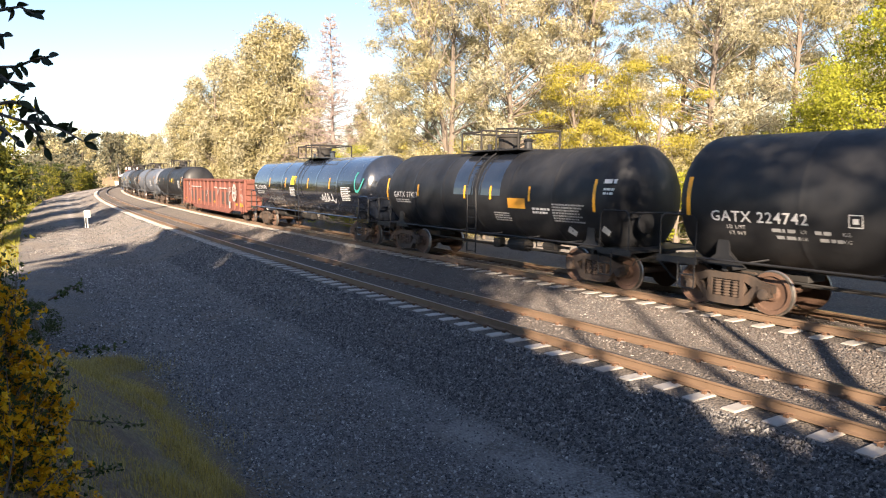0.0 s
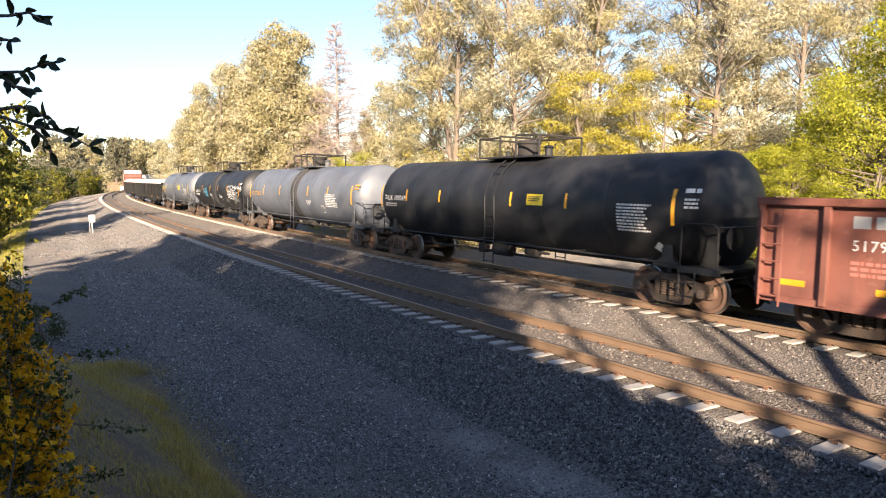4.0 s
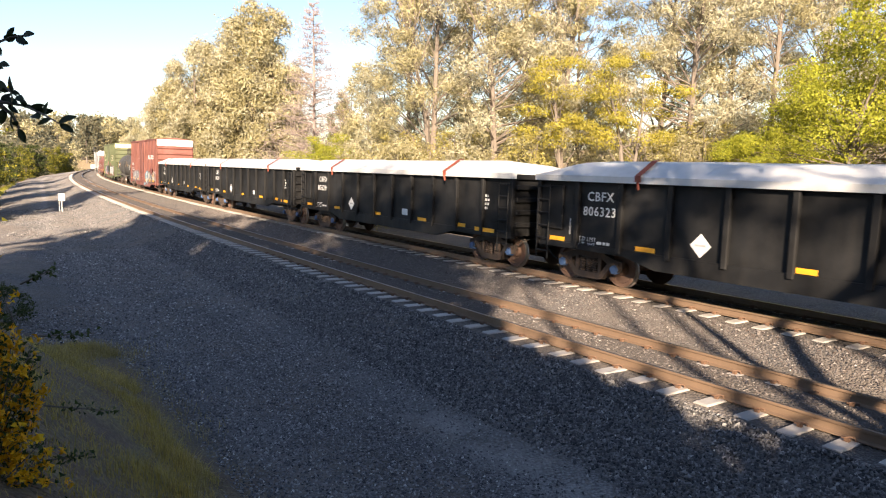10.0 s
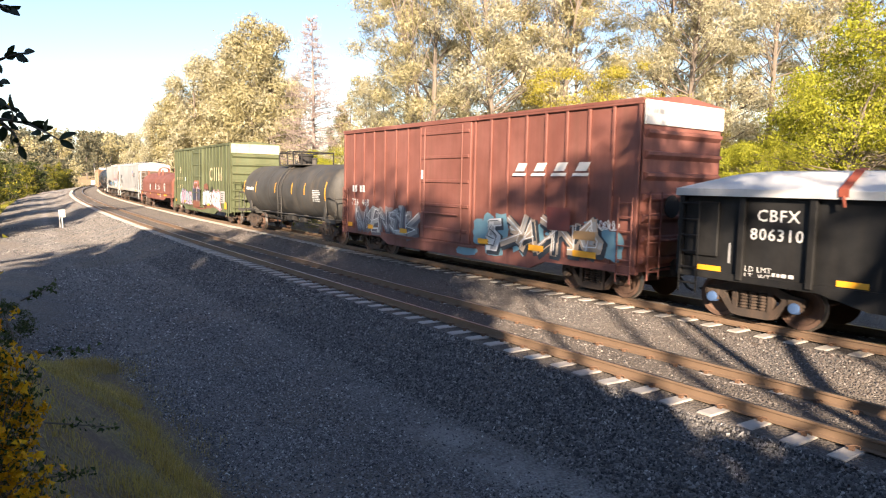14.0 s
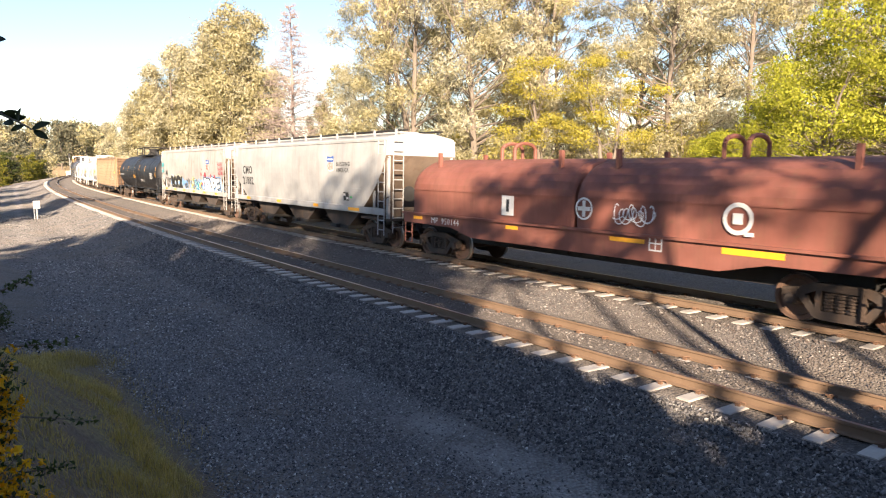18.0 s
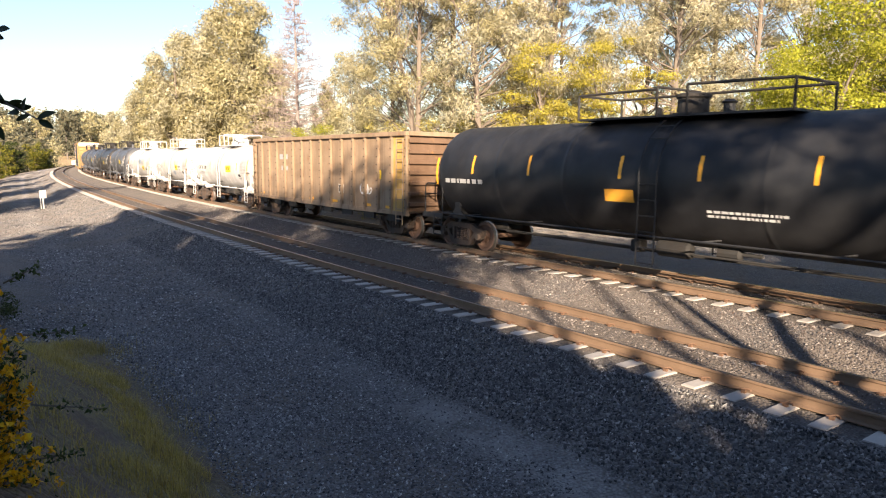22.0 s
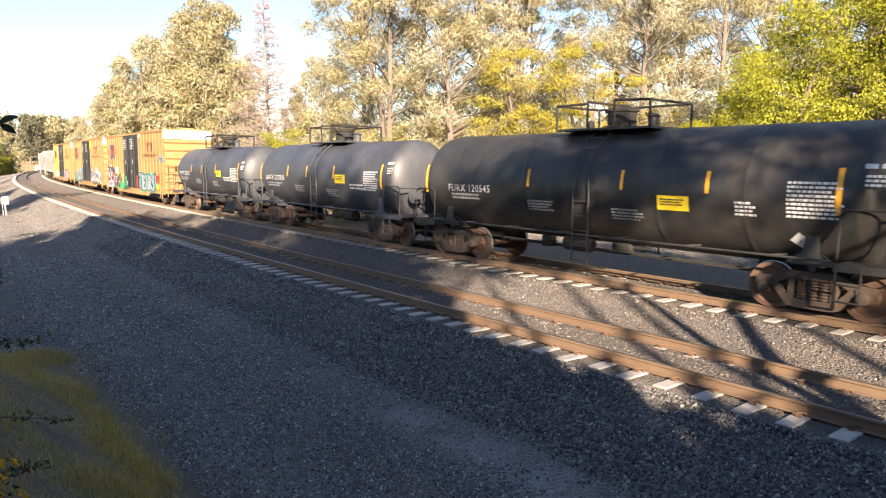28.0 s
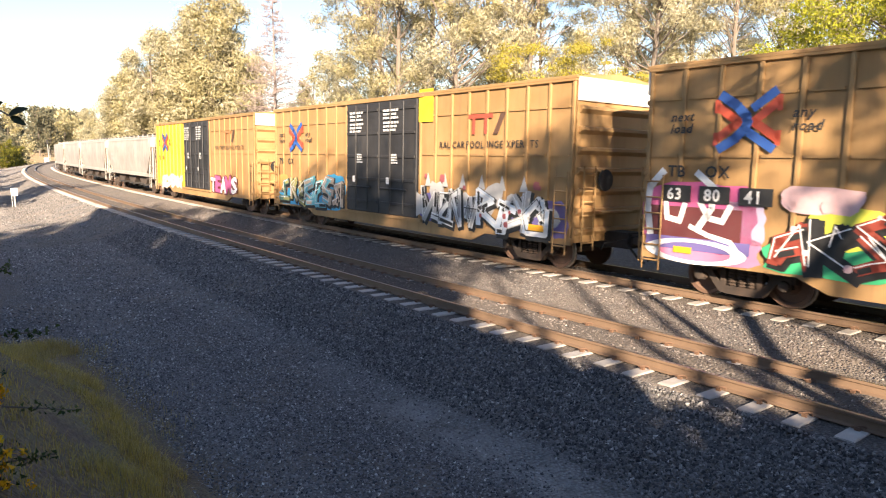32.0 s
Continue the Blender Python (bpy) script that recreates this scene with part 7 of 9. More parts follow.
            for x, z, w, h, m in ((-8.6, 0.75, 6.3, 0.8, plain("spray_azure", (0.05, 0.35, 0.62))), (-8.5, 1.2, 1.2, 0.9, plain("spray_orange", (0.62, 0.28, 0.08))), (-4.0, 1.3, 1.7, 0.9, plain("spray_azure", (0.05, 0.35, 0.62)))):
                lay("graffiti", (blob(random.Random(int(-9 * x)), w, h, 22, 0.18), [tuple(range(22))]), x + w / 2, z + h / 2, m, 0.003)
            graffiti(car, -8.0, 0.85, 5.4, 1.25, 7, (plain("spray_olive", (0.35, 0.33, 0.12)), tan, cyan, plain("spray_pine", (0.10, 0.22, 0.18))), LETTERBLACK, None, 111, lay)
            for x, w in ((2.3, 1.2), (6.4, 2.2), (7.6, 1.1)):
                lay("graffiti", (blob(random.Random(int(9 * x)), w, 1.0, 22, 0.2), [tuple(range(22))]), x + w / 2, 1.35, purple, 0.003)
            graffiti(car, 2.5, 0.85, 5.4, 1.25, 8, (SPRAYWHITE, pale, sil), LETTERBLACK, sil, 112, lay, ((plain("spray_garnet", (0.30, 0.08, 0.09)), 10),))
            for k in range(6):                            # flame-like tips over the letters
                lay("graffiti", ([(0, 0), (0.32, 0.0), (0.16, 0.42)], [(0, 1, 2)]), 2.65 + 0.85 * k, 1.98, sil, 0.010)
            lay("patch", rect(0.75, 1.0), 2.25, 3.95, BRIGHTYELLOW, 0.002)
            lay("reflector", rect(0.55, 0.16), 7.3, 1.0, AMBER, 0.04)
        else:
            piece(lay, 2.5, 0.85, 4.0, 0.9, "TEAMS", (SPRAYWHITE, mag), wine, None, 121)
            graffiti(car, -7.5, 0.8, 4.5, 0.9, 4, (sil,), plain("spray_cream2", (0.7, 0.68, 0.6)), None, 122, lay)

    for k in range(4):
        car, half, e, lay, wall = hopper("cream-white covered hopper, sunlit, rusty chutes", 471.5 + 17.4 * k, 488.9 + 17.4 * k, paint("hopper_cream", (0.36, 0.34, 0.31), rough=0.55, dirt=(0.3, 0.2, 0.12), streak=0.3), 30 + k, 3.9)
        data_block(lay, -e + 1.7, 2.7, 1.0, 2, k, LETTERGREY, 0.2)


def graffiti_outline(lay, x, z, w, h, seed):
    """Bubble letters as bare white outlines."""
    rng = random.Random(seed)
    shapes = []
    for i in range(4):
        b = blob(rng, w / 4 * 1.3, h * rng.uniform(0.75, 1.0), 14, 0.22)
        b.append(b[0])
        sv, sf = stroke(b, 0.032)
        shapes.append((sv, sf, (i + 0.5) * w / 4, h / 2))
        inner = stroke(curl(rng, -0.15 * w / 4, -0.3 * h, 0.3 * w / 4, 0.5 * h, 9), 0.022)
        shapes.append((*inner, (i + 0.5) * w / 4, h / 2))
    lay("graffiti", join(*shapes), x, z, SPRAYWHITE, 0.012)


def shield(lay, x, z, w):
    """A striped shield emblem with a plain dark head."""
    h = w * 1.15
    lay("emblem", ([(0, 0.12 * h), (w / 2, 0), (w, 0.12 * h), (w, h), (w / 2, 0.92 * h), (0, h)], [(0, 1, 2, 3, 4, 5)]), x, z, LETTERWHITE, 0.008)
    lay("emblem_head", ([(0, 0.62 * h), (w, 0.62 * h), (w, h), (w / 2, 0.92 * h), (0, h)], [(0, 1, 2, 3, 4)]), x, z, plain("emblem_blue", (0.03, 0.10, 0.36)), 0.012)
    v, f = join(*[(*rect(w / 13, 0.5 * h), w * (2 * k + 1) / 13, 0.1 * h) for k in range(6)])
    lay("emblem_stripes", (v, f), x, z, plain("emblem_red", (0.50, 0.08, 0.04)), 0.012)
    lay("emblem_bar", rect(w * 0.8, 0.09 * h), x + 0.1 * w, z + 0.74 * h, LETTERWHITE, 0.016)


build_train()

# ---- vegetation ----
def leaf_material(name, a, b_, c, rough=0.6, through=0.35):
    """Leaves: colour varies leaf by leaf, some light passes through."""
    m, nt, b = mat_new(name, a, rough, 0.0, 0.3)
    geo = nt.nodes.new("ShaderNodeNewGeometry")
    col = ramp(nt, geo.outputs["Random Per Island"], [(0.0, a), (0.5, b_), (1.0, c)])
    col = mix(nt, ramp(nt, tex(nt, 0.6, 3), [(0.35, (0, 0, 0)), (0.7, (0.5,) * 3)]), col, tuple(x * 0.7 for x in a))
    nt.links.new(col, b.inputs["Base Color"])
    tr = nt.nodes.new("ShaderNodeBsdfTranslucent")
    nt.links.new(col, tr.inputs["Color"])
    mx = nt.nodes.new("ShaderNodeMixShader")
    mx.inputs["Fac"].default_value = through
    nt.links.new(b.outputs["BSDF"], mx.inputs[1])
    nt.links.new(tr.outputs["BSDF"], mx.inputs[2])
    nt.links.new(mx.outputs["Shader"], nt.nodes["Material Output"].inputs["Surface"])
    return m


def bark_material(name, a, c):
    m, nt, b = mat_new(name, a, 0.9)
    col = mix(nt, tex(nt, 3, 6, 0.7, (1, 1, 0.25)), a, c)
    nt.links.new(col, b.inputs["Base Color"])
    bump(nt, b, tex(nt, 9, 5, 0.7, (1, 1, 0.2)), 0.6, 0.04)
    return m


PINE_LEAF = leaf_material("pine_needles", (0.31, 0.288, 0.175), (0.52, 0.478, 0.315), (0.72, 0.67, 0.50), through=0.42)
GOLD_LEAF = leaf_material("golden_foliage", (0.29, 0.26, 0.125), (0.47, 0.42, 0.23), (0.65, 0.59, 0.385), through=0.42)
OAK_LEAF = leaf_material("oak_leaves", (0.18, 0.20, 0.015), (0.33, 0.335, 0.025), (0.47, 0.445, 0.05), through=0.28)
# dark tones hold the hollow's shade, the bright end its sunlit leaves
HOLLOW_SHADE_LEAF = leaf_material("hollow_shaded_leaves", (0.06, 0.075, 0.012), (0.14, 0.145, 0.018), (0.40, 0.34, 0.04))
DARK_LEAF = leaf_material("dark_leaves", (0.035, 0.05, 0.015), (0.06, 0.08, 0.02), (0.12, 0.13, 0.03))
# greyed leaf tones, distance haze put into the colour
FAR_HAZE_LEAF = leaf_material("far_foliage_hazed", (0.11, 0.115, 0.075), (0.18, 0.17, 0.11), (0.26, 0.225, 0.14))
SHRUB_LEAF = leaf_material("shrub_leaves", (0.03, 0.05, 0.012), (0.06, 0.085, 0.02), (0.10, 0.12, 0.03))
FLOWER = leaf_material("yellow_flowers", (0.78, 0.36, 0.003), (0.9, 0.48, 0.005), (0.95, 0.6, 0.02), 0.6, 0.2)
GRASS = leaf_material("grass_blades", (0.44, 0.33, 0.05), (0.60, 0.45, 0.10), (0.72, 0.55, 0.19), 0.7, 0.3)
DRY_GRASS = leaf_material("dry_grass", (0.30, 0.23, 0.07), (0.48, 0.37, 0.12), (0.62, 0.48, 0.20), 0.7, 0.3)
BARK = bark_material("bark_grey_brown", (0.10, 0.08, 0.064), (0.25, 0.205, 0.165))
DEAD_WOOD = bark_material("dead_wood", (0.20, 0.155, 0.135), (0.33, 0.265, 0.235))


def triangles(name, corners, material):
    """A mesh of loose triangles from their corners."""
    n = len(corners)
    me = bpy.data.meshes.new(name)
    me.vertices.add(3 * n)
    me.vertices.foreach_set("co", corners.astype(np.float32).ravel())
    me.loops.add(3 * n)
    me.loops.foreach_set("vertex_index", np.arange(3 * n, dtype=np.int32))
    me.polygons.add(n)
    me.polygons.foreach_set("loop_start", (3 * np.arange(n)).astype(np.int32))
    me.update(calc_edges=True)
    me.materials.append(material)
    return me


def leaf_mesh(name, centres, rng, size, aspect, material, droop=0.0):
    """One small slim triangle per leaf."""
    n = len(centres)
    d = rng.normal(size=(n, 3))
    d[:, 2] -= droop
    d /= np.linalg.norm(d, axis=1, keepdims=True)
    w = np.cross(d, rng.normal(size=(n, 3)))
    w /= np.linalg.norm(w, axis=1, keepdims=True) + 1e-9
    L = size * rng.uniform(0.6, 1.25, (n, 1))
    a, b = d * L * 0.5, w * L * 0.8 * aspect
    return triangles(name, np.stack([centres - a, centres + b + a * 0.3, centres - b + a], 1), material)


def facing_leaves(name, centres, normals, rng, size, aspect, material):
    """One small slim triangle per leaf, turned roughly to its normal."""
    n = len(centres)
    nrm = normals + rng.normal(0, 0.55, (n, 3))
    d = np.cross(nrm, rng.normal(size=(n, 3)))
    d /= np.linalg.norm(d, axis=1, keepdims=True) + 1e-9
    w = np.cross(nrm, d)
    w /= np.linalg.norm(w, axis=1, keepdims=True) + 1e-9
    L = size * rng.uniform(0.6, 1.3, (n, 1))
    a, b = d * L * 0.5, w * L * 0.8 * aspect
    return triangles(name, np.stack([centres - a, centres + b + a * 0.3, centres - b + a], 1), material)


class CloudTree:
    """A tree whose crown is made of many leafy tufts borne on limbs, with gaps between them."""

    def __init__(self, seed, H, R, base=0.15, tufts=50, tuft=0.9, leaves=200, size=0.2, aspect=0.4, leaf=None, bark=None, trunk=0.2, stems=1, form="dome", flat=0.75, loose=0.35, lean=0.6):
        rng = np.random.RandomState(seed)
        wood = bmesh.new()
        axes = []
        for st in range(stems):
            bend = rng.uniform(-lean, lean, 2) * (1 if stems == 1 else 1.6)
            hh = H * (0.93 if st == 0 else rng.uniform(0.7, 0.9))
            pts = [Vector((bend[0] * t * t + 0.15 * math.sin(5 * t + seed + st), bend[1] * t * t + 0.15 * math.cos(4 * t + seed), hh * t)) for t in np.linspace(0, 1, 8)]
            axes.append(pts)
            for i in range(7):
                rod(wood, pts[i] - Vector((0, 0, 0.6 if i == 0 else 0)), pts[i + 1], trunk * (1 - i / 7) ** 0.8 + 0.02, 7, trunk * (1 - (i + 1) / 7) ** 0.8 + 0.02)
        cs, ns_ = [], []
        for i in range(tufts):
            q = (i + rng.uniform(0, 1)) / tufts
            wide = {"dome": math.sqrt(max(0.04, 1 - (1.5 * q - 0.55) ** 2)), "tall": 0.35 + 0.65 * math.sin(math.pi * min(1, 0.25 + 0.72 * q)) ** 0.8, "cone": 1.05 - 0.9 * q}[form]
            ang, far_ = rng.uniform(0, 2 * math.pi), R * wide * math.sqrt(rng.uniform(0.12, 1.0))
            z = H * (base + (1 - base) * q)
            pts = axes[i % stems]
            root = max(0.06, min(0.95, (z / H) * rng.uniform(0.74, 0.96)))
            k = min(6, int(root * 7))
            p0 = pts[k].lerp(pts[k + 1], root * 7 - k)
            c = Vector((pts[k].x * 0.6 + far_ * math.cos(ang), pts[k].y * 0.6 + far_ * math.sin(ang), z))
            mid = p0.lerp(c, 0.55) + Vector((rng.normal(0, 0.1), rng.normal(0, 0.1), rng.uniform(-0.1, 0.18))) * (c - p0).length * 0.5
            w0 = trunk * 0.30 * (1.15 - root) + 0.012
            rod(wood, p0, mid, w0, 4, w0 * 0.6)
            rod(wood, mid, c, w0 * 0.6, 3, 0.008)
            r = tuft * rng.uniform(0.6, 1.35) * (0.7 + 0.3 * wide)
            for tw in range(2):
                d = Vector(rng.normal(size=3)).normalized() * r
                rod(wood, mid.lerp(c, 0.7), c + d, 0.010, 3, 0.004)
            n = int(leaves * (r / tuft) ** 2 * rng.uniform(0.6, 1.3))
            d = rng.normal(size=(n, 3))
            d /= np.linalg.norm(d, axis=1, keepdims=True)
            lump = 1 + 0.28 * np.sin(d[:, 0] * 5 + i) * np.cos(d[:, 1] * 4 + 2 * i) + 0.2 * np.sin(d[:, 2] * 6 + 3 * i)
            rad = r * lump * (1 - loose * rng.uniform(0, 1, n) ** 1.5 + 0.10 * rng.normal(size=n))
            cs.append(np.array(c) + d * rad[:, None] * np.array([1, 1, flat]))
            ns_.append(d)
        self.wood = to_mesh("trunk", wood, bark or BARK)
        self.crown = facing_leaves("crown", np.concatenate(cs), np.concatenate(ns_), rng, size, aspect, leaf)
        self.H = H

    def plant(self, name, label, x, y, z=None, height=None, turn=0.0, group="", category="tree"):
        k = (height or self.H) / self.H
        z = ground_at(x, y) if z is None else z
        ob = thing(name, label, category, group, pose(x, y, z - 0.05, 0, 0, turn) @ Matrix.Scale(k, 4))
        obj("trunk", self.wood, ob)
        obj("crown", self.crown, ob)
        return ob


class Tree:
    """Trunk, limbs and leaf places of one kind of tree, built at the origin."""

    def __init__(self, seed, H, base=0.35, reach=0.25, form="airy", limbs=26, clumps=5, clump=0.7, leaves=70, size=0.3, aspect=0.25, leaf=None, bark=None, trunk=0.22, lean=0.4, droop=0.4, stems=1, flat=0.6, top=1.0):
        rng = np.random.RandomState(seed)
        wood = bmesh.new()
        boughs = bmesh.new() if leaves == 0 else wood
        cs = []
        for st in range(stems):
            bend = rng.uniform(-lean, lean, 2) * (1 if stems == 1 else 3.0)
            hh = H * (1 if st == 0 else rng.uniform(0.7, 0.95))

            def axis(t):
                return Vector((bend[0] * t * t + 0.12 * math.sin(3 * t + seed), bend[1] * t * t + 0.12 * math.cos(4 * t + seed), hh * t))
            k = 9
            for i in range(k):
                t0, t1 = i / k, (i + 1) / k
                rod(wood, axis(t0) - Vector((0, 0, 0.6 if i == 0 else 0)), axis(t1), trunk * (1 - t0) ** 0.8 + 0.02, 7, trunk * (1 - t1) ** 0.8 + 0.02)
            for i in range(limbs // stems):
                t = base + (top - base) * (i + rng.uniform(0, 1)) / (limbs // stems)
                q = (t - base) / max(1e-6, 1 - base)
                r = {"airy": H * reach * (0.45 + 0.75 * math.sin(math.pi * min(1, q * 0.9 + 0.1)) ** 0.7) * rng.uniform(0.5, 1.1),
                     "cone": H * reach * (1.05 - q) * rng.uniform(0.8, 1.1) + 0.25,
                     "round": H * reach * math.sqrt(max(0.05, 1 - (1.6 * q - 0.75) ** 2)) * rng.uniform(0.6, 1.08)}[form]
                ang = rng.uniform(0, 2 * math.pi)
                rise = {"airy": rng.uniform(0.05, 0.7), "cone": rng.uniform(0.0, 0.55), "round": rng.uniform(0.1, 0.7)}[form]
                p0 = axis(t)
                d = Vector((math.cos(ang), math.sin(ang), rise))
                pts = [p0]
                for j in range(1, 5):
                    f = j / 4
                    pts.append(p0 + d * r * f + Vector((rng.uniform(-.1, .1) * r * f, rng.uniform(-.1, .1) * r * f, -0.22 * r * f * f * (1 if form != "round" else 0.3))))
                w0 = max(0.026 if leaves == 0 else 0.018, trunk * 0.36 * (1.15 - t))
                if 0 < leaves < 25:
                    rod(wood, pts[0], pts[2], w0, 3, w0 * 0.55)
                    rod(wood, pts[2], pts[4], w0 * 0.55, 3, w0 * 0.13)
                for j in range(4 if not 0 < leaves < 25 else 0):
                    thin = 0.013 if leaves == 0 else 0.0
                    rod(boughs, pts[j], pts[j + 1], max(thin, w0 * (1 - j / 4.6)), 4, max(thin, w0 * (1 - (j + 1) / 4.6)))
                for j in range(clumps):
                    f = rng.uniform(0.12 if form == "airy" else 0.35, 1.08)
                    c = p0.lerp(pts[-1], f) if form != "round" else pts[min(4, int(f * 4))].copy()
                    c = Vector(c) + Vector(rng.normal(size=3) * 0.16 * r)
                    if leaves == 0:
                        rod(boughs, p0.lerp(pts[-1], min(1, f)), c + Vector((0, 0, 0.25)), 0.017, 3, 0.009)
                    else:
                        if j % 2 == 0:
                            rod(wood, p0.lerp(pts[-1], min(1.0, f * 0.85)), c, 0.014, 3, 0.006)
                        n = int(leaves * rng.uniform(0.5, 1.4))
                        g = rng.normal(size=(n, 3)) * np.array([clump, clump, clump * flat]) * rng.uniform(0.6, 1.15)
                        cs.append(g + np.array(c))
        self.wood = to_mesh("trunk", wood, bark or BARK)
        self.crown = to_mesh("crown", boughs, bark) if leaves == 0 else None
        if leaves:
            self.crown = leaf_mesh("crown", np.concatenate(cs), rng, size, aspect, leaf, droop)
        self.H = H

    def plant(self, name, label, x, y, z=None, height=None, turn=0.0, group="", category="tree"):
        k = (height or self.H) / self.H
        z = ground_at(x, y) if z is None else z
        ob = thing(name, label, category, group, pose(x, y, z - 0.05, 0, 0, turn) @ Matrix.Scale(k, 4))
        obj("trunk", self.wood, ob)
        if self.crown:
            obj("crown", self.crown, ob)
        return ob


def spot(px, depth):
    """Plan place on the bearing of a column of the first view."""
    a = math.atan((px - 784) / 1207.3) + radians(0.1)
    return depth * math.tan(a), depth


def build_trees():
    rng = random.Random(12)
    airy = [CloudTree(20 + i, 20, 4.5, 0.08, 80, 0.92, 440, 0.27, 0.15, (PINE_LEAF, GOLD_LEAF, PINE_LEAF, PINE_LEAF)[i], BARK, 0.20, (1, 2, 1, 1)[i], "tall", 0.75, 0.65, 1.6) for i in range(4)]
    gold = [CloudTree(30 + i, 17, 3.6, 0.03, 66, 1.12, 240, 0.44, 0.18, (GOLD_LEAF, PINE_LEAF)[i % 2], BARK, 0.20, 1, "tall", 0.85, 0.5, 0.8) for i in range(3)]
    oak = [CloudTree(40 + i, 11, 6.0, 0.05, (105, 70)[i], 1.08, (1050, 640)[i], 0.11, 0.55, OAK_LEAF, BARK, 0.24, 3, "dome", 0.6, 0.28, 1.0) for i in range(2)]
    shelf = CloudTree(45, 12, 3.2, 0.52, 28, 0.85, 420, 0.13, 0.5, leaf_material("acacia_leaves", (0.28, 0.25, 0.04), (0.46, 0.40, 0.06), (0.6, 0.5, 0.1), through=0.4), BARK, 0.20, 2, "dome", 0.5, 0.4, 1.2)
    bush = [CloudTree(50 + i, 3.2, 1.7, 0.08, 16, 0.55, 100, 0.17, 0.5, (OAK_LEAF, DARK_LEAF, GOLD_LEAF)[i], BARK, 0.07, 2, "dome", 0.7, 0.35, 0.3) for i in range(3)]
    gild = [CloudTree(55 + i, 6, 2.1, 0.06, 30, 0.72, 260, 0.17, 0.30, (GOLD_LEAF, leaf_material("olive_gold_leaves", (0.27, 0.24, 0.06), (0.42, 0.36, 0.11), (0.55, 0.47, 0.18), through=0.4))[i], BARK, 0.10, 2, "dome", 0.75, 0.5, 0.5) for i in range(2)]
    # hollow trees, their shade put into the leaf colour
    dark = [Tree(60 + i, 11, 0.05, 0.38, "round", 40, 6, 0.5, 30, 0.42, 0.5, (DARK_LEAF, HOLLOW_SHADE_LEAF)[i], BARK, 0.22, 0.6, 0.2, stems=2, flat=0.45) for i in range(2)]
    far = [Tree(70 + i, 12, 0.08, (0.30, 0.16, 0.34)[i], ("round", "cone", "round")[i], 13, 4, 0.8, 16, 0.85, 0.5, (FAR_HAZE_LEAF, FAR_HAZE_LEAF, GOLD_LEAF)[i], BARK, 0.2, 0.3, 0.1) for i in range(3)]
    dead = Tree(80, 18, 0.10, 0.27, "cone", 230, 15, 0.3, 0, 0.2, 0.2, None, DEAD_WOOD, 0.20, 0.3)

    row = "tall thin trees behind the railway"
    for i, (px, d, h) in enumerate(((758, 46, 17.5), (802, 41, 20), (858, 45, 22), (912, 39, 20.5), (962, 47, 22.5), (1012, 42, 19.5), (1050, 47, 15.5), (1196, 43, 20), (1252, 39, 21), (1322, 45, 22), (1392, 42, 20), (1470, 46, 21), (1560, 43, 20), (1650, 40, 20), (1730, 44, 20), (706, 52, 10.5), (1112, 50, 8.5))):
        airy[i % 4].plant("pine_tree", "tall airy pine with olive-gold needles and bare lower trunk", *spot(px, d), height=h, turn=rng.uniform(0, 360), group=row)
    for i, (px, d, h) in enumerate(((306, 90, 10), (322, 86, 11), (345, 87, 12.5), (368, 86, 15.5), (392, 85, 17.5), (415, 87, 17.5), (440, 85, 17.8), (462, 84, 19.3), (488, 84, 20.8), (508, 84, 21.6), (528, 85, 20.3), (546, 87, 14), (455, 96, 16), (365, 98, 14), (425, 98, 17), (655, 74, 11), (640, 85, 10), (690, 62, 12), (560, 92, 9), (280, 115, 10))):
        gold[i % 3].plant("conifer_tree", "sunlit golden-olive conifer with dense drooping foliage", *spot(px, d), height=h, turn=rng.uniform(0, 360), group="sunlit trees beyond the bend")
    dead.plant("dead_tree", "bare dead conifer with fine whorled branches", *spot(594, 72), height=19.3)
    for px, d, h, k in ((1705, 28.5, 11.2, 0), (1530, 27.5, 7.6, 1), (1790, 28, 9.6, 1), (1385, 29, 5.0, 0)):
        oak[k].plant("oak_tree", "bright lime-green oak, leaves lit by low sun", *spot(px, d), height=h, turn=rng.uniform(0, 360), group="green oaks behind the railway")
    for px, d, h in ((1142, 34, 9.0), (1030, 36, 9.2)):
        shelf.plant("acacia_tree", "small lime-gold tree with layered crown and bare limbs", *spot(px, d), height=h, turn=rng.uniform(0, 360), group="small trees among the pines")
    for i, (px, d, h) in enumerate(((690, 46, 6.0), (738, 41, 5.6), (790, 37, 4.8), (850, 38, 5.6), (905, 36, 4.4), (965, 36, 5.2), (1085, 37, 4.8), (1180, 37, 5.4), (1232, 35, 4.8), (1290, 36, 5.6))):
        gild[i % 2].plant("small_tree", "low golden-olive tree under the pines", *spot(px, d), height=h, turn=rng.uniform(0, 360), group="low trees under the pines")
    # undergrowth behind the far track
    for i in range(30):
        px = 330 + i * 49 + rng.uniform(-14, 14)
        d = rng.uniform(31, 37) if px > 720 else 31 + (720 - px) * 0.10 + rng.uniform(0, 4)
        x, y = spot(px, d)
        s, u = along(x, y)
        if u < FAR_U + 12.5:
            x, y, _ = at(s, FAR_U + 12.5 + rng.uniform(0, 2))
        bush[rng.randrange(3)].plant("bush", "scrubby roadside bush in late sun", x, y, height=rng.uniform(1.8, 3.6), turn=rng.uniform(0, 360), group="undergrowth behind the railway", category="bush")
    for px, d, h in ((610, 50, 5.6), (640, 48, 4.8)):
        oak[1].plant("bush", "round yellow-green bush beside the line", *spot(px, d), height=h, turn=rng.uniform(0, 360), group="undergrowth behind the railway", category="bush")
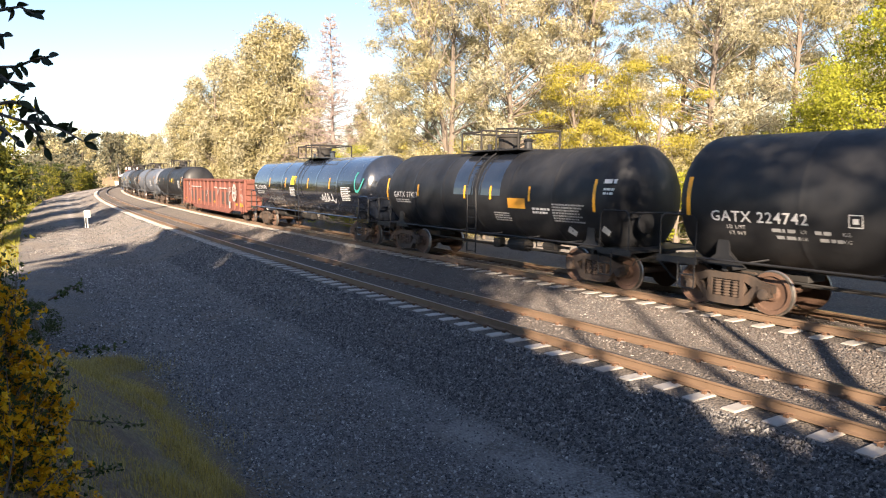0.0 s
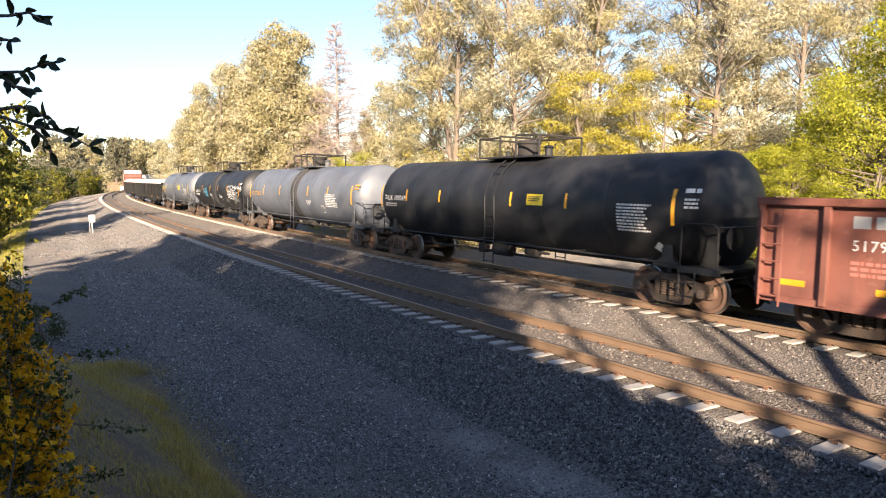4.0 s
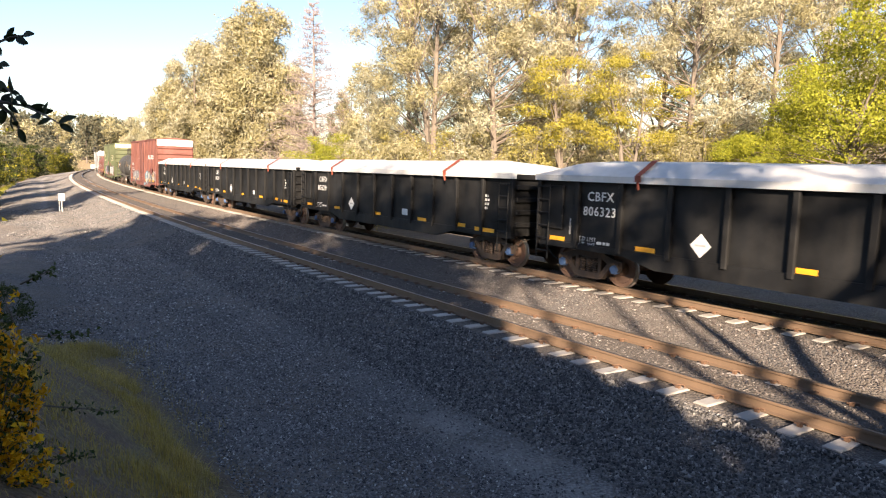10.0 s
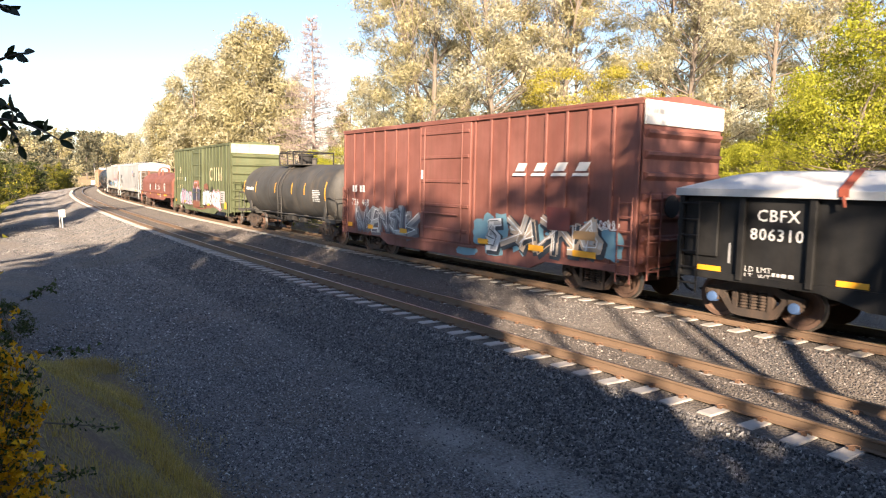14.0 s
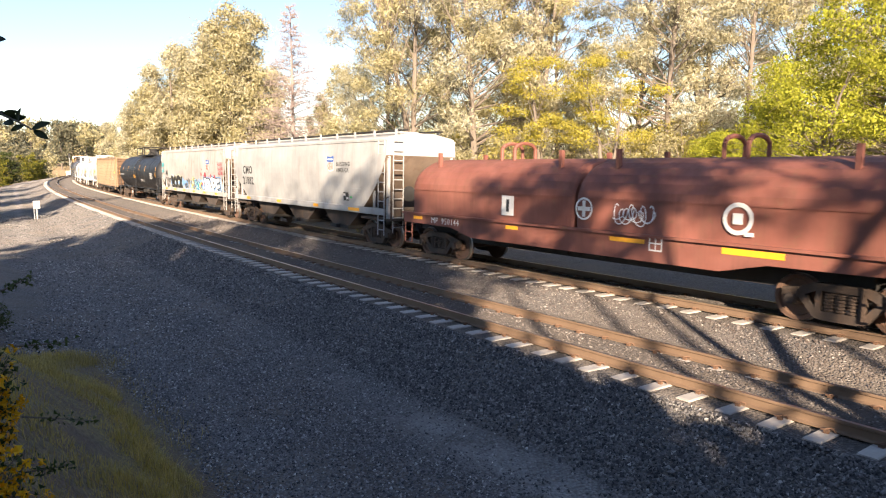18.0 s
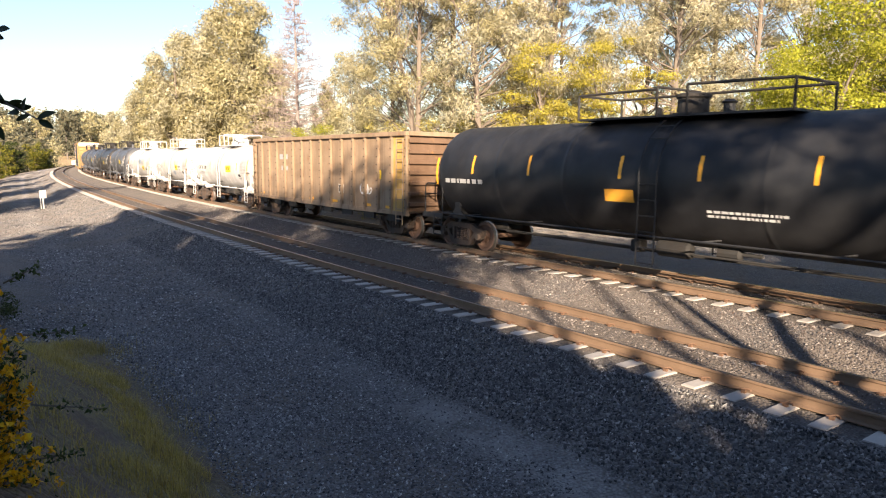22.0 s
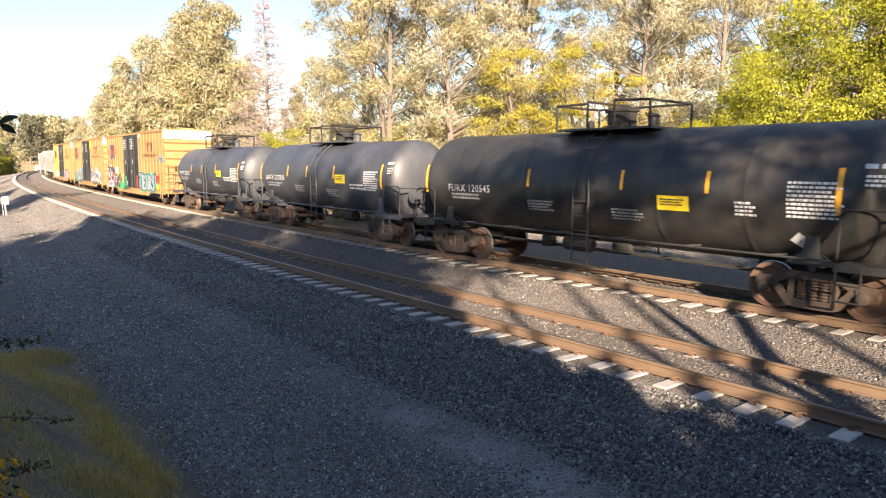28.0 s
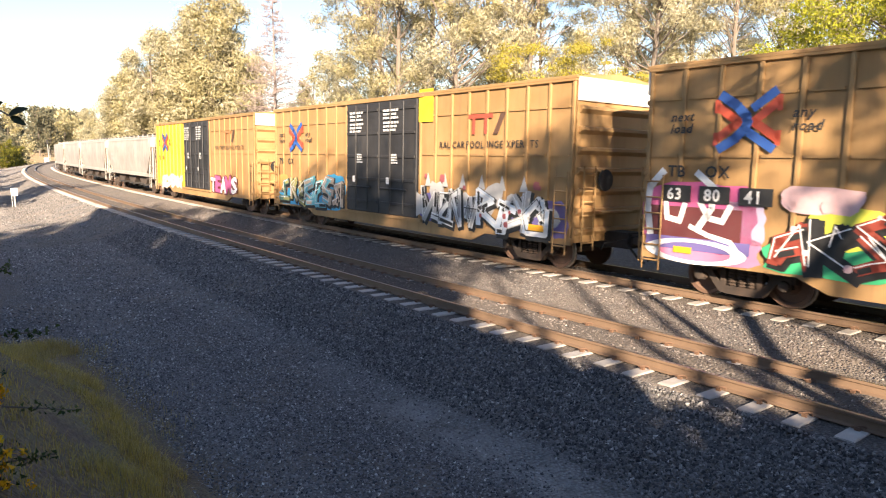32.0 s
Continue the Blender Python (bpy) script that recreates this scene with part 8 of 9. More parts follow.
    # dark scrub in the shade of the train, added to hide sunlit soil
    for i in range(30):
        x, y, _ = at(-12 + i * 1.9 + rng.uniform(-0.6, 0.6), FAR_U + 13 + rng.uniform(0, 1.6))
        bush[1].plant("bush", "low dark scrub added behind the far track to hide sunlit soil", x, y, height=rng.uniform(0.8, 1.5), turn=rng.uniform(0, 360), group="scrub behind the far track", category="bush")
    # low woods that close the horizon behind the line
    for i in range(32):
        px = 540 + i * 36 + rng.uniform(-12, 12)
        far[rng.choice((0, 2, 2))].plant("distant_tree", "tree in the woods behind the pines, any haze put into leaf colour", *spot(px, rng.uniform(62, 105)), height=rng.uniform(3.2, 5.6), turn=rng.uniform(0, 360), group="woods behind the pines")
    # far woods round the end of the bend
    for i in range(130):
        px, d = rng.uniform(60, 310), rng.uniform(420, 560)
        if i < 50:
            px, d = rng.uniform(-40, 185), rng.uniform(140, 300)
        elif i < 70:
            px, d = rng.uniform(235, 310), rng.uniform(130, 260)
        elif i < 92:
            px, d = rng.uniform(195, 285), rng.uniform(650, 720)
        x, y = spot(px, d)
        s, u = along(x, y)
        if -14 < u < FAR_U + 11 and d < 640:
            continue
        h = rng.uniform(9, 14) if i < 50 else rng.uniform(6, 12) if i < 70 else rng.uniform(19, 29) if d < 640 else rng.uniform(26, 36)
        far[rng.choice((0, 0, 1, 1, 2))].plant("distant_tree", "distant woodland tree, any haze put into leaf colour", x, y, height=h, turn=rng.uniform(0, 360), group="distant woods")
    # the hollow on the near side
    for i, (px, d, h, k) in enumerate(((12, 50, 9.6, 1), (52, 64, 8.4, 1), (-25, 46, 10.5, 1), (78, 84, 6.2, 0), (95, 112, 7.0, 1), (105, 140, 8, 0), (120, 165, 7.5, 1), (30, 80, 9, 0), (60, 100, 9.5, 1), (145, 205, 8, 1), (160, 240, 8, 1), (0, 66, 9.0, 0), (112, 190, 9, 0), (58, 56, 2.6, 0), (82, 72, 3.2, 0), (20, 42, 3.0, 0))):
        x, y = spot(px, d)
        s, u = along(x, y)
        if u > -12:
            x, y, _ = at(s, -12.5)
        dark[k].plant("hollow_tree", "leafy tree in the hollow, its shade put into dark leaf colour", x, y, height=h, turn=rng.uniform(0, 360), group="trees in the hollow")
    for i in range(16):
        s, u = rng.uniform(30, 120), -13.5 - rng.uniform(0, 7)
        x, y, _ = at(s, u)
        bush[rng.choice((0, 1, 1))].plant("bush", "dark bush on the slope of the hollow", x, y, height=rng.uniform(1.4, 2.6), turn=rng.uniform(0, 360), group="bushes of the hollow", category="bush")
    # scrub where the bank runs out beside the ballast
    for s, u, h in ((11.5, -9.0, 1.0), (13, -9.6, 1.2), (14.5, -10.2, 1.5), (12.5, -10.6, 1.8), (9.5, -10.2, 1.2), (17, -11.0, 1.5), (10.4, -9.4, 0.8)):
        x, y, _ = at(s, u)
        bush[1].plant("bush", "low dark scrub at the foot of the bank", x, y, height=h, turn=rng.uniform(0, 360), group="scrub on the bank", category="bush")
    # unseen woods behind the viewer, added so that their shade falls over the line
    tall = [Tree(90 + i, 16, 0.50, 0.20, "round", 26, 4, 0.42, 13, 0.42, 0.6, DARK_LEAF, BARK, 0.26, 0.5, 0.2) for i in range(3)]
    high = [Tree(93 + i, 16, 0.78, 0.15, "round", 16, 4, 0.46, 7, 0.42, 0.6, DARK_LEAF, BARK, 0.24, 0.9, 0.2) for i in range(2)]
    low = [Tree(95 + i, 6, 0.04, 0.46, "round", 44, 6, 0.55, 24, 0.62, 0.6, DARK_LEAF, BARK, 0.14, 0.4, 0.2, stems=3) for i in range(2)]
    for i, (x, y, top) in enumerate(SHADE_TALL):
        (tall if x < 1.5 or y < -18 else high)[i % 2].plant("oak_tree", "tall unseen tree behind the viewer, added for its shade", x, y, height=0.88 * (top - ground_at(x, y)), turn=rng.uniform(0, 360), group="woods behind the viewer")
    for i, (x, y, top) in enumerate(SHADE_LOW):
        low[i % 2].plant("bush", "thick unseen bush behind the viewer, added for its shade", x, y, height=0.8 * (top - ground_at(x, y)), turn=rng.uniform(0, 360), group="thicket behind the viewer", category="bush")


# unseen shade casters: plan place and height of the tree tops over the rails
SHADE_TALL = [(2.6, -14, 16.0), (4.6, -16, 17.2), (5.6, -15, 16.8), (7.6, -16, 17.2), (9.8, -15, 16.2), (12.2, -16, 15.6), (14.8, -15, 15), (-0.3, -16, 17.6), (-1.4, -15, 18), (-3.8, -16, 19.6), (-6.2, -15, 20.4), (-8.6, -16, 21.8), (-11.2, -16, 22.6), (-14, -16, 23),
              (12.6, -20, 18.4), (15.4, -21, 18.4), (18.2, -20, 18), (21, -21, 18), (10.4, -26, 20.4), (13.8, -25, 20), (-0.4, -21, 19.8), (-2.6, -20, 20.6), (-5.0, -21, 22.0), (-7.4, -20, 22.6)]
SHADE_LOW = [(-15.2, -10, 11.4), (-12.0, -9, 12.0), (-8.6, -10, 11.4), (-5.2, -9.5, 12.6), (-2.4, -9, 11.8), (-1.9, -9, 9.8), (1.2, -9.6, 8.3), (3.2, -9.5, 7.5), (4.9, -9.5, 6.8), (6.6, -9.5, 6.35), (9.6, -9.5, 6.2), (13, -9, 6.0), (-13.8, -13, 19.3), (-10.4, -13, 18.4), (-7, -13, 15), (17, -9, 6.0), (-3.6, -12.5, 13.8), (-2.1, -12, 12.6)]


def build_grass():
    """Blades on the bank, dry tufts along the edge of the ballast and on the far side."""
    rng = np.random.RandomState(5)

    def blades(name, label, s, u, length, material, keep=None):
        z = ground_z(s, u)
        x, y, h = at(s, u)
        n = len(s)
        ang = rng.uniform(0, 2 * np.pi, n)
        bend = rng.uniform(0.1, 0.9, n)
        L = length * rng.uniform(0.5, 1.3, n) * (0.85 + 0.9 * np.array([noise.noise((a * 1.1, b * 1.1, 7.0)) for a, b in zip(s, u)]))
        w = 0.004 + 0.014 * L
        dx, dy = np.cos(ang), np.sin(ang)
        base = np.stack([x, y, z - 0.03], 1)
        side = np.stack([-dy, dx, np.zeros(n)], 1) * w[:, None] * 0.5
        mid = base + np.stack([dx * bend * L * 0.3, dy * bend * L * 0.3, L * 0.6], 1)
        tip = base + np.stack([dx * bend * L, dy * bend * L, L * (1 - 0.3 * bend)], 1)
        v = np.stack([base - side, base + side, mid + side * 0.8, mid - side * 0.8, tip], 1).reshape(-1, 3)
        k = 5 * np.arange(n)[:, None]
        f = [tuple(r) for r in (k + np.array([[0, 1, 2, 3]])).tolist()] + [tuple(r) for r in (k + np.array([[3, 2, 4]])).tolist()]
        tagged(new(name, raw_mesh(name, v, f, material)), label, "grass", kind="stuff")

    n = 52000
    s = rng.uniform(-12, 8.5, n)
    u = -7.5 - np.abs(rng.normal(0, 1.7, n)) + 0.75 * np.array([noise.noise((a * 0.7, 0.0, 3.0)) for a in s])
    patch = np.array([noise.noise((a * 0.5, b * 0.5, 1.0)) for a, b in zip(s, u)])
    ok = (patch > -0.18) & ~((u < -8.9) & (s < -5.0)) & (u > -11.5)
    blades("bank_grass", "unmown green grass on the shaded bank", s[ok], u[ok], 0.17, GRASS)
    ok = (patch < 0.25) & (u > -10.5)
    blades("straw_grass", "straw-coloured dry grass on the shaded bank", s[ok][::2], u[ok][::2], 0.24, DRY_GRASS)
    n = 16000
    s = rng.uniform(26, 130, n)
    u = -9.2 - np.abs(rng.normal(0, 1.5, n))
    blades("slope_grass", "bright straw-green grass on the sunny slope", s, u, 0.45, leaf_material("lush_grass", (0.26, 0.26, 0.03), (0.40, 0.37, 0.05), (0.52, 0.46, 0.10), 0.7, 0.3))
    n = 9000
    s, u = rng.uniform(-20, 90, n), FAR_U + 13 + np.abs(rng.normal(0, 4, n))
    blades("far_side_grass", "dry grass beyond the access road", s, u, 0.45, DRY_GRASS)
    n = 2500
    s, u = rng.uniform(2, 9, n), rng.normal(-7.3, 0.4, n)
    blades("edge_grass", "sparse dry grass at the edge of the ballast", s, u, 0.16, DRY_GRASS)


def build_broom():
    """Flowering shrub close to the viewer."""
    rng = np.random.RandomState(9)
    shrub = thing("flowering_shrub", "dark green shrub full of small yellow flowers", "shrub", "", None)
    wood = bmesh.new()
    leaves, blooms = [], []
    for k in range(120):
        h = rng.uniform(0, 1) ** 0.8                        # low tufts lean out to the side, high ones stand back
        by = 4.15 + rng.normal(0, 0.22) - 0.35 * (1 - h)
        reach = -2.18 - 0.55 * h + 0.10 * math.sin(9 * h + k * 0.1)
        tip = Vector((reach - abs(rng.normal(0, 0.26)), by, 1.30 + 1.75 * h))
        p0 = Vector((tip.x - rng.uniform(0.05, 0.35), by + rng.normal(0, 0.1), max(ground_at(tip.x, by) - 0.2, tip.z - rng.uniform(0.7, 1.3))))
        mid = p0.lerp(tip, 0.5) + Vector((rng.normal(-0.05, 0.05), rng.normal(0, 0.05), 0.05))
        rod(wood, p0, mid, 0.010, 4, 0.006)
        rod(wood, mid, tip, 0.006, 4, 0.0025)
        n = 70
        t = rng.uniform(0.1, 1.02, n)[:, None]
        leaves.append(np.array(p0) * (1 - t) + np.array(tip) * t + rng.normal(0, 0.045, (n, 3)))
        m = int(rng.randint(20, 190) * (1.0 - 0.75 * max(0.0, h - 0.72) / 0.28))
        heads = np.array(p0) + (np.array(tip) - np.array(p0)) * rng.uniform(0.3, 1.02, (max(3, m // 9), 1)) + rng.normal(0, 0.05, (max(3, m // 9), 3))
        blooms.append(heads[rng.randint(0, len(heads), m)] + rng.normal(0, 0.014, (m, 3)))
    for x, y, z, dx, dz in ((-2.40, 4.2, 2.27, 0.36, 0.02), (-2.34, 4.1, 1.86, 0.42, -0.04), (-2.42, 4.1, 2.62, 0.22, 0.10), (-2.30, 4.0, 1.55, 0.30, 0.04)):
        rod(wood, (x, y, z), (x + dx, y, z + dz), 0.006, 4, 0.002)
        t = rng.uniform(0.2, 1, 40)[:, None]
        leaves.append(np.array((x, y, z)) * (1 - t) + np.array((x + dx, y, z + dz)) * t + rng.normal(0, 0.018, (40, 3)))
    part("stem", wood, BARK, shrub)
    lv = obj("foliage", leaf_mesh("leaves", np.concatenate(leaves), rng, 0.04, 0.4, SHRUB_LEAF), shrub)
    fl = obj("blossom", leaf_mesh("flowers", np.concatenate(blooms), rng, 0.029, 0.9, FLOWER), shrub)


def build_branch():
    """Twigs of an oak that hang into view near the viewer; its trunk stands to the side."""
    rng = np.random.RandomState(4)
    tree = thing("overhanging_oak", "oak branch with oval dark leaves against the sky", "tree")
    wood = bmesh.new()
    tx, ty = -4.6, 0.6
    tz = ground_at(tx, ty) - 0.3
    crook = Vector((-4.3, 1.0, 4.3))
    rod(wood, (tx, ty, tz), crook, 0.17, 9, 0.11)
    view = pose(*EYE, 83.04, 1.33, -0.11)

    def place(px, py, d):
        v = Vector(((px - 784) / 1207.3, (441 - py) / 1207.3, -1.0)) * d
        return view @ v
    twigs = [[(-150, 120, 3.1), (-40, 190, 2.9), (40, 215, 2.8), (90, 222, 2.75), (125, 238, 2.7), (150, 252, 2.7)],
             [(-40, 190, 2.9), (20, 180, 2.8), (55, 190, 2.75), (75, 205, 2.7)],
             [(-120, 60, 3.0), (-20, 120, 2.85), (30, 118, 2.8), (65, 104, 2.75), (85, 100, 2.72)],
             [(-20, 120, 2.85), (15, 145, 2.8), (45, 150, 2.75)],
             [(-100, 20, 2.9), (0, 18, 2.8), (35, 12, 2.75), (60, 25, 2.72)],
             [(40, 215, 2.8), (70, 240, 2.8), (80, 262, 2.8)], [(-40, 190, 2.9), (5, 228, 2.85), (30, 250, 2.8)],
             [(-30, 60, 2.9), (5, 62, 2.85)]]
    leaf_bm = bmesh.new()

    def leaf(p, d, up, L, W):
        d = d.normalized()
        side = d.cross(up).normalized()
        up = side.cross(d)
        n, rows = 6, []
        for i in range(n + 1):
            t = i / n
            w = W * math.sin(math.pi * min(0.97, t * 0.92 + 0.06)) ** 0.75
            c = p + d * (L * t) - up * (0.22 * L * (t - 0.4) ** 2)
            rows.append((leaf_bm.verts.new(c - side * w + up * w * 0.35), leaf_bm.verts.new(c), leaf_bm.verts.new(c + side * w + up * w * 0.35)))
        for a, b in zip(rows, rows[1:]):
            leaf_bm.faces.new((a[0], a[1], b[1], b[0]))
            leaf_bm.faces.new((a[1], a[2], b[2], b[1]))
    rod(wood, crook, place(-150, 120, 3.1), 0.06, 7, 0.018)
    rod(wood, crook, place(-120, 60, 3.0), 0.05, 7, 0.014)
    rod(wood, crook, place(-100, 20, 2.9), 0.04, 7, 0.012)
    rod(wood, place(-120, 60, 3.0), place(-30, 60, 2.9), 0.01, 6, 0.006)
    for tw in twigs:
        pts = [place(*p) for p in tw]
        for i, (a, b) in enumerate(zip(pts, pts[1:])):
            rod(wood, a, b, 0.0075 * (1 - i / len(pts)) + 0.002, 5, 0.0075 * (1 - (i + 1) / len(pts)) + 0.0015)
            n = max(2, int((b - a).length / 0.025)) if tw[i][0] > -30 else 3
            for k in range(n):
                p = a.lerp(b, (k + rng.uniform(0.2, 0.8)) / n)
                along_ = (b - a).normalized()
                d = along_ * rng.uniform(0.1, 0.9) + Vector((rng.normal(0, 0.8), rng.normal(0, 0.4), rng.normal(-0.15, 0.8)))
                L = rng.uniform(0.045, 0.072)
                leaf(p, d, Vector((rng.normal(), rng.normal() - 0.8, rng.normal())), L, L * rng.uniform(0.19, 0.27))
        leaf(pts[-1], pts[-1] - pts[-2], Vector((0.3, -1, 0.3)), 0.06, 0.014)
    part("wood", wood, BARK, tree)
    part("leaves", leaf_bm, leaf_material("oval_leaves", (0.02, 0.03, 0.012), (0.03, 0.045, 0.016), (0.05, 0.06, 0.02), 0.45, 0.2), tree, smooth=True)


def build_forked_oak():
    """Forked oak beside the viewer; its trunk and limb throw the slanting shadows over the rails."""
    rng = np.random.RandomState(14)
    oak = thing("forked_oak", "forked oak with bare trunk and thin crown", "tree")
    x, y = 5.87, -3.0
    z = ground_at(x, y)
    wood = bmesh.new()
    for line, r in (([(x, y, z - 0.4), (x + 0.03, y, 3.0), (x, y, 5.0), (x - 0.05, y, 7.0), (x - 0.3, y + 0.1, 9.2), (x - 0.2, y, 10.6)], 0.15),
                    ([(x, y, 3.1), (x + 0.45, y + 0.05, 4.3), (x + 0.95, y, 5.3), (x + 1.85, y, 6.6), (x + 2.5, y - 0.2, 8.2), (x + 2.7, y, 9.8)], 0.19),
                    ([(x - 0.05, y, 6.6), (x - 1.1, y + 0.2, 7.6), (x - 1.9, y, 8.8)], 0.07), ([(x + 1.5, y, 6.1), (x + 2.9, y, 6.9), (x + 4.2, y + 0.2, 7.4)], 0.08), ([(x + 2.3, y, 7.6), (x + 1.5, y, 8.7), (x + 1.1, y, 9.8)], 0.05)):
        n = len(line) - 1
        for i in range(n):
            rod(wood, line[i], line[i + 1], r * (1 - 0.75 * i / n), 8, r * (1 - 0.75 * (i + 1) / n))
    cs = []
    for p in ((x - 0.3, y, 10.6), (x - 1.9, y, 9.0), (x + 2.7, y, 9.9), (x + 4.2, y, 7.6), (x + 1.1, y, 10.0), (x + 3.4, y, 8.6), (x - 1.2, y, 10.0)):
        cs.append(np.array(p) + rng.normal(0, 0.55, (150, 3)))
    part("trunk", wood, BARK, oak)
    obj("crown", leaf_mesh("crown", np.concatenate(cs), rng, 0.22, 0.5, DARK_LEAF), oak)


def build_stones():
    """Loose ballast as real stones where the viewer looks closest."""
    rng = np.random.RandomState(2)
    def scatter(n, s0, s1, u0, u1, size, lift):
        s, u = rng.uniform(s0, s1, n), rng.uniform(u0, u1, n)
        keep = rng.uniform(0, 1, n) > 0.9 * np.exp(-((u + 3.72 + 0.25 * np.sin(s * 0.9)) / 0.42) ** 2) * (0.3 + 0.7 * (1 - smooth01((s + 1.5) / 7)))
        s, u, n = s[keep], u[keep], int(keep.sum())
        x, y, h = at(s, u)
        z = ground_z(s, u) + np.array([noise.noise((a * 0.35, b * 0.35, 0.3)) * 0.05 + noise.noise((a * 1.3, b * 1.3, 2.0)) * 0.025 for a, b in zip(x, y)]) * np.where((u > -1.7) & (u < FAR_U + 1.7), 0.35, 1.0)
        return np.stack([x, y, z + lift], 1), size * rng.uniform(0.6, 1.5, n)
    near = [scatter(41000, -9, 9, -3.3, -1.42, 0.026, 0.010), scatter(13000, 9, 26, -3.3, -1.45, 0.034, 0.006), scatter(15000, 26, 58, -9.6, -1.3, 0.044, -0.004)]
    trod = [scatter(50000, -9, 9, -7.3, -3.2, 0.023, 0.003), scatter(20000, 9, 26, -9.6, -3.2, 0.034, 0.003)]
    bed = [scatter(13000, -8, 14, 1.0, FAR_U - 1.4, 0.026, 0.0), scatter(5500, -8, 14, -0.5, 0.52, 0.026, -0.004), scatter(3500, -6, 16, FAR_U - 0.5, FAR_U + 0.52, 0.026, -0.004), scatter(1500, -6, 16, FAR_U + 1.4, FAR_U + 3, 0.034, 0.0), scatter(9000, 14, 40, 1.0, FAR_U - 1.4, 0.034, 0.0)]
    for name, label, material, sets in (("ballast_stones", "loose angular grey ballast stones", STONE, near), ("walkway_stones", "smaller dusty ballast stones of the trodden walkway", DUSTY_STONE, trod), ("rusty_ballast", "rust-stained ballast stones round the rails", RUST_STONE, bed)):
        heap(name, label, material, sets)


def heap(name, label, material, sets):
    """Join small angular stones at the given places into one mesh."""
    rng = np.random.RandomState(3)
    ov = np.array([(1, 0.1, -0.5), (-0.1, 1, -0.5), (-1, -0.1, -0.5), (0.1, -1, -0.5), (0.1, 0, 0.75)], float)
    of = np.array([(0, 1, 4), (1, 2, 4), (2, 3, 4), (3, 0, 4)])
    c = np.concatenate([a for a, _ in sets])
    r = np.concatenate([b for _, b in sets])
    n = len(c)
    sc = rng.uniform(0.55, 1.25, (n, 3)) * r[:, None]
    q = np.stack([np.cos(t_ := rng.uniform(0, np.pi, n)), rng.normal(0, 0.22, n), rng.normal(0, 0.22, n), np.sin(t_)], 1)
    q /= np.linalg.norm(q, axis=1, keepdims=True)
    w, x, y, z = q.T
    R = np.stack([np.stack([1 - 2 * (y * y + z * z), 2 * (x * y - z * w), 2 * (x * z + y * w)], 1), np.stack([2 * (x * y + z * w), 1 - 2 * (x * x + z * z), 2 * (y * z - x * w)], 1),
                  np.stack([2 * (x * z - y * w), 2 * (y * z + x * w), 1 - 2 * (x * x + y * y)], 1)], 1)
    v = ov[None] * sc[:, None, :] * rng.uniform(0.7, 1.25, (n, 5, 1))
    v = np.einsum("nij,nkj->nki", R, v) + c[:, None, :]
    f = (of[None] + 5 * np.arange(n)[:, None, None]).reshape(-1, 3)
    me = bpy.data.meshes.new(name)
    me.vertices.add(5 * n)
    me.vertices.foreach_set("co", v.astype(np.float32).ravel())
    me.loops.add(3 * len(f))
    me.loops.foreach_set("vertex_index", f.ravel().astype(np.int32))
    me.polygons.add(len(f))
    me.polygons.foreach_set("loop_start", (3 * np.arange(len(f))).astype(np.int32))
    me.update(calc_edges=True)
    me.materials.append(material)
    tagged(new(name, me), label, "ballast", kind="stuff")


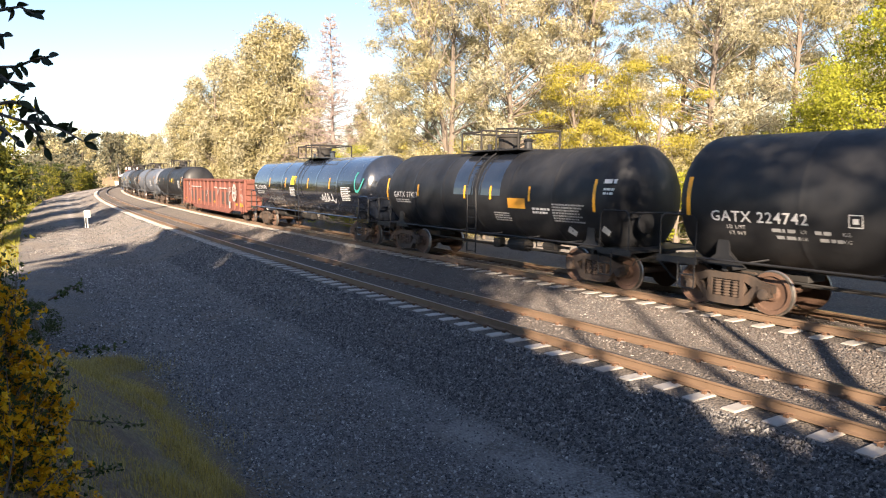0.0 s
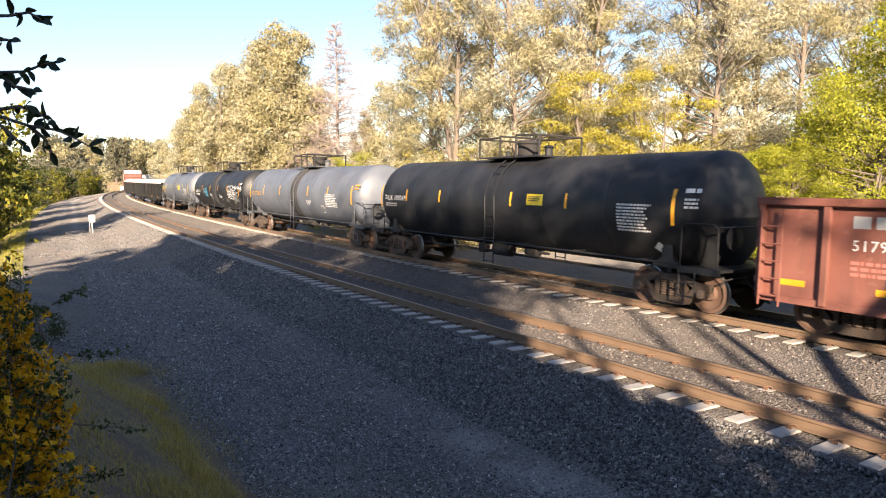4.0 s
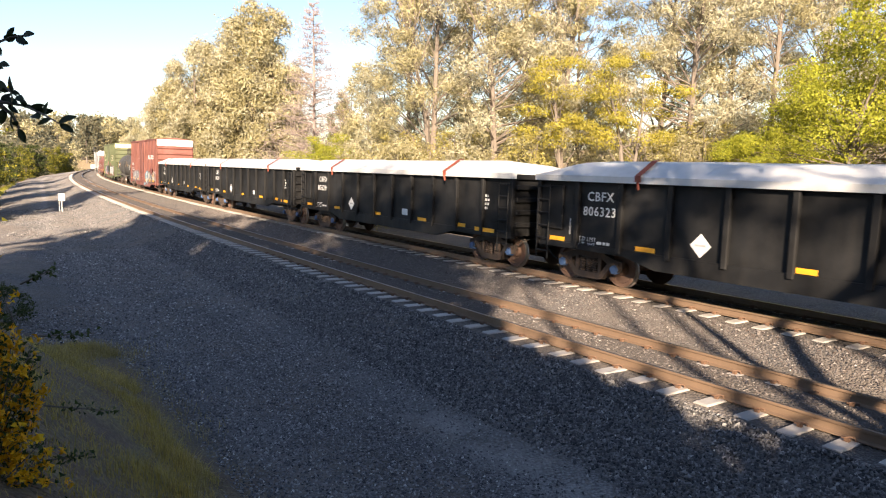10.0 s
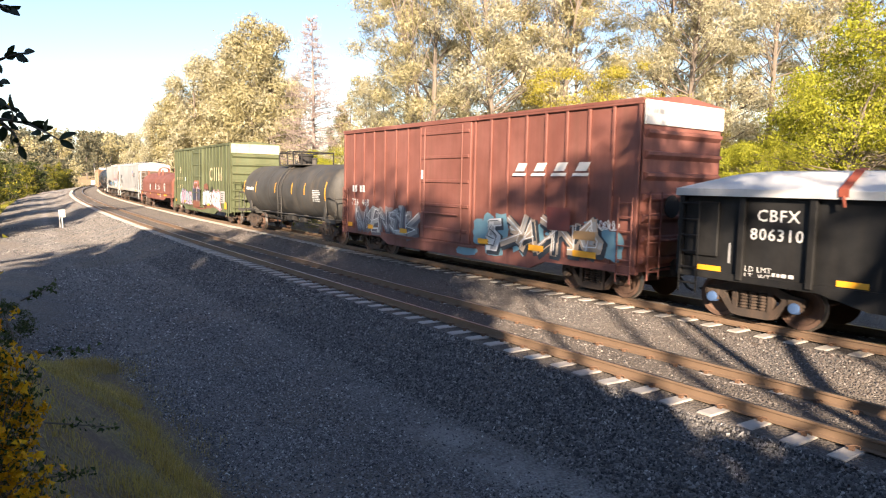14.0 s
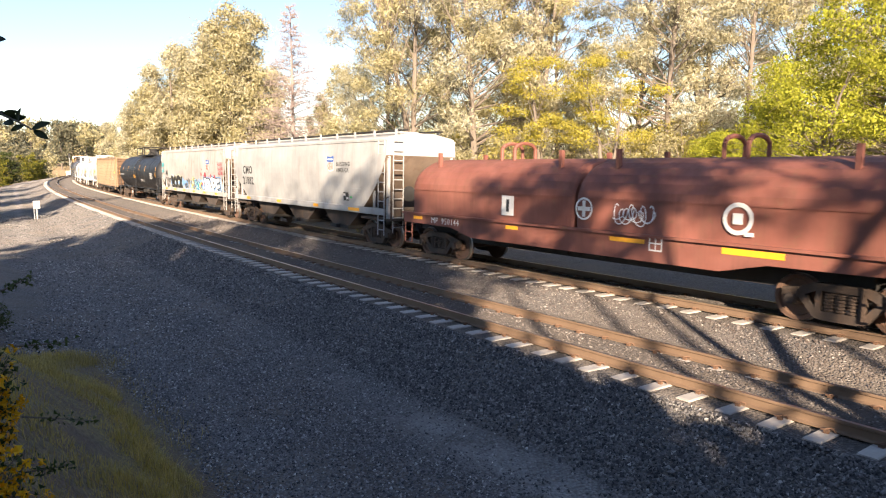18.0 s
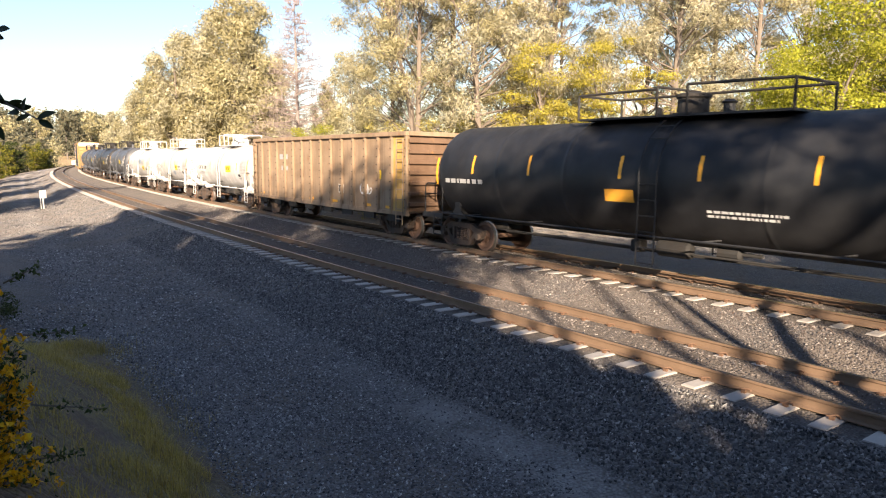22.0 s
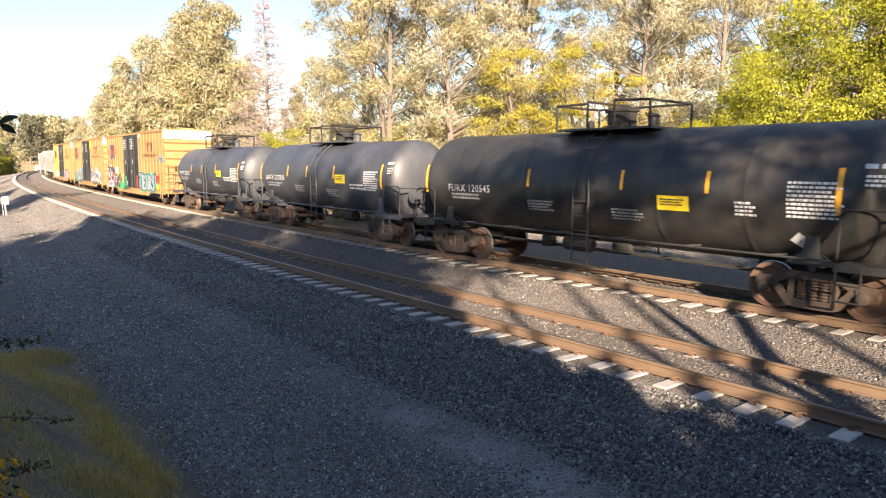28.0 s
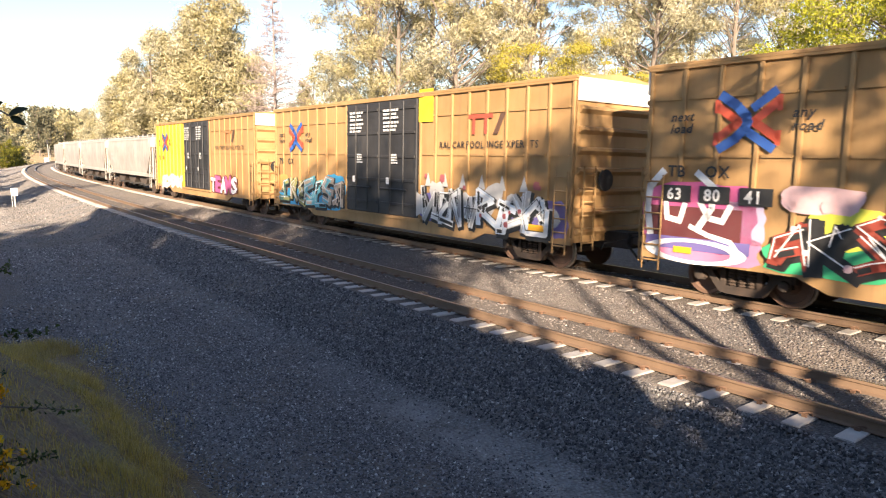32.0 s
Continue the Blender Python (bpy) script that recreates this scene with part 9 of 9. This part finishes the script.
def build_lineside():
    post_white = plain("post_white", (0.75, 0.74, 0.71))
    galv = rail_material("galvanised", (0.35, 0.35, 0.34), (0.5, 0.5, 0.48), 0.5, 0.4)
    x, y, h = at(52.5, -4.6)
    z = ground_at(x, y)
    sign = thing("marker_post", "white trackside marker plate on a steel post", "sign", "", pose(x, y, z, 0, 0, 28))
    part("post", boxes((-0.05, 0.05, -0.04, 0.04, -0.3, 1.15), bevel=0.01), galv, sign)
    part("post", boxes((-0.20, -0.14, 0.0, 0.06, -0.3, 0.95), bevel=0.01), galv, sign)
    part("plate", boxes((-0.20, 0.24, -0.075, -0.045, 0.80, 1.38), bevel=0.01), post_white, sign)
    x, y, h = at(118, -12.5)
    z = ground_at(x, y)
    pole = thing("utility_pole", "weathered wooden utility pole at the edge of the woods", "pole", "", pose(x, y, z))
    bm = bmesh.new()
    rod(bm, (0, 0, -0.5), (0, 0, 9.0), 0.16, 9, 0.11)
    part("shaft", bm, BARK, pole)
    part("crossarm", boxes((-1.1, 1.1, -0.06, 0.06, 8.2, 8.34)), BARK, pole)
    x, y, h = at(240, -3.9)
    z = ground_at(x, y)
    mast = thing("signal_mast", "railway signal mast with dark head and white cabinet", "signal", "", pose(x, y, z, 0, 0, 25))
    bm = bmesh.new()
    rod(bm, (0, 0, -0.3), (0, 0, 7.2), 0.10, 10)
    part("mast", bm, galv, mast)
    part("signal_head", boxes((-0.3, 0.3, -0.18, 0.1, 5.8, 7.2), bevel=0.04), IRON, mast)
    part("ladder", rods(((0.2, 0.2, 0), (0.2, 0.2, 5.2)), ((0.5, 0.2, 0), (0.5, 0.2, 5.2)), *[((0.2, 0.2, k * 0.4 + 0.3), (0.5, 0.2, k * 0.4 + 0.3)) for k in range(12)], r=0.025), galv, mast)
    cab = thing("relay_cabinet", "white metal relay cabinet beside the line", "cabinet", "", pose(x - 1.6, y + 2.0, ground_at(x - 1.6, y + 2.0), 0, 0, 25))
    part("body", boxes((-0.7, 0.7, -0.5, 0.5, -0.2, 1.6), bevel=0.04), post_white, cab)
    part("roof", boxes((-0.78, 0.78, -0.58, 0.58, 1.6, 1.68), bevel=0.02), post_white, cab)


build_trees()
build_grass()
build_broom()
build_branch()
build_forked_oak()
build_lineside()


# ---- what moves: the cars along the curve, and their wheels ----
def motions():
    where = {}
    for car, gap, length in TRAIN:
        middle = gap + length / 2
        where[car.name] = middle
        walk(car, [(i, track_pose(middle - SPEED * i, FAR_U, FAR_Z)) for i in range(0, 33)])
    turn = SPEED / FPS / 0.457
    for w, car, dx in WHEELSETS:
        middle = where[car.name]
        base = w.matrix_basis.copy()
        f0 = int((middle - 24) / SPEED * FPS)
        f1 = int((middle + 14) / SPEED * FPS)
        f0, f1 = max(0, f0), min(int(32 * FPS), f1)
        rows, a = [(0.0, base)], 0.0
        for f in range(f0, f1 + 1):
            if f > 0:
                a += turn
                rows.append((f / FPS, base @ Matrix.Rotation(a, 4, "Y")))
        if f1 < 32 * FPS:
            rows.append((32.0, base @ Matrix.Rotation(a, 4, "Y")))
        if len(rows) > 2:
            walk(w, rows)


build_stones()
build_tracks()
motions()
